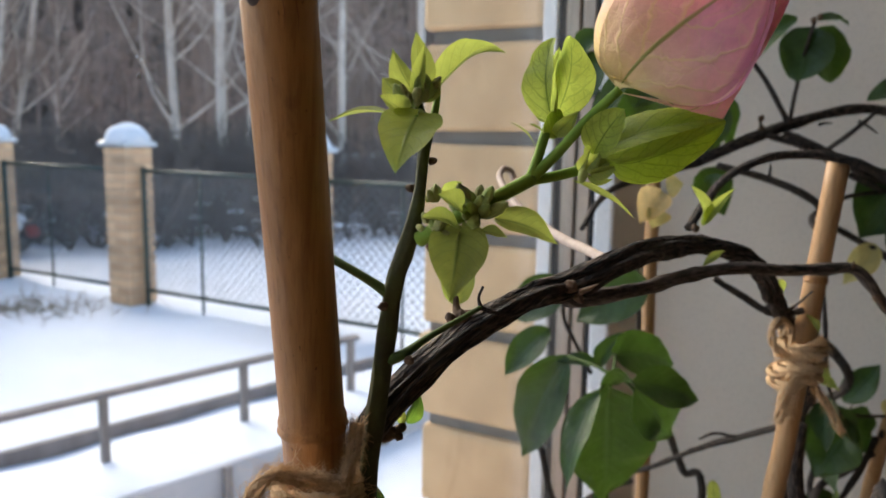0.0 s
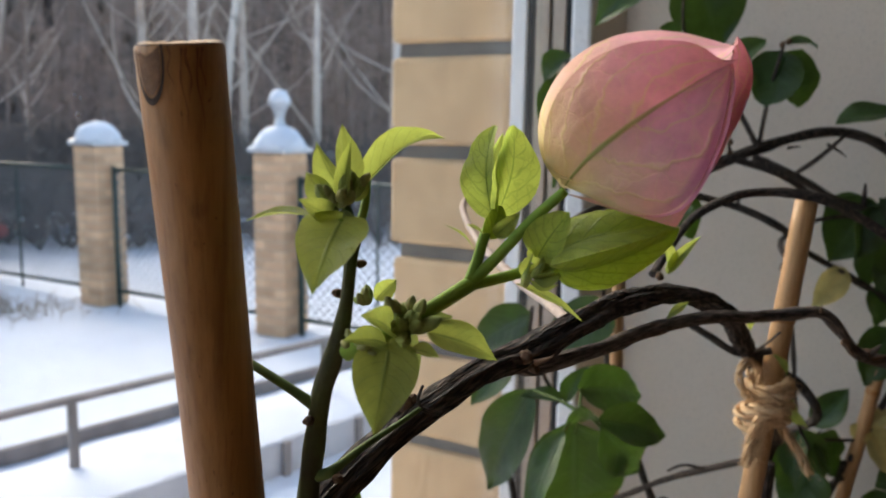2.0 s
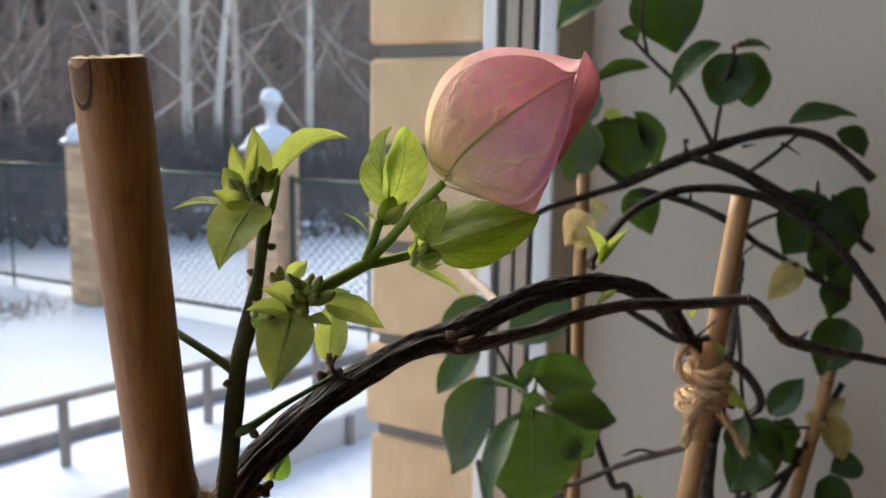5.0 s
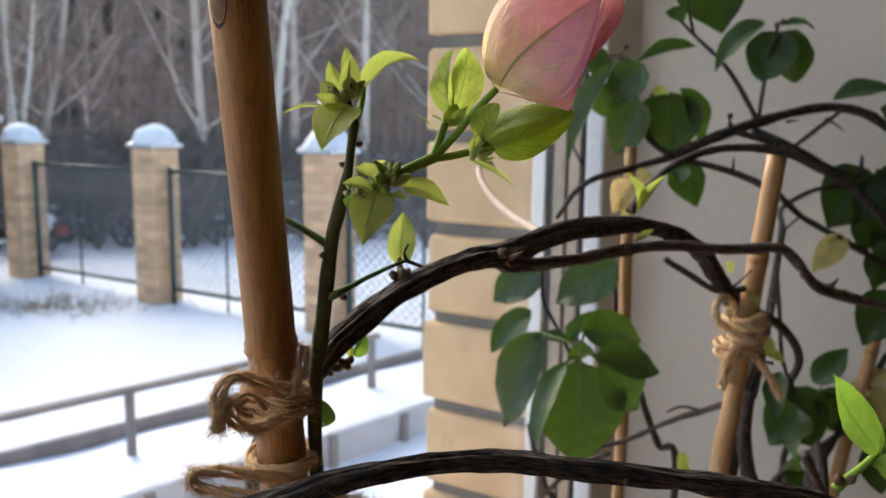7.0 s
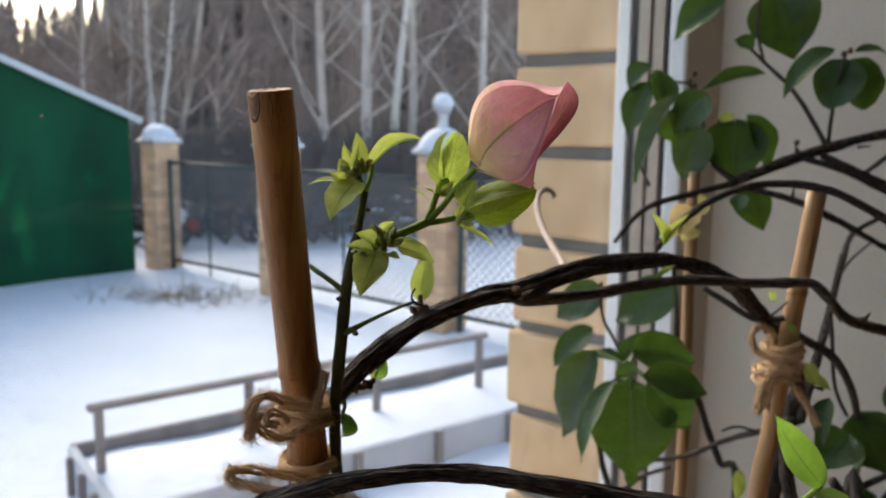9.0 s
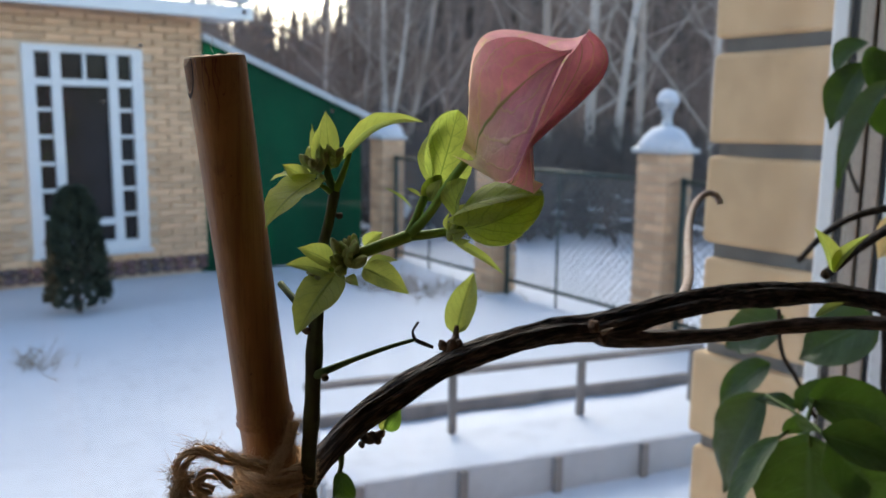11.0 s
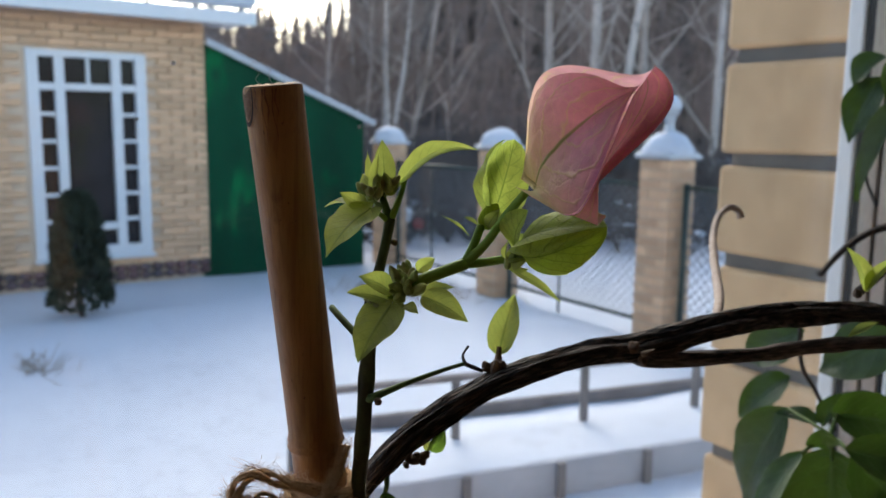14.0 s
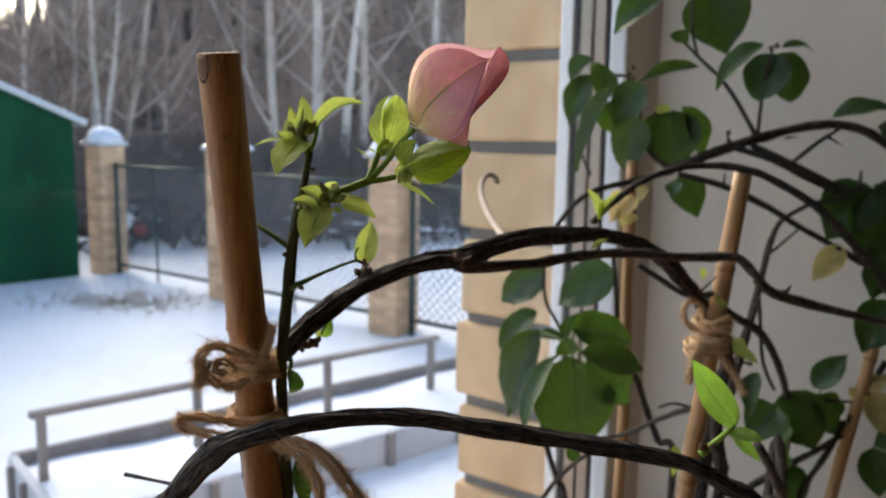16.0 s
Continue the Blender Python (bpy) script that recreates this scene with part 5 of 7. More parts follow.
branch("dead_twig", vine, [(-0.0194, 0.1650, 1.5751), (-0.0289, 0.1700, 1.5737), (-0.0396, 0.1740, 1.5730)], [0.0006, 0.0005, 0.0007], BARK, 8, 5)
nub(vine, (0.0802, 0.1800, 1.5894), 0.0010, (0.3, -0.4, -1), BUD_SCALE, "knot")
# fork scars, stubs and small knots
for p, s, d in (((0.0532, 0.2570, 1.6313), 0.0021, (0.6, -0.7, -0.4)), ((0.0558, 0.2580, 1.6279), 0.0016, (0.5, -0.5, -0.9)), ((0.0234, 0.2290, 1.6286), 0.0026, (0, -0.2, 1)), ((0.0209, 0.2280, 1.6291), 0.0016, (-0.5, -0.3, 1)), ((0.0250, 0.2290, 1.6299), 0.0013, (0.4, -0.3, 1)), ((0.1098, 0.3350, 1.6384), 0.0018, (-0.4, -0.3, 1)), ((0.1936, 0.3640, 1.6072), 0.0020, (0.5, -0.6, -0.6)), ((0.2098, 0.3760, 1.5997), 0.0024, (0.8, -0.3, 0.4))):
    nub(vine, p, s, d, BUD_SCALE, "knot")
for a, b in (((0.0559, 0.2570, 1.6299), (0.0599, 0.2540, 1.6326)), ((0.1936, 0.3640, 1.6072), (0.1968, 0.3620, 1.6014)), ((0.2097, 0.3760, 1.6003), (0.2131, 0.3740, 1.6038)), ((0.2113, 0.3760, 1.5974), (0.2208, 0.3800, 1.5982)), ((0.1814, 0.3620, 1.6199), (0.1808, 0.3600, 1.6233))):
    branch("thorn", vine, [a, Vector(a).lerp(Vector(b), 0.5) + Vector((0, -0.0004, 0)), b], [0.0009, 0.0006, 0.0002], BUD_SCALE, 6, 3)
branch("bud_spur", vine, [(0.0035, 0.2140, 1.6075), (0.0066, 0.2140, 1.6054), (0.0107, 0.2140, 1.6078)], [0.0016, 0.0013, 0.0010], BUD_SCALE, 10, 5, 0.2, 0.5, 3)
for p, r in (((0.0096, 0.2135, 1.6060), 0.0014), ((0.0049, 0.2135, 1.6039), 0.0011), ((0.0082, 0.2130, 1.6072), 0.0012), ((0.0107, 0.2140, 1.6078), 0.0010)):
    nub(vine, p, r, (0.5, -0.4, -0.3), BUD_SCALE, "knot")
nub(vine, (-0.0036, 0.1590, 1.5890), 0.0032, (0.6, -0.4, 0.5), BUD_SCALE, "knot")
# pale hooked dry tendril
branch("dry_tendril", vine, [(0.0704, 0.2860, 1.6330), (0.0681, 0.3180, 1.6322), (0.0642, 0.3500, 1.6318), (0.0559, 0.4000, 1.6352), (0.0498, 0.4400, 1.6415), (0.0480, 0.4700, 1.6475), (0.0509, 0.4860, 1.6511), (0.0552, 0.4900, 1.6495), (0.0572, 0.4900, 1.6454)], [0.0016, 0.0016, 0.0018, 0.0018, 0.0017, 0.0016, 0.0016, 0.0017, 0.0019], TENDRIL, 10, 8, 0.1, 0.2, 4, "pale dry hooked tendril")
# green shoot
branch("green_shoot", vine, [(0.006, 0.236, 1.2), (0.001, 0.205, 1.52), (0.0053, 0.1940, 1.5615), (0.0049, 0.1910, 1.5914), (0.0053, 0.1890, 1.6068), (0.0071, 0.1880, 1.6216), (0.0101, 0.1860, 1.6438), (0.0122, 0.1830, 1.6509), (0.0137, 0.1810, 1.6560), (0.0147, 0.1820, 1.6612), (0.0152, 0.1840, 1.6671), (0.0158, 0.1850, 1.6723)], [0.0022, 0.0020, 0.0018, 0.0017, 0.0017, 0.0017, 0.0016, 0.00145, 0.0013, 0.00108, 0.00102, 0.0010], STEM_DARK, 20, 10, 0.16, 0.22, 5, "dark green upright shoot")
for p, s, d in (((0.0084, 0.1845, 1.6414), 0.0010, (-1, -0.3, -0.2)), ((0.0169, 0.1850, 1.6672), 0.0009, (1, -0.3, 0.3)), ((0.0131, 0.1852, 1.6624), 0.0010, (-1, -0.2, 0.2)), ((0.0174, 0.1790, 1.6531), 0.0014, (1, -0.3, 0.2)), ((0.0132, 0.1845, 1.6315), 0.0010, (1, -0.5, -0.4))):
    nub(vine, p, s, d, BUD_SCALE, "knot")
branch("side_stem", vine, [(0.0097, 0.1860, 1.6431), (0.0057, 0.1870, 1.6456), (0.0008, 0.1890, 1.6480), (-0.0031, 0.1910, 1.6497)], [0.0011, 0.00085, 0.0008, 0.0008], STEM_GREEN, 10, 6)
branch("side_stem", vine, [(0.0096, 0.1868, 1.6310), (0.0122, 0.1859, 1.6324), (0.0171, 0.1910, 1.6346), (0.0232, 0.1960, 1.6370), (0.0266, 0.2010, 1.6378)], [0.0011, 0.0009, 0.0006, 0.0005, 0.00045], STEM_GREEN, 10, 6)
branch("dead_tip", vine, [(0.0263, 0.2010, 1.6378), (0.0282, 0.2020, 1.6369), (0.0303, 0.2030, 1.6360)], [0.0005, 0.00055, 0.0004], BARK, 7, 5)
branch("dead_tip", vine, [(0.0266, 0.2010, 1.6378), (0.0261, 0.2010, 1.6397), (0.0270, 0.2020, 1.6418)], [0.0005, 0.0003, 0.0003], BARK, 7, 5)
# flowering side shoot
branch("flower_stalk", vine, [(0.0149, 0.1800, 1.6541), (0.0183, 0.1780, 1.6564), (0.0226, 0.1760, 1.6592), (0.0276, 0.1780, 1.6615), (0.0340, 0.1840, 1.6643)], [0.0014, 0.0013, 0.00125, 0.0012, 0.00125], STEM_LIME, 12, 8)
branch("flower_stalk", vine, [(0.0337, 0.1840, 1.6642), (0.0382, 0.1840, 1.6687), (0.0431, 0.1820, 1.6747), (0.0478, 0.1800, 1.6796)], [0.00110, 0.0009, 0.00085, 0.0008], STEM_LIME, 12, 8)
branch("flower_stalk", vine, [(0.0339, 0.1840, 1.6643), (0.0376, 0.1860, 1.6646), (0.0432, 0.1870, 1.6660), (0.0471, 0.1860, 1.6676)], [0.0011, 0.0009, 0.0009, 0.0008], STEM_LIME, 10, 8)
branch("flower_stalk", vine, [(0.0341, 0.1840, 1.6648), (0.0352, 0.1850, 1.6681), (0.0364, 0.1860, 1.6720), (0.0377, 0.1880, 1.6745)], [0.0011, 0.0009, 0.0009, 0.0009], STEM_LIME, 10, 8)

# pink bud: three papery bracts that meet along three seams
SEAM_LEFT = [(0.0460, 0.1820, 1.6819), (0.0422, 0.1993, 1.6887), (0.0445, 0.1810, 1.7050), (0.0546, 0.1640, 1.7093), (0.0694, 0.1661, 1.6956), (0.0713, 0.1773, 1.7024)]
SEAM_KEEL = [(0.0471, 0.1813, 1.6793), (0.0582, 0.1747, 1.6765), (0.0613, 0.1662, 1.6729), (0.0653, 0.1633, 1.6801), (0.0678, 0.1677, 1.6969), (0.0693, 0.1739, 1.6985)]
SEAM_BACK = [(0.0640, 0.1776, 1.6764), (0.0571, 0.1566, 1.6706), (0.0596, 0.1596, 1.6804), (0.0710, 0.1745, 1.6898), (0.0803, 0.1824, 1.6954), (0.0712, 0.1770, 1.7024)]
MIDRIB = [(0.0482, 0.1840, 1.6796), (0.0508, 0.1771, 1.6865), (0.0588, 0.1719, 1.6926), (0.0699, 0.1724, 1.6988)]


def bezier(c, t):
    n = len(c) - 1
    return sum((Vector(p) * (math.comb(n, i) * t ** i * (1 - t) ** (n - i)) for i, p in enumerate(c)), Vector())


def bract_sheet(place, label, u0=0.0, flip=False, nu=48, nv=40):
    """Bract laid over a grid: u runs from its foot to its tip, w from one margin (-1) over the midrib (0) to the other (1)."""
    bm = bmesh.new()
    uvl = bm.loops.layers.uv.new("UVMap")
    grid = [[bm.verts.new(place(i / nu, 2 * j / nv - 1)) for j in range(nv + 1)] for i in range(nu + 1)]
    for i in range(nu):
        for j in range(nv):
            f = bm.faces.new((grid[i][j], grid[i + 1][j], grid[i + 1][j + 1], grid[i][j + 1]))
            for lp, (p, q) in zip(f.loops, ((i, j), (i + 1, j), (i + 1, j + 1), (i, j + 1))):
                lp[uvl].uv = (u0 + (1 - u0) * p / nu, 1 - q / nv if flip else q / nv)
    return part("bract", bm, BRACT_PINK, vine, label)


def crinkle(u, w, seed):
    """Fine unevenness of the papery sheet, growing towards its margins."""
    return 0.00055 * noise.noise(Vector((u * 4 + seed, w * 2.5, 1.3))) + 0.00022 * noise.noise(Vector((u * 13 + seed, w * 9, 4.3))) + 0.00035 * w * w * noise.noise(Vector((u * 9 + seed, w * 2, 8.1)))


def front_bract(u, w):
    left, mid, keel = bezier(SEAM_LEFT, u), bezier(MIDRIB, u), bezier(SEAM_KEEL, u)
    left = left.lerp(mid, 0.13 + 0.87 * max(0.0, (u - 0.72) / 0.28) ** 1.6)
    left += Vector((0.2, -0.9, 0.1)) * 0.0005
    p = left * (w * (w - 1) / 2) + mid * (1 - w * w) + keel * (w * (w + 1) / 2)
    full = math.sin(math.pi * min(1.0, u * 0.96 + 0.04))
    pillow = math.sin(math.pi * abs(w)) * (0.0016 if w < 0 else 0.0009)
    p += Vector((-0.25, -0.95, 0.15)) * (pillow * full + crinkle(u, w, 0) * min(1.0, 6 * u))
    # a lobe curls away on either side of the foot
    foot = max(0.0, 1 - u / 0.16) ** 1.5
    p += Vector((-0.0008, -0.0038, 0.0016)) * max(0.0, 1 - u / 0.24) ** 1.4 * max(0.0, w) ** 1.5
    p += Vector((-0.5, 0.7, 0.3)) * 0.0010 * foot * max(0.0, -w - 0.3)
    return p


def back_seam(u):
    """The rear seam; its lower half runs hidden behind the front bract."""
    return bezier(SEAM_BACK, u) + Vector((0.30, 0.94, 0.0)) * (0.0092 * math.sin(math.pi * min(1.0, u / 0.45)))


def side_bract(u, w):
    keel, back = bezier(SEAM_KEEL, u), back_seam(u)
    keel += Vector((0.72, -0.40, -0.2)) * 0.0009 * math.sin(math.pi * min(1.0, u * 0.97)) ** 0.5
    p = keel.lerp(back, (w + 1) / 2)
    deep = 0.0045 * math.sin(math.pi * min(1.0, u ** 1.4)) ** 0.8 * (1 - w * w)
    return p + Vector((-0.55, 0.80, 0.1)) * deep + Vector((0.5, -0.8, 0)) * crinkle(u, w, 5) * min(1.0, 6 * u)


def rear_bract(u, w):
    back, left = back_seam(u), bezier(SEAM_LEFT, u)
    p = back.lerp(left, (w + 1) / 2)
    full = 0.0105 * math.sin(math.pi * min(1.0, u ** 0.85)) ** 0.75 * (1 - w * w) ** 0.7
    return p + Vector((-0.05, 1.0, 0.1)) * (full + crinkle(u, w, 9) * min(1.0, 6 * u))


bract_sheet(front_bract, "pink papery bract with a green midrib and yellowish veins")
bract_sheet(side_bract, "rose-pink hollow side bract", 0.4, True)
bract_sheet(rear_bract, "pink papery rear bract with a bright rim", 0.0, True)
# pale bud pair
leaf(vine, (0.0377, 0.1880, 1.6745), (0.0381, 0.1930, 1.6892), 0.0078, (-0.75, -0.66, 0), 0.5, 0.18, shape="round", material=BRACT_LIME, name="bract", label="pale lime bract")
leaf(vine, (0.0384, 0.1880, 1.6748), (0.0410, 0.1915, 1.6893), 0.0086, (0.45, -0.9, 0), 0.42, 0.22, shape="round", material=BRACT_LIME, name="bract", label="pale lime bract")
leaf(vine, (0.0384, 0.1900, 1.6748), (0.0399, 0.1970, 1.6880), 0.0080, (0.1, 1, 0.1), 0.4, 0.20, material=BRACT_LIME, name="bract")
pod(vine, (0.0367, 0.1860, 1.6716), (0.0389, 0.1880, 1.6766), 0.0019, (0.3, -0.9, 0), BRACT_LIME, name="calyx")
leaf(vine, (0.0382, 0.1850, 1.6722), (0.0416, 0.1830, 1.6760), 0.0030, (0.2, -1, 0.2), material=LEAF_LIME, name="bract_leaf")
leaf(vine, (0.0360, 0.1850, 1.6722), (0.0332, 0.1840, 1.6738), 0.0012, (0, -0.6, 1), material=LEAF_LIME, name="bract_leaf", shape="lance")
leaf(vine, (0.0345, 0.1840, 1.6700), (0.0297, 0.1810, 1.6741), 0.0008, (0, -0.6, 1), material=LEAF_LIME, name="stipule", shape="lance")
# lime bracts under the pink bud
pod(vine, (0.0470, 0.1812, 1.6684), (0.0644, 0.1765, 1.6746), 0.0056, (0.12, 1.0, -0.15), BRACT_LIME, label="lime green bract with a netted face", swell=0.60, hollow=0.46, wing=1.26)
leaf(vine, (0.0446, 0.1835, 1.6690), (0.0486, 0.1795, 1.6764), 0.0066, (-0.55, -0.85, 0), 0.5, 0.18, material=BRACT_LIME, name="bract", label="pale lime bract", shape="round")
for a, b, w, f in (((0.0429, 0.1850, 1.6654), (0.0438, 0.1820, 1.6699), 0.0018, (-0.6, -0.8, 0)), ((0.0439, 0.1840, 1.6655), (0.0456, 0.1820, 1.6694), 0.0020, (-0.3, -0.9, 0)), ((0.0443, 0.1830, 1.6660), (0.0488, 0.1820, 1.6686), 0.0024, (0, -0.8, 0.5)), ((0.0440, 0.1830, 1.6655), (0.0485, 0.1810, 1.6670), 0.0024, (0, -0.9, -0.2)), ((0.0437, 0.1840, 1.6651), (0.0480, 0.1830, 1.6646), 0.0018, (0, -0.8, -0.5)), ((0.0426, 0.1860, 1.6651), (0.0437, 0.1880, 1.6682), 0.0016, (-0.9, -0.3, 0)), ((0.0448, 0.1860, 1.6671), (0.0475, 0.1840, 1.6716), 0.0042, (-0.4, -0.9, 0.1))):
    leaf(vine, a, b, w, f, 0.9, 0.15, material=LEAF_LIME, name="bract_leaf", shape="ovate")
for p, s, d in (((0.0431, 0.1840, 1.6658), 0.0011, (0.2, -0.3, 1)), ((0.0446, 0.1830, 1.6671), 0.0010, (0.5, -0.4, 0.8)), ((0.0458, 0.1830, 1.6664), 0.0010, (1, -0.4, 0.2))):
    nub(vine, p, s, d, BUD_GREEN, stretch=2.0)
leaf(vine, (0.0417, 0.1860, 1.6640), (0.0530, 0.1880, 1.6575), 0.0026, (0, -0.5, 1), 0.3, 0.1, material=LEAF_LIME, name="stipule", shape="lance")

# top rosette
branch("leaf_stalk", vine, [(0.0155, 0.1849, 1.6716), (0.0168, 0.1852, 1.6741), (0.0175, 0.1866, 1.6775), (0.0177, 0.1880, 1.6804)], [0.0009, 0.00075, 0.0006, 0.0005], STEM_LIME, 10, 6)
leaf(vine, (0.0176, 0.1878, 1.6796), (0.0301, 0.1978, 1.6868), 0.0054, (-0.3, -0.75, 0.8), 1.0, 0.26, material=LEAF_LIME, label="young curved lime leaf")
branch("leaf_stalk", vine, [(0.0152, 0.1847, 1.6719), (0.0149, 0.1818, 1.6735), (0.0142, 0.1790, 1.6746)], [0.0007, 0.0005, 0.0004], STEM_LIME, 8, 5)
leaf(vine, (0.0143, 0.1792, 1.6747), (0.0116, 0.1668, 1.6661), 0.0106, (-0.10, -0.92, 0.32), 0.25, 0.14, material=LEAF_LIME, label="drooping heart-shaped lime leaf")
leaf(vine, (0.0108, 0.1800, 1.6752), (-0.0011, 0.1855, 1.6737), 0.0029, (0, -0.3, 1), 0.5, 0.10, material=LEAF_LIME, shape="lance")
leaf(vine, (0.0151, 0.1842, 1.6786), (0.0139, 0.1847, 1.6889), 0.0046, (0.55, -0.83, 0), 0.6, -0.05, material=LEAF_LIME, shape="ovate")
leaf(vine, (0.0143, 0.1824, 1.6763), (0.0156, 0.1806, 1.6869), 0.0026, (-0.3, -0.9, 0), 1.0, 0.06, material=LEAF_LIME, shape="ovate")
leaf(vine, (0.0136, 0.1868, 1.6788), (0.0098, 0.1856, 1.6862), 0.0044, (-0.5, -0.85, 0.1), 0.55, 0.14, material=LEAF_LIME, shape="ovate")
leaf(vine, (0.0128, 0.1842, 1.6762), (0.0081, 0.1866, 1.6814), 0.0042, (-0.4, -0.85, 0.3), 0.5, 0.14, material=LEAF_LIME, shape="ovate")
leaf(vine, (0.0124, 0.1806, 1.6748), (0.0082, 0.1772, 1.6780), 0.0036, (-0.5, -0.7, 0.5), 0.7, 0.18, material=LEAF_LIME, shape="ovate")
leaf(vine, (0.0155, 0.1844, 1.6772), (0.0172, 0.1850, 1.6815), 0.0026, (0.5, -0.8, 0.1), 0.9, 0.15, material=LEAF_LIME, shape="ovate")
branch("green_shoot", vine, [(0.0157, 0.1850, 1.6718), (0.0152, 0.1847, 1.6735), (0.0147, 0.1842, 1.6755), (0.0144, 0.1840, 1.6780)], [0.00105, 0.0010, 0.0009, 0.0005], STEM_GREEN, 12, 6)
# middle buds
leaf(vine, (0.0187, 0.1921, 1.6599), (0.0222, 0.1940, 1.6630), 0.0034, (0.2, -0.9, 0.4), 0.5, 0.12, material=LEAF_LIME, shape="ovate")
# lower rosette
leaf(vine, (0.0217, 0.1752, 1.6562), (0.0200, 0.1650, 1.6465), 0.0100, (0.05, -0.95, 0.25), 0.30, 0.10, material=LEAF_LIME, label="young heart-shaped lime leaf")
leaf(vine, (0.0276, 0.1770, 1.6582), (0.0379, 0.1768, 1.6541), 0.0056, (0.1, -0.75, 0.65), 0.5, 0.18, material=LEAF_LIME, shape="ovate")
leaf(vine, (0.0268, 0.1795, 1.6581), (0.0314, 0.1843, 1.6591), 0.0036, (0, -0.7, 0.8), 0.35, 0.1, material=LEAF_LIME, shape="ovate")
leaf(vine, (0.0222, 0.1742, 1.6590), (0.0179, 0.1685, 1.6627), 0.0046, (-0.2, -0.8, 0.6), 0.45, 0.14, material=LEAF_LIME, shape="ovate")
leaf(vine, (0.0214, 0.1742, 1.6572), (0.0156, 0.1680, 1.6593), 0.0042, (-0.1, -0.8, 0.6), 0.45, 0.12, material=LEAF_LIME, shape="ovate")
leaf(vine, (0.0246, 0.1752, 1.6562), (0.0292, 0.1725, 1.6556), 0.0026, (0, -0.6, 0.8), 0.5, 0.12, material=LEAF_LIME, shape="lance")


def bud_cluster(at, spread, n, size, seed):
    """Knot of small downy flower buds pointing up and outwards."""
    rnd = random.Random(seed)
    for k in range(n):
        d = Vector((rnd.gauss(0, 0.7), rnd.gauss(-0.25, 0.7), rnd.gauss(0.55, 0.5))).normalized()
        p = Vector(at) + Vector((d.x * spread[0], d.y * spread[1], d.z * spread[2])) * rnd.uniform(0.45, 1.0)
        nub(vine, p, size * rnd.uniform(0.7, 1.15), d + Vector((0, 0, 0.5)), BUD_OLIVE if rnd.random() < 0.30 else BUD_GREEN, stretch=rnd.uniform(1.15, 1.8))


bud_cluster((0.0240, 0.1768, 1.6594), (0.0038, 0.0032, 0.0036), 26, 0.00125, 3)
bud_cluster((0.0138, 0.1822, 1.6764), (0.0036, 0.0034, 0.0042), 22, 0.00120, 4)
bud_cluster((0.0160, 0.1846, 1.6786), (0.0016, 0.0018, 0.0030), 9, 0.00105, 6)
bud_cluster((0.0176, 0.1895, 1.6598), (0.0022, 0.0020, 0.0022), 10, 0.0009, 5)
bud_cluster((0.0170, 0.1745, 1.6570), (0.0032, 0.0026, 0.0024), 12, 0.0008, 8)


# small leaf on the old wood, curled leaf and sprigs
branch("leaf_stalk", vine, [(0.0229, 0.2310, 1.6287), (0.0223, 0.2330, 1.6304), (0.0221, 0.2340, 1.6331)], [0.0014, 0.0010, 0.0006], BUD_SCALE, 8, 4)
leaf(vine, (0.0221, 0.2340, 1.6320), (0.0225, 0.2440, 1.6457), 0.0086, (0.1, -0.95, 0), 0.35, 0.08, material=LEAF_LIME, label="small fresh lime leaf")
branch("leaf_stalk", vine, [(0.0020, 0.2080, 1.6040), (0.0030, 0.2066, 1.6010), (0.0022, 0.2070, 1.5984)], [0.0009, 0.0007, 0.0006], STEM_GREEN, 8, 5)
leaf(vine, (0.0022, 0.2070, 1.5988), (0.0004, 0.2072, 1.5902), 0.0064, (0.80, -0.60, 0.05), 0.5, 0.75, material=LEAF_DARK, shape="round", label="small cupped green leaf")
leaf(vine, (0.0112, 0.1880, 1.5751), (0.0123, 0.1900, 1.5581), 0.0066, (0.5, -0.8, 0), 0.3, 0.1, material=LEAF_DARK)
leaf(vine, (0.0116, 0.2150, 1.6083), (0.0144, 0.2170, 1.6140), 0.0040, (0.5, -0.8, 0.2), 0.5, 0.1, material=LEAF_FRESH, shape="ovate")
leaf(vine, (0.0101, 0.2150, 1.6081), (0.0106, 0.2160, 1.6111), 0.0022, (0.1, -0.9, 0.2), 0.6, 0.1, material=LEAF_LIME, shape="ovate")
leaf(vine, (0.1079, 0.3180, 1.6273), (0.1163, 0.3220, 1.6322), 0.0030, (-0.2, -0.8, 0.6), 0.7, 0.1, material=LEAF_LIME, shape="lance")
leaf(vine, (0.1118, 0.3350, 1.6403), (0.1052, 0.3300, 1.6545), 0.0055, (0.4, -0.8, 0.2), 0.8, 0.3, material=LEAF_LIME, shape="ovate")
leaf(vine, (0.1124, 0.3350, 1.6395), (0.1217, 0.3300, 1.6534), 0.0042, (-0.4, -0.8, 0.2), 0.8, 0.3, material=LEAF_LIME, shape="ovate")
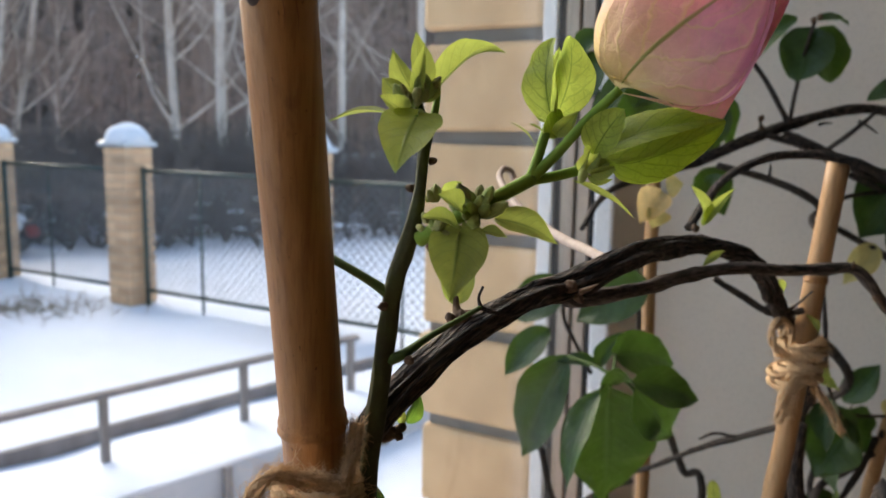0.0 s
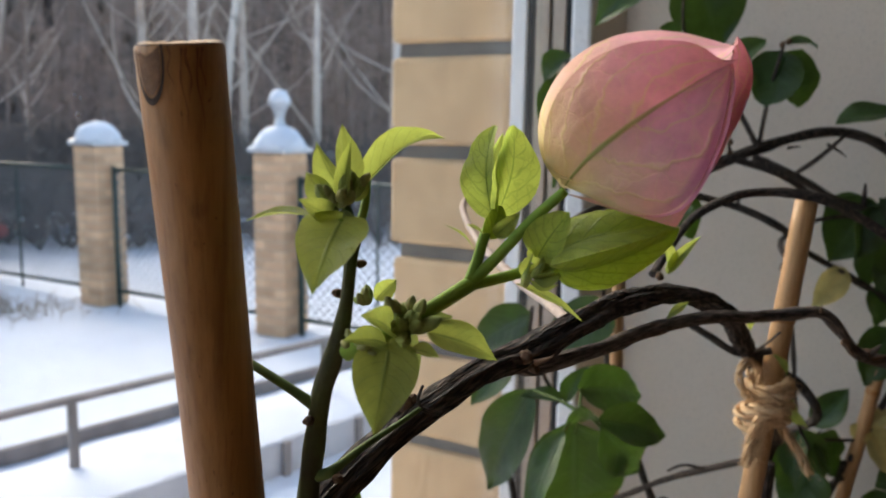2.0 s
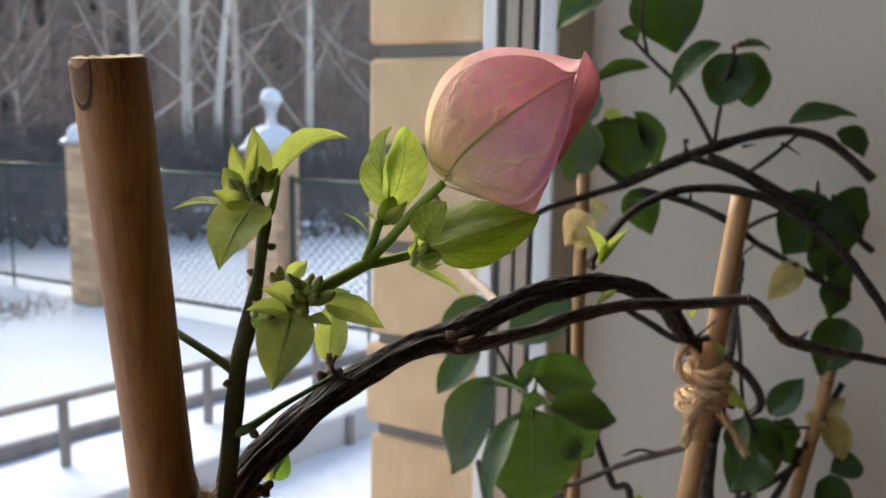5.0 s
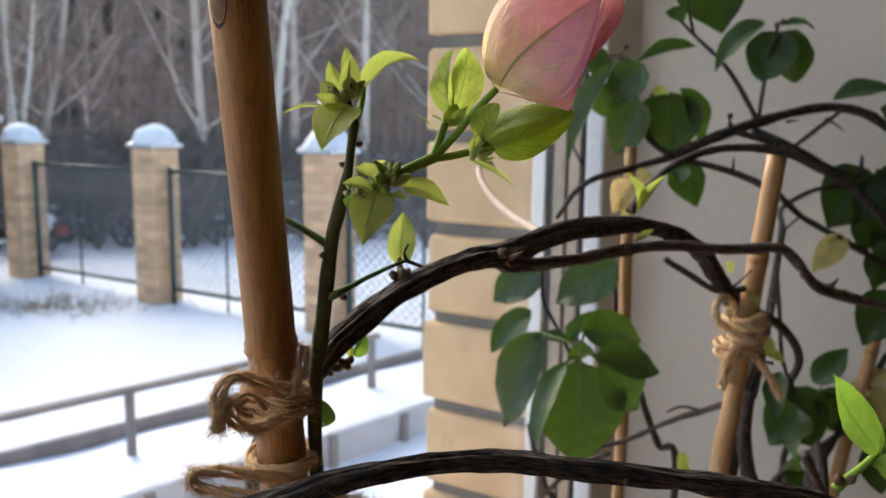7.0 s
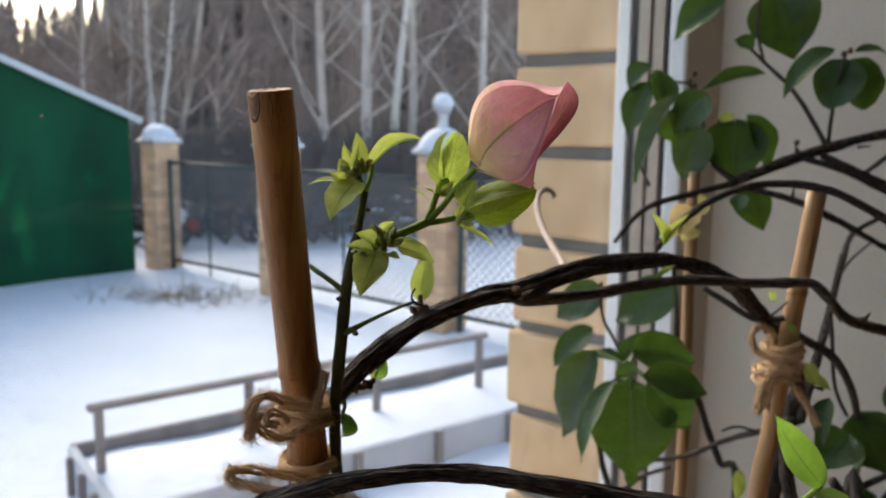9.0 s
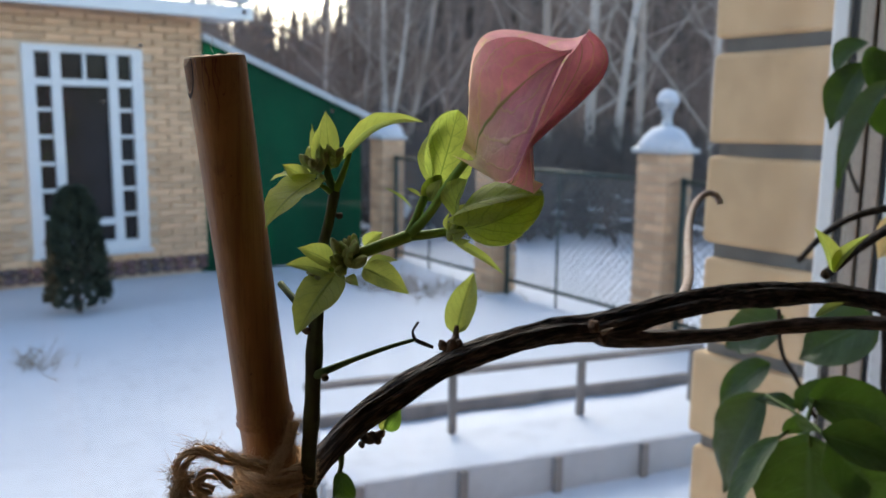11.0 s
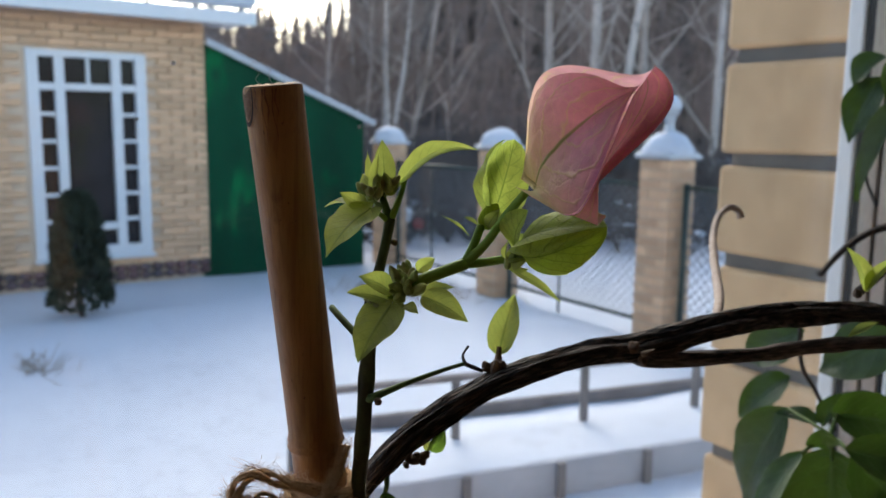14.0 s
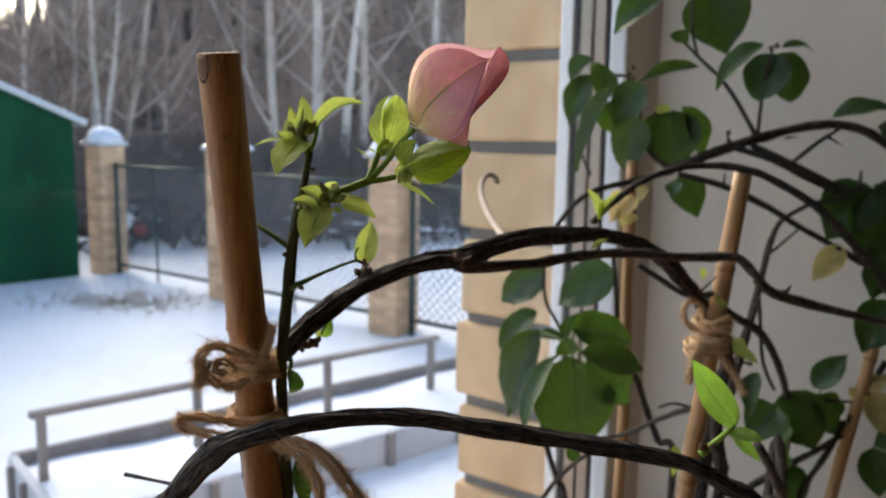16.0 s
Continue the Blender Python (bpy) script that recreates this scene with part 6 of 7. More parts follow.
# fresh leaf at the low branch's end
branch("leaf_stalk", vine, [(0.1359, 0.1960, 1.5818), (0.1412, 0.1950, 1.5879), (0.1448, 0.1940, 1.5927)], [0.0014, 0.0009, 0.0008], STEM_LIME, 10, 6)
nub(vine, (0.1363, 0.1950, 1.5849), 0.0017, (-0.4, -0.2, 1), BUD_SCALE, "knot")
nub(vine, (0.1392, 0.1950, 1.5851), 0.0016, (0.4, -0.4, 0.6), BUD_SCALE, "knot")
leaf(vine, (0.1448, 0.1940, 1.5927), (0.1297, 0.1890, 1.6141), 0.0098, (0.30, -0.92, 0.15), 0.40, -0.14, material=LEAF_FRESH, label="fresh bright green leaf", shape="ovate")
leaf(vine, (0.1434, 0.1940, 1.5894), (0.1530, 0.1900, 1.5894), 0.0058, (0, -0.5, 0.9), 0.3, 0.12, material=LEAF_FRESH, shape="ovate")
leaf(vine, (0.1448, 0.1930, 1.5889), (0.1519, 0.1900, 1.5830), 0.0040, (0.3, -0.8, 0.4), 0.3, 0.1, material=LEAF_FRESH, shape="ovate")

# ---- second vine, on canes against the reveal ----
cane = thing("bamboo_cane", (0.162, 0.395, 1.2), "pale thin bamboo cane with a twine knot", "plant stake", "thin canes")
branch("stick", cane, [(0.1933, 0.4050, 1.6609), (0.1850, 0.4050, 1.5866), (0.1789, 0.4050, 1.5278), (0.1734, 0.4050, 1.4728), (0.158, 0.405, 1.2)], [0.0047, 0.0049, 0.0048, 0.0050, 0.0052], BAMBOO_PALE, 20, 6, 0.03)
cane2 = thing("bamboo_cane", (0.150, 0.56, 1.2), "pale thin bamboo cane beside the window frame", "plant stake", "thin canes")
branch("stick", cane2, [(0.1521, 0.5600, 1.6600), (0.1524, 0.5600, 1.5696), (0.1546, 0.5600, 1.4369), (0.146, 0.56, 1.2)], [0.0040, 0.0041, 0.0042, 0.0043], BAMBOO_PALE, 14, 6, 0.03)
cane3 = thing("bamboo_cane", (0.300, 0.56, 1.2), "pale thin bamboo cane with a dry leaf caught on it", "plant stake", "thin canes")
branch("stick", cane3, [(0.3488, 0.6000, 1.5298), (0.3415, 0.6000, 1.4840), (0.3256, 0.6000, 1.3928), (0.284, 0.56, 1.2)], [0.0046, 0.0047, 0.0048, 0.0050], BAMBOO_PALE, 14, 6, 0.03)


def cane_node(parent, p, q, t, r):
    """Swollen ring of a bamboo joint, part of the way from p to q."""
    p, q = Vector(p), Vector(q)
    c, d = p.lerp(q, t), (q - p).normalized()
    branch("node", parent, [c - d * 0.0022, c - d * 0.0006, c, c + d * 0.0006, c + d * 0.0022], [r * 0.96, r * 1.10, r * 1.02, r * 1.12, r * 0.96], BAMBOO, 20, 3)


cane_node(cane, (0.1789, 0.4050, 1.5278), (0.1734, 0.4050, 1.4728), 0.80, 0.0050)
cane_node(cane, (0.1933, 0.4050, 1.6609), (0.1850, 0.4050, 1.5866), 0.72, 0.0048)
cane_node(cane2, (0.1524, 0.5600, 1.5696), (0.1546, 0.5600, 1.4369), 0.55, 0.0042)
cane_node(cane3, (0.3488, 0.6000, 1.5298), (0.3415, 0.6000, 1.4840), 0.45, 0.0046)

knot = thing("twine_tie", Vector((0.1800, 0.4000, 1.5684)), "knotted natural jute twine holding branches to the thin cane", "twine", "twine ties")
KC = Vector((0.1809, 0.4000, 1.5685))


def loop_pts(c, r, dz, n, ph, ez=0.6):
    return [c + Vector((math.cos(ph + k * 2 * math.pi / n) * r, math.sin(ph + k * 2 * math.pi / n) * r * 0.9, dz * (k / n - 0.5) + 0.001 * math.sin(k * 1.7))) for k in range(2 * n + 1)]


rope("wrap", knot, loop_pts(KC, 0.0095, 0.006, 8, 0.4), 0.0024, seed=31, fuzz=300, twists=200)
rope("wrap", knot, loop_pts(KC - Vector((0.002, 0, 0.006)), 0.0100, 0.005, 8, 1.4), 0.0025, seed=32, fuzz=300, twists=200)
rope("wrap", knot, loop_pts(KC + Vector((0.0, 0.001, 0.007)), 0.0088, 0.004, 8, 2.4), 0.0024, seed=33, fuzz=250, twists=200)
rope("loop", knot, [(0.1712, 0.3920, 1.5748), (0.1645, 0.3900, 1.5802), (0.1639, 0.3920, 1.5869), (0.1689, 0.3960, 1.5904), (0.1753, 0.4000, 1.5857), (0.1757, 0.3960, 1.5771)], 0.0019, seed=34, fuzz=200, twists=200)
rope("tail", knot, [(0.1736, 0.3900, 1.5669), (0.1693, 0.3880, 1.5585), (0.1680, 0.3880, 1.5458)], 0.0022, seed=35, fuzz=300, twists=200)
rope("tail", knot, [(0.1752, 0.3900, 1.5660), (0.1727, 0.3880, 1.5571), (0.1720, 0.3880, 1.5485)], 0.0020, seed=36, fuzz=250, twists=200)
rope("tail", knot, [(0.1857, 0.3960, 1.5602), (0.1934, 0.3940, 1.5500), (0.1995, 0.3940, 1.5392)], 0.0020, seed=37, fuzz=250, twists=200)

back = thing("climbing_vine", (0.20, 0.50, 1.2), "climbing vine with dark branches and broad green leaves", "vine")


def wood(*pts, r=0.0022, r1=None, mt=None, seed=0, seg=10):
    n = len(pts)
    return branch("branch", back, list(pts), [r + ((r1 or r) - r) * k / (n - 1) for k in range(n)], mt or BARK, seg, 7, 0.2, 0.25, seed)


wood((0.1105, 0.3450, 1.6373), (0.1208, 0.3600, 1.6456), (0.1365, 0.3800, 1.6549), (0.1535, 0.3900, 1.6613), (0.1697, 0.4000, 1.6633), (0.1873, 0.4000, 1.6628), (0.2051, 0.4000, 1.6575), (0.2261, 0.4000, 1.6460), (0.2415, 0.4000, 1.6329), (0.2644, 0.4100, 1.6109), (0.2852, 0.4200, 1.5877), r=0.0016, r1=0.0022, seed=11)
wood((0.1806, 0.5600, 1.6545), (0.2099, 0.5700, 1.6663), (0.2450, 0.5850, 1.6775), (0.2812, 0.6000, 1.6865), (0.3072, 0.6050, 1.6891), (0.3262, 0.6000, 1.6848), (0.3423, 0.6000, 1.6754), (0.3649, 0.6000, 1.6569), r=0.0036, r1=0.0030, seed=12)
wood((0.0970, 0.5000, 1.6172), (0.1105, 0.5200, 1.6320), (0.1271, 0.5400, 1.6400), (0.1562, 0.5550, 1.6468), (0.1807, 0.5600, 1.6536), r=0.0014, r1=0.0024, seed=13)
wood((0.2400, 0.5800, 1.6725), (0.2662, 0.5700, 1.6600), (0.3051, 0.6000, 1.6448), (0.3283, 0.6000, 1.6368), (0.3435, 0.6000, 1.6264), (0.3698, 0.6000, 1.6056), r=0.0024, r1=0.0024, seed=14)
wood((0.2257, 0.5700, 1.6707), (0.2542, 0.5700, 1.6618), (0.2926, 0.6000, 1.6458), (0.3183, 0.6000, 1.6344), r=0.0022, r1=0.0020, seed=15)
wood((0.1781, 0.5200, 1.6531), (0.2085, 0.5200, 1.6454), (0.2352, 0.5200, 1.6338), (0.2871, 0.6000, 1.6096), (0.3219, 0.6000, 1.5910), (0.3567, 0.6000, 1.5702), r=0.0020, r1=0.0024, seed=16)
wood((0.2750, 0.6000, 1.6591), (0.2841, 0.5800, 1.6733), (0.3097, 0.6000, 1.6874), r=0.0018, r1=0.0011, seed=17)
wood((0.3262, 0.6000, 1.6367), (0.3265, 0.6000, 1.6475), (0.3263, 0.6000, 1.6551), r=0.0020, r1=0.0009, seed=18)
wood((0.3224, 0.6000, 1.6336), (0.2939, 0.6000, 1.6294), (0.2720, 0.6000, 1.6157), (0.2424, 0.5200, 1.6098), (0.2330, 0.5000, 1.5914), (0.2239, 0.4800, 1.5724), (0.2128, 0.4600, 1.5474), (0.2048, 0.4500, 1.5211), r=0.0013, r1=0.0029, seed=19)
wood((0.2870, 0.6000, 1.6117), (0.2733, 0.6000, 1.5981), (0.2357, 0.5000, 1.6028), r=0.0008, r1=0.0011, mt=BARK_GREY, seed=20)
wood((0.1813, 0.4200, 1.5866), (0.2024, 0.4400, 1.5731), (0.2204, 0.4500, 1.5611), (0.2345, 0.4600, 1.5413), (0.2854, 0.6000, 1.4762), (0.2891, 0.6000, 1.4437), (0.2869, 0.6000, 1.4150), (0.2398, 0.4600, 1.4451), r=0.0024, r1=0.0022, seed=21)
wood((0.2219, 0.4700, 1.5888), (0.2251, 0.4700, 1.5673), (0.2289, 0.4700, 1.5381), (0.2371, 0.4700, 1.5200), r=0.0012, r1=0.0010, seed=22)
wood((0.1925, 0.4200, 1.5336), (0.1918, 0.4200, 1.5097), (0.1956, 0.4200, 1.4857), (0.1949, 0.4200, 1.4610), (0.175, 0.43, 1.2), r=0.0034, r1=0.0036, seed=23)
wood((0.1235, 0.5500, 1.4480), (0.1516, 0.5400, 1.4580), (0.1763, 0.5200, 1.4798), (0.1933, 0.5000, 1.4952), (0.2096, 0.4700, 1.5148), r=0.0016, r1=0.0020, seed=24)
wood((0.1933, 0.5000, 1.4952), (0.1800, 0.5000, 1.4976), (0.1707, 0.5000, 1.4939), r=0.0010, r1=0.0007, seed=25)
wood((0.0963, 0.6000, 1.3763), (0.1071, 0.5900, 1.3975), (0.1254, 0.5700, 1.4263), (0.1448, 0.5500, 1.4448), r=0.0018, r1=0.0015, seed=26)
wood((0.1554, 0.5600, 1.5088), (0.1646, 0.5600, 1.4916), (0.1721, 0.5600, 1.4697), (0.1817, 0.5600, 1.4477), (0.1919, 0.5500, 1.4255), (0.18, 0.55, 1.2), r=0.0022, r1=0.0026, seed=27)
wood((0.0893, 0.5000, 1.5899), (0.0915, 0.5200, 1.5624), (0.1004, 0.5300, 1.5441), (0.1113, 0.5300, 1.5236), r=0.0010, r1=0.0012, seed=28)
wood((0.0933, 0.6200, 1.4390), (0.1001, 0.6200, 1.4092), (0.1082, 0.6200, 1.3843), (0.1163, 0.6200, 1.3592), (0.12, 0.62, 1.2), r=0.0022, r1=0.0026, seed=29)
wood((0.1401, 0.5500, 1.5921), (0.1435, 0.5500, 1.5627), (0.1455, 0.5500, 1.5371), (0.1501, 0.5500, 1.5114), r=0.0014, r1=0.0018, seed=30)
wood((0.1399, 0.4000, 1.6080), (0.1524, 0.4000, 1.6006), (0.1665, 0.4000, 1.5926), (0.1805, 0.4000, 1.5938), r=0.0014, r1=0.0016, seed=31)
wood((0.1665, 0.4000, 1.5926), (0.1728, 0.3950, 1.5960), (0.1795, 0.3900, 1.6049), r=0.0010, r1=0.0004, mt=BARK_GREY, seed=32)
wood((0.3298, 0.6000, 1.4462), (0.3096, 0.6000, 1.4308), (0.2930, 0.6000, 1.4202), (0.2333, 0.4900, 1.4463), r=0.0022, r1=0.0026, seed=33)
wood((0.3310, 0.6000, 1.4579), (0.3203, 0.6000, 1.4315), (0.3071, 0.6000, 1.4068), (0.2959, 0.6000, 1.3820), r=0.0022, r1=0.0024, seed=34)
wood((0.1984, 0.3600, 1.5247), (0.2092, 0.3700, 1.5079), (0.2192, 0.3800, 1.4878), (0.215, 0.39, 1.5), (0.215, 0.41, 1.2), r=0.0022, r1=0.0028, mt=BARK_GREY, seed=35)
wood((0.3575, 0.6000, 1.5076), (0.3440, 0.6000, 1.4795), (0.3331, 0.6000, 1.4580), r=0.0022, r1=0.0022, seed=36)
wood((0.2867, 0.6000, 1.4763), (0.3105, 0.6000, 1.4739), (0.3360, 0.6000, 1.4735), r=0.0013, r1=0.0011, seed=37)
# twigs to the upper leaves
wood((0.2449, 0.5850, 1.6779), (0.2312, 0.5850, 1.7006), (0.2188, 0.5900, 1.7193), (0.2010, 0.6000, 1.7387), (0.1878, 0.6000, 1.7512), r=0.0018, r1=0.0010, seed=38)
wood((0.2010, 0.6000, 1.7387), (0.1956, 0.6000, 1.7595), (0.1954, 0.6000, 1.7843), r=0.0010, r1=0.0010, seed=39)
wood((0.2449, 0.5850, 1.6779), (0.2431, 0.5750, 1.6964), (0.2419, 0.5650, 1.7161), (0.2436, 0.5550, 1.7407), r=0.0014, r1=0.0010, seed=40)
wood((0.1807, 0.5600, 1.6536), (0.1652, 0.5700, 1.6662), (0.1592, 0.5800, 1.6869), (0.1572, 0.5900, 1.7082), (0.1491, 0.6000, 1.7235), r=0.0020, r1=0.0012, seed=41)
wood((0.1491, 0.6000, 1.7235), (0.1326, 0.6100, 1.7262), (0.1215, 0.6100, 1.7304), r=0.0010, r1=0.0007, seed=42)
wood((0.1245, 0.6000, 1.6470), (0.1188, 0.6100, 1.6599), (0.1149, 0.6100, 1.6776), r=0.0012, r1=0.0008, seed=43)
for p in ((0.2419, 0.5530, 1.7405), (0.2456, 0.5530, 1.7424), (0.1497, 0.5980, 1.7246), (0.1533, 0.5980, 1.7213), (0.1691, 0.5800, 1.6954), (0.1653, 0.5800, 1.6891), (0.2213, 0.5700, 1.6755), (0.2209, 0.5700, 1.6817), (0.1530, 0.6000, 1.7299)):
    nub(back, p, 0.0022, (0.2, -0.4, 1), BUD_SCALE, "knot")
for a, b in (((0.2215, 0.5700, 1.6735), (0.2189, 0.5700, 1.6829)), ((0.2085, 0.5200, 1.6454), (0.2090, 0.5200, 1.6546)), ((0.2666, 0.5900, 1.6783), (0.2755, 0.5900, 1.6793)), ((0.2980, 0.6000, 1.6809), (0.3118, 0.6000, 1.6727)), ((0.3183, 0.6000, 1.6344), (0.3347, 0.6000, 1.6339)), ((0.1664, 0.4000, 1.5932), (0.1632, 0.4000, 1.5963)), ((0.2195, 0.4600, 1.5387), (0.2092, 0.4600, 1.5400)), ((0.2109, 0.3750, 1.6000), (0.2118, 0.3700, 1.6053)), ((0.3062, 0.6000, 1.4737), (0.3119, 0.6000, 1.4823))):
    branch("thorn", back, [a, Vector(a).lerp(Vector(b), 0.5) + Vector((0, -0.0006, 0.0004)), b], [0.0013, 0.0008, 0.0003], BARK, 6, 3)


def lf(base, tip, width, face=(-0.25, -0.95, 0.15), fold=0.22, bend=0.10, mt=None, shape="heart", label=""):
    return leaf(back, base, tip, width, face, fold, bend, 0.0, mt or LEAF_DARK, shape, label=label)


# leaves above and beside the window frame
lf((0.1220, 0.5917, 1.7356), (0.1057, 0.5975, 1.7161), 0.0196, (-0.3, -0.6, 0.7), 0.60, 0.15, shape="ovate", label="pale folded leaf")
lf((0.1202, 0.5881, 1.7230), (0.1061, 0.5932, 1.6845), 0.0239, (-0.4, -0.85, 0.3), 0.40, 0.10, shape="ovate")
lf((0.1265, 0.5841, 1.7308), (0.1277, 0.5668, 1.6986), 0.0224, (0.4, -0.85, 0.3), 0.40, 0.10, shape="ovate")
lf((0.1332, 0.5473, 1.7107), (0.1135, 0.5882, 1.6498), 0.0198, (-0.75, -0.6, 0.2), 0.70, 0.06, shape="ovate", label="narrow hanging green leaf with a pale edge")
lf((0.1549, 0.5525, 1.7120), (0.1365, 0.5615, 1.6862), 0.0283, (0.0, -0.8, 0.6), 0.25, 0.12)
lf((0.1329, 0.5896, 1.7031), (0.1448, 0.5945, 1.6787), 0.0229, (-0.2, -0.9, 0.2), 0.30, 0.08, shape="ovate")
lf((0.1526, 0.5540, 1.6896), (0.1465, 0.5795, 1.6535), 0.0298, (-0.2, -0.95, 0.2), 0.25, 0.08)
lf((0.1797, 0.5761, 1.6930), (0.1797, 0.5675, 1.6505), 0.0460, (-0.1, -0.97, 0.1), 0.20, 0.08, label="broad dark green leaf")
lf((0.1887, 0.5797, 1.6999), (0.2044, 0.5775, 1.6604), 0.0261, (0.6, -0.75, 0.1), 0.40, 0.08, shape="ovate")
lf((0.2011, 0.5954, 1.7300), (0.1542, 0.5690, 1.7167), 0.0160, (0, -0.55, 0.85), 0.50, 0.10, shape="ovate")
lf((0.2424, 0.5795, 1.7451), (0.2134, 0.5863, 1.7120), 0.0209, (-0.5, -0.6, 0.6), 0.50, 0.18, shape="ovate")
lf((0.2479, 0.5688, 1.7377), (0.2382, 0.5592, 1.7042), 0.0328, (-0.35, -0.92, 0.1), 0.15, 0.06, shape="round")
lf((0.2515, 0.5675, 1.7376), (0.2639, 0.5702, 1.7042), 0.0333, (0.3, -0.92, 0.1), 0.15, 0.06, shape="round")
lf((0.2568, 0.5800, 1.7434), (0.2817, 0.5912, 1.7418), 0.0118, (0.1, -0.6, 0.9), 0.40, 0.20, shape="ovate")
lf((0.2110, 0.6160, 1.7865), (0.2245, 0.6114, 1.7415), 0.0530, (-0.2, -0.95, 0.25), 0.20, 0.08, label="broad dark green leaf")
lf((0.1690, 0.5866, 1.7808), (0.1371, 0.5959, 1.7535), 0.0266, (0.2, -0.65, 0.7), 0.50, 0.16, shape="ovate")
lf((0.1919, 0.5919, 1.7489), (0.1785, 0.5941, 1.7538), 0.0140, (-0.2, -0.8, 0.5), 0.40, 0.10, shape="ovate")
lf((0.1912, 0.5836, 1.6459), (0.2048, 0.5801, 1.6180), 0.0287, (0.15, -0.95, 0.1), 0.20, 0.06)
lf((0.1696, 0.5850, 1.6997), (0.1795, 0.5800, 1.6935), 0.014, (0, -0.6, 0.8), mt=LEAF_LIME, shape="ovate")
lf((0.1765, 0.5200, 1.6484), (0.1752, 0.5150, 1.6372), 0.012, (-0.4, -0.9, 0.1), 0.25, shape="ovate")
# hanging group in front of the window frame, its leaves on short stalks from one node
lf((0.1100, 0.4687, 1.5292), (0.1156, 0.4934, 1.4593), 0.0550, (-0.1, -0.97, 0.15), 0.18, 0.06, label="large dark heart-shaped leaf")
lf((0.0961, 0.4286, 1.5448), (0.0796, 0.4132, 1.5007), 0.0175, (-0.75, -0.50, 0.45), 0.40, 0.12, shape="ovate", label="leaf with a pale bluish sheen")
lf((0.0873, 0.4743, 1.5502), (0.0677, 0.5061, 1.4789), 0.0325, (-0.55, -0.8, 0.2), 0.35, 0.10, shape="ovate", label="long hanging dark leaf")
lf((0.0852, 0.5350, 1.5502), (0.0587, 0.5382, 1.5187), 0.0213, (-0.35, -0.75, 0.5), 0.35, 0.12, shape="ovate")
lf((0.0886, 0.5186, 1.5800), (0.0602, 0.5387, 1.5553), 0.0274, (-0.2, -0.85, 0.4), 0.30, 0.12)
lf((0.1336, 0.5106, 1.5853), (0.1006, 0.5272, 1.5572), 0.0324, (-0.1, -0.88, 0.45), 0.25, 0.12)
lf((0.1102, 0.4581, 1.5566), (0.1498, 0.4902, 1.5420), 0.0269, (0.2, -0.8, 0.55), 0.35, 0.14)
lf((0.1146, 0.4357, 1.5480), (0.1526, 0.4501, 1.5343), 0.0214, (0.1, -0.8, 0.6), 0.40, 0.10, shape="ovate")
lf((0.1191, 0.4446, 1.5400), (0.1485, 0.4824, 1.5020), 0.0310, (0.3, -0.92, 0.1), 0.25, 0.08)
lf((0.1042, 0.4702, 1.5458), (0.1152, 0.4667, 1.5666), 0.0102, (-0.5, -0.7, 0.4), 0.80, 0.10, shape="ovate")
lf((0.1032, 0.4702, 1.5468), (0.0815, 0.4773, 1.5462), 0.0095, (-0.1, -0.6, 0.8), 0.50, 0.14, shape="ovate")
lf((0.1031, 0.4288, 1.5581), (0.1064, 0.4455, 1.5439), 0.0145, (-0.1, -0.9, 0.3), 0.40, 0.10, shape="ovate")
lf((0.1125, 0.5000, 1.4626), (0.1161, 0.5000, 1.4504), 0.010, (0.2, -0.9, 0.1), 0.3, shape="ovate")
NODE_HANG = Vector((0.1076, 0.4507, 1.5472))
for foot in ((0.1100, 0.4687, 1.5292), (0.0961, 0.4286, 1.5448), (0.0873, 0.4743, 1.5502), (0.1102, 0.4581, 1.5566), (0.1146, 0.4357, 1.5480), (0.1191, 0.4446, 1.5400)):
    far = Vector(foot)
    branch("leaf_stalk", back, [NODE_HANG, NODE_HANG.lerp(far, 0.5) + Vector((0, -0.001, 0.0015)), far], [0.0011, 0.0008, 0.0009], STEM_GREEN, 8, 5)
# right-hand leaves
lf((0.3300, 0.6000, 1.6411), (0.3053, 0.6000, 1.6014), 0.0477, (-0.3, -0.9, 0.2), label="broad dark green leaf")
lf((0.3364, 0.6000, 1.6370), (0.3309, 0.6000, 1.5825), 0.0491, (0.2, -0.95, 0.2))
lf((0.3419, 0.6000, 1.6436), (0.3609, 0.6000, 1.6140), 0.0425, (0.5, -0.8, 0.2))
lf((0.3433, 0.6000, 1.5829), (0.3435, 0.6000, 1.5564), 0.0272, (0.2, -0.9, 0.3))
lf((0.3534, 0.6000, 1.5524), (0.3389, 0.6000, 1.5135), 0.0360, (-0.3, -0.9, 0.1))
lf((0.3376, 0.6000, 1.6002), (0.3559, 0.6000, 1.5790), 0.0322, (0.4, -0.8, 0.3))
lf((0.3054, 0.6000, 1.4843), (0.3286, 0.6000, 1.5116), 0.0215, (-0.3, -0.8, 0.4), 0.3, 0.12, shape="ovate")
lf((0.2867, 0.6000, 1.4763), (0.3094, 0.6000, 1.4331), 0.0450, (-0.1, -0.95, 0.2))
lf((0.3104, 0.6000, 1.4753), (0.3234, 0.6000, 1.4458), 0.0364, (0.5, -0.8, 0.2))
lf((0.2388, 0.4700, 1.5070), (0.2212, 0.4600, 1.4891), 0.030, (-0.5, -0.8, 0.3))
lf((0.2205, 0.4500, 1.5363), (0.2164, 0.4400, 1.5108), 0.014, (-0.7, -0.6, 0.2), 0.5, shape="ovate")
lf((0.2826, 0.6000, 1.4432), (0.2308, 0.4600, 1.4747), 0.0275, (-0.1, -0.9, 0.2))
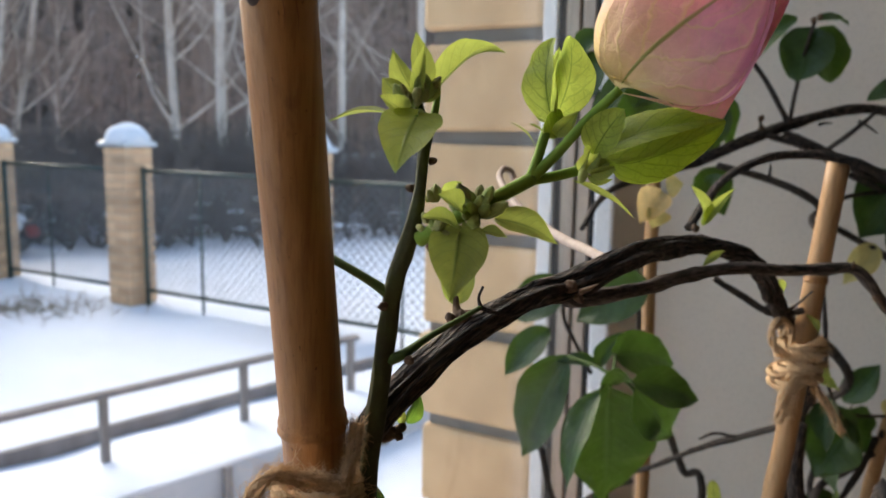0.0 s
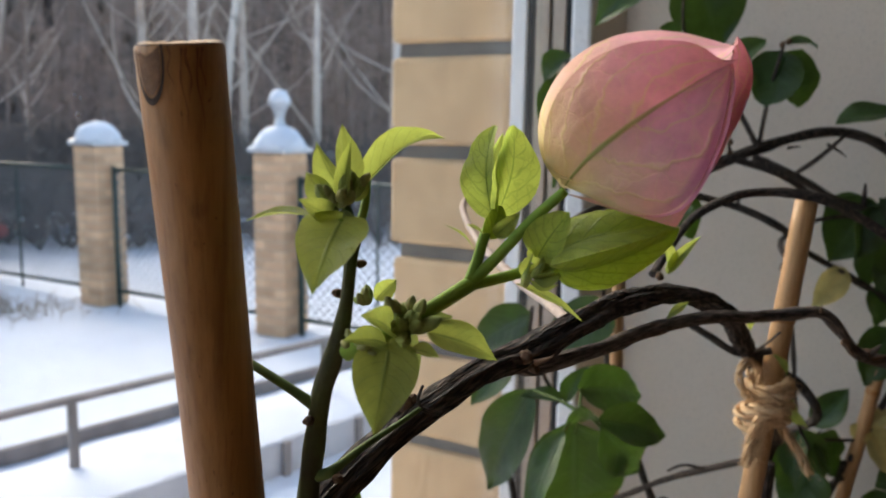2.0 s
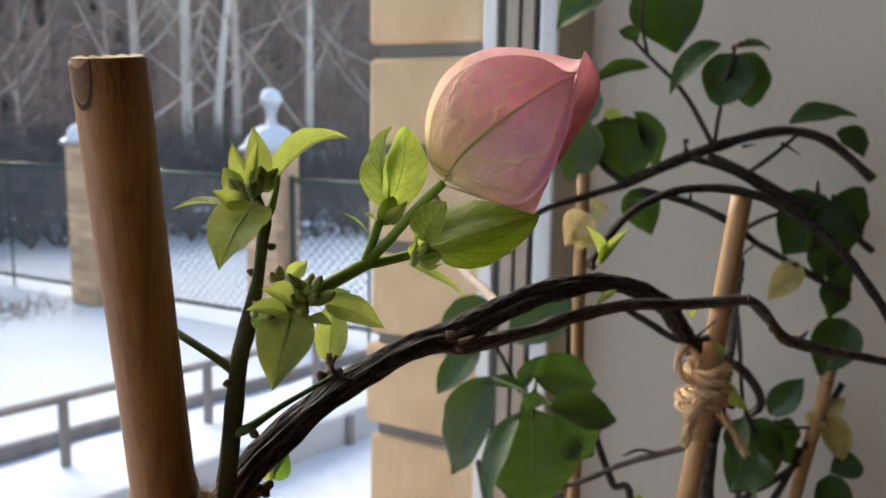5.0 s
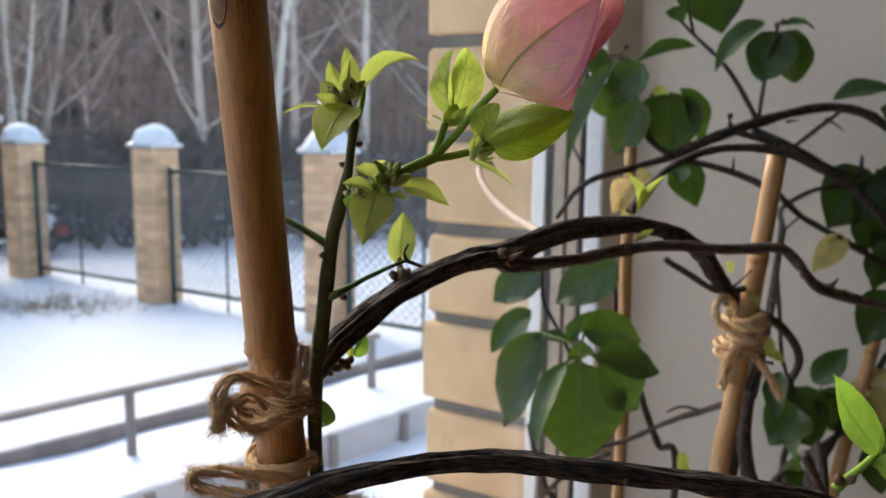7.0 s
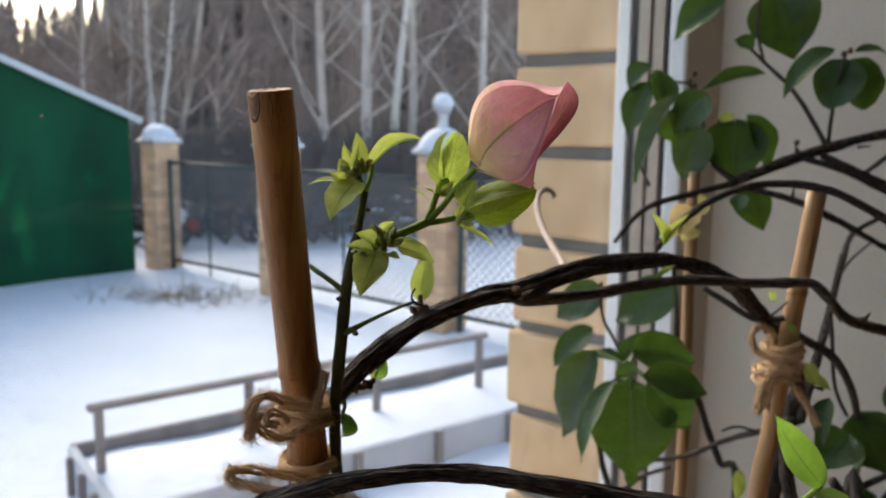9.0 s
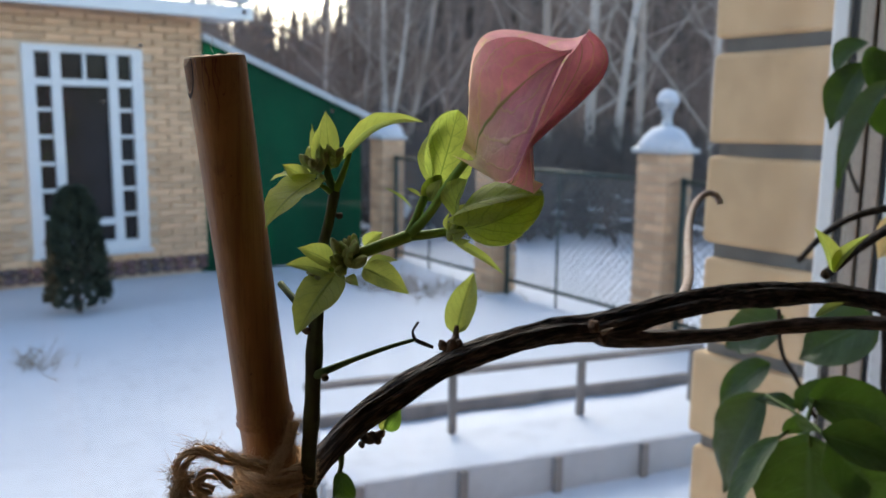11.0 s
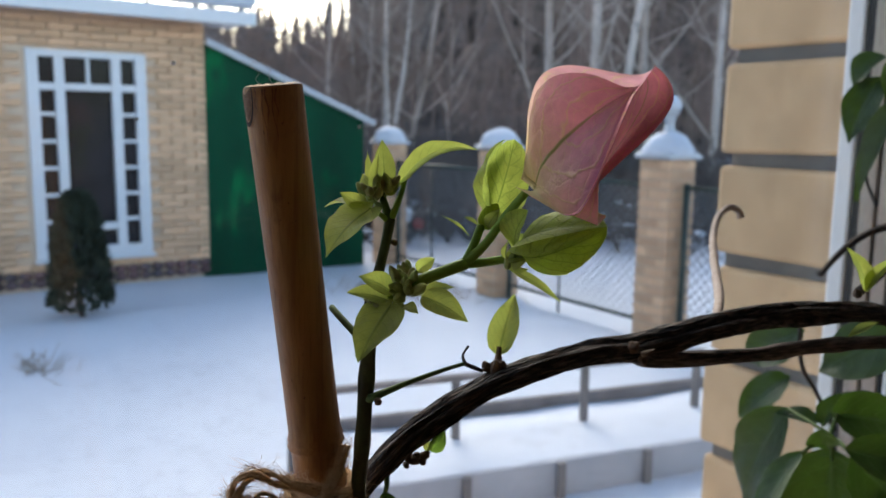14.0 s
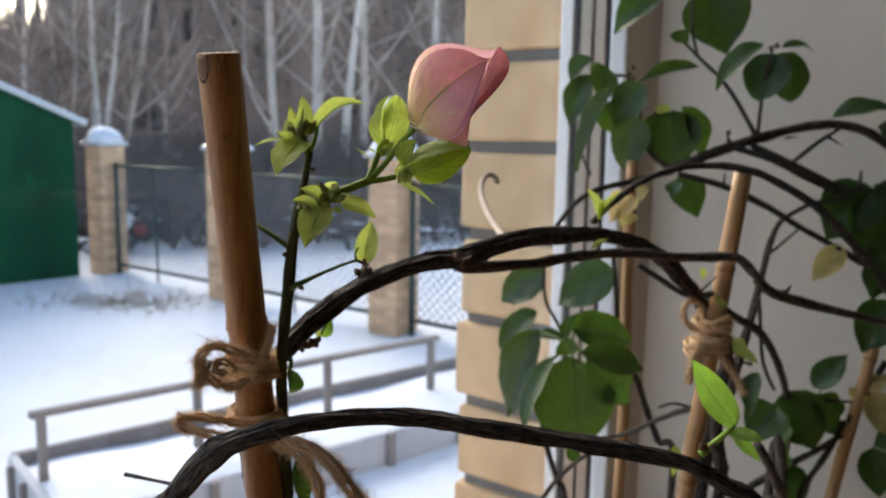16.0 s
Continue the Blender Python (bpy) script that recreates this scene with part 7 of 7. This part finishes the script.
lf((0.2871, 0.6000, 1.4126), (0.3046, 0.6000, 1.3826), 0.0322, (0.2, -0.8, 0.5))
lf((0.3544, 0.6000, 1.4337), (0.3632, 0.6000, 1.3964), 0.0276, (-0.3, -0.9, 0.1))
lf((0.3764, 0.6000, 1.4467), (0.3540, 0.6000, 1.4383), 0.0230, (0, -0.6, 0.8), shape="ovate")
lf((0.2054, 0.4400, 1.5525), (0.2153, 0.4300, 1.5471), 0.008, (0, -0.6, 0.8), mt=LEAF_LIME, shape="ovate")
lf((0.1977, 0.4300, 1.5616), (0.2048, 0.4200, 1.5528), 0.012, (0.1, -0.8, 0.5), mt=LEAF_LIME, shape="ovate")
lf((0.1824, 0.4000, 1.5923), (0.1837, 0.3900, 1.5860), 0.006, (0.3, -0.8, 0.3), mt=LEAF_LIME, shape="ovate")
lf((0.1771, 0.4200, 1.6044), (0.1796, 0.4200, 1.5980), 0.005, (0.3, -0.8, 0.3), mt=LEAF_LIME, shape="ovate")
lf((0.1872, 0.5200, 1.4594), (0.1848, 0.5100, 1.4403), 0.010, (0.3, -0.8, 0.3), mt=LEAF_LIME, shape="ovate")
lf((0.3030, 0.6000, 1.6945), (0.3448, 0.5900, 1.7003), 0.022, (0, -0.55, 0.85), 0.4, 0.15, shape="ovate")
lf((0.3410, 0.6000, 1.6900), (0.3514, 0.5900, 1.6715), 0.026, (0.2, -0.8, 0.4), 0.3)
# fading leaves and an old golden bract
lf((0.3173, 0.6000, 1.5969), (0.2970, 0.6000, 1.5688), 0.0200, (-0.3, -0.9, 0.1), 0.4, 0.1, LEAF_PALE, "ovate", "pale yellow fading leaf")
lf((0.3436, 0.6000, 1.4841), (0.3628, 0.6000, 1.4482), 0.0240, (0.2, -0.9, 0.1), 0.5, 0.1, LEAF_PALE, "ovate", "limp yellowed leaf")
lf((0.3415, 0.6000, 1.4840), (0.3614, 0.6000, 1.4965), 0.0131, (0.1, -0.8, 0.5), 0.5, 0.2, LEAF_PALE, "lance")
lf((0.3415, 0.6000, 1.4840), (0.3352, 0.6000, 1.4735), 0.0153, (-0.3, -0.8, 0.2), 0.5, 0.1, LEAF_PALE, "ovate")
lf((0.1491, 0.5300, 1.6373), (0.1343, 0.5200, 1.6181), 0.020, (-0.3, -0.9, 0.2), 0.5, 0.15, LEAF_GOLD, "ovate", "golden dried bract")
lf((0.1517, 0.5300, 1.6394), (0.1606, 0.5250, 1.6419), 0.014, (0.3, -0.9, 0.2), 0.5, 0.15, LEAF_PALE, "ovate")
lf((0.1440, 0.5250, 1.6269), (0.1421, 0.5200, 1.6156), 0.016, (0.3, -0.9, 0.2), 0.5, 0.15, LEAF_PALE, "ovate")
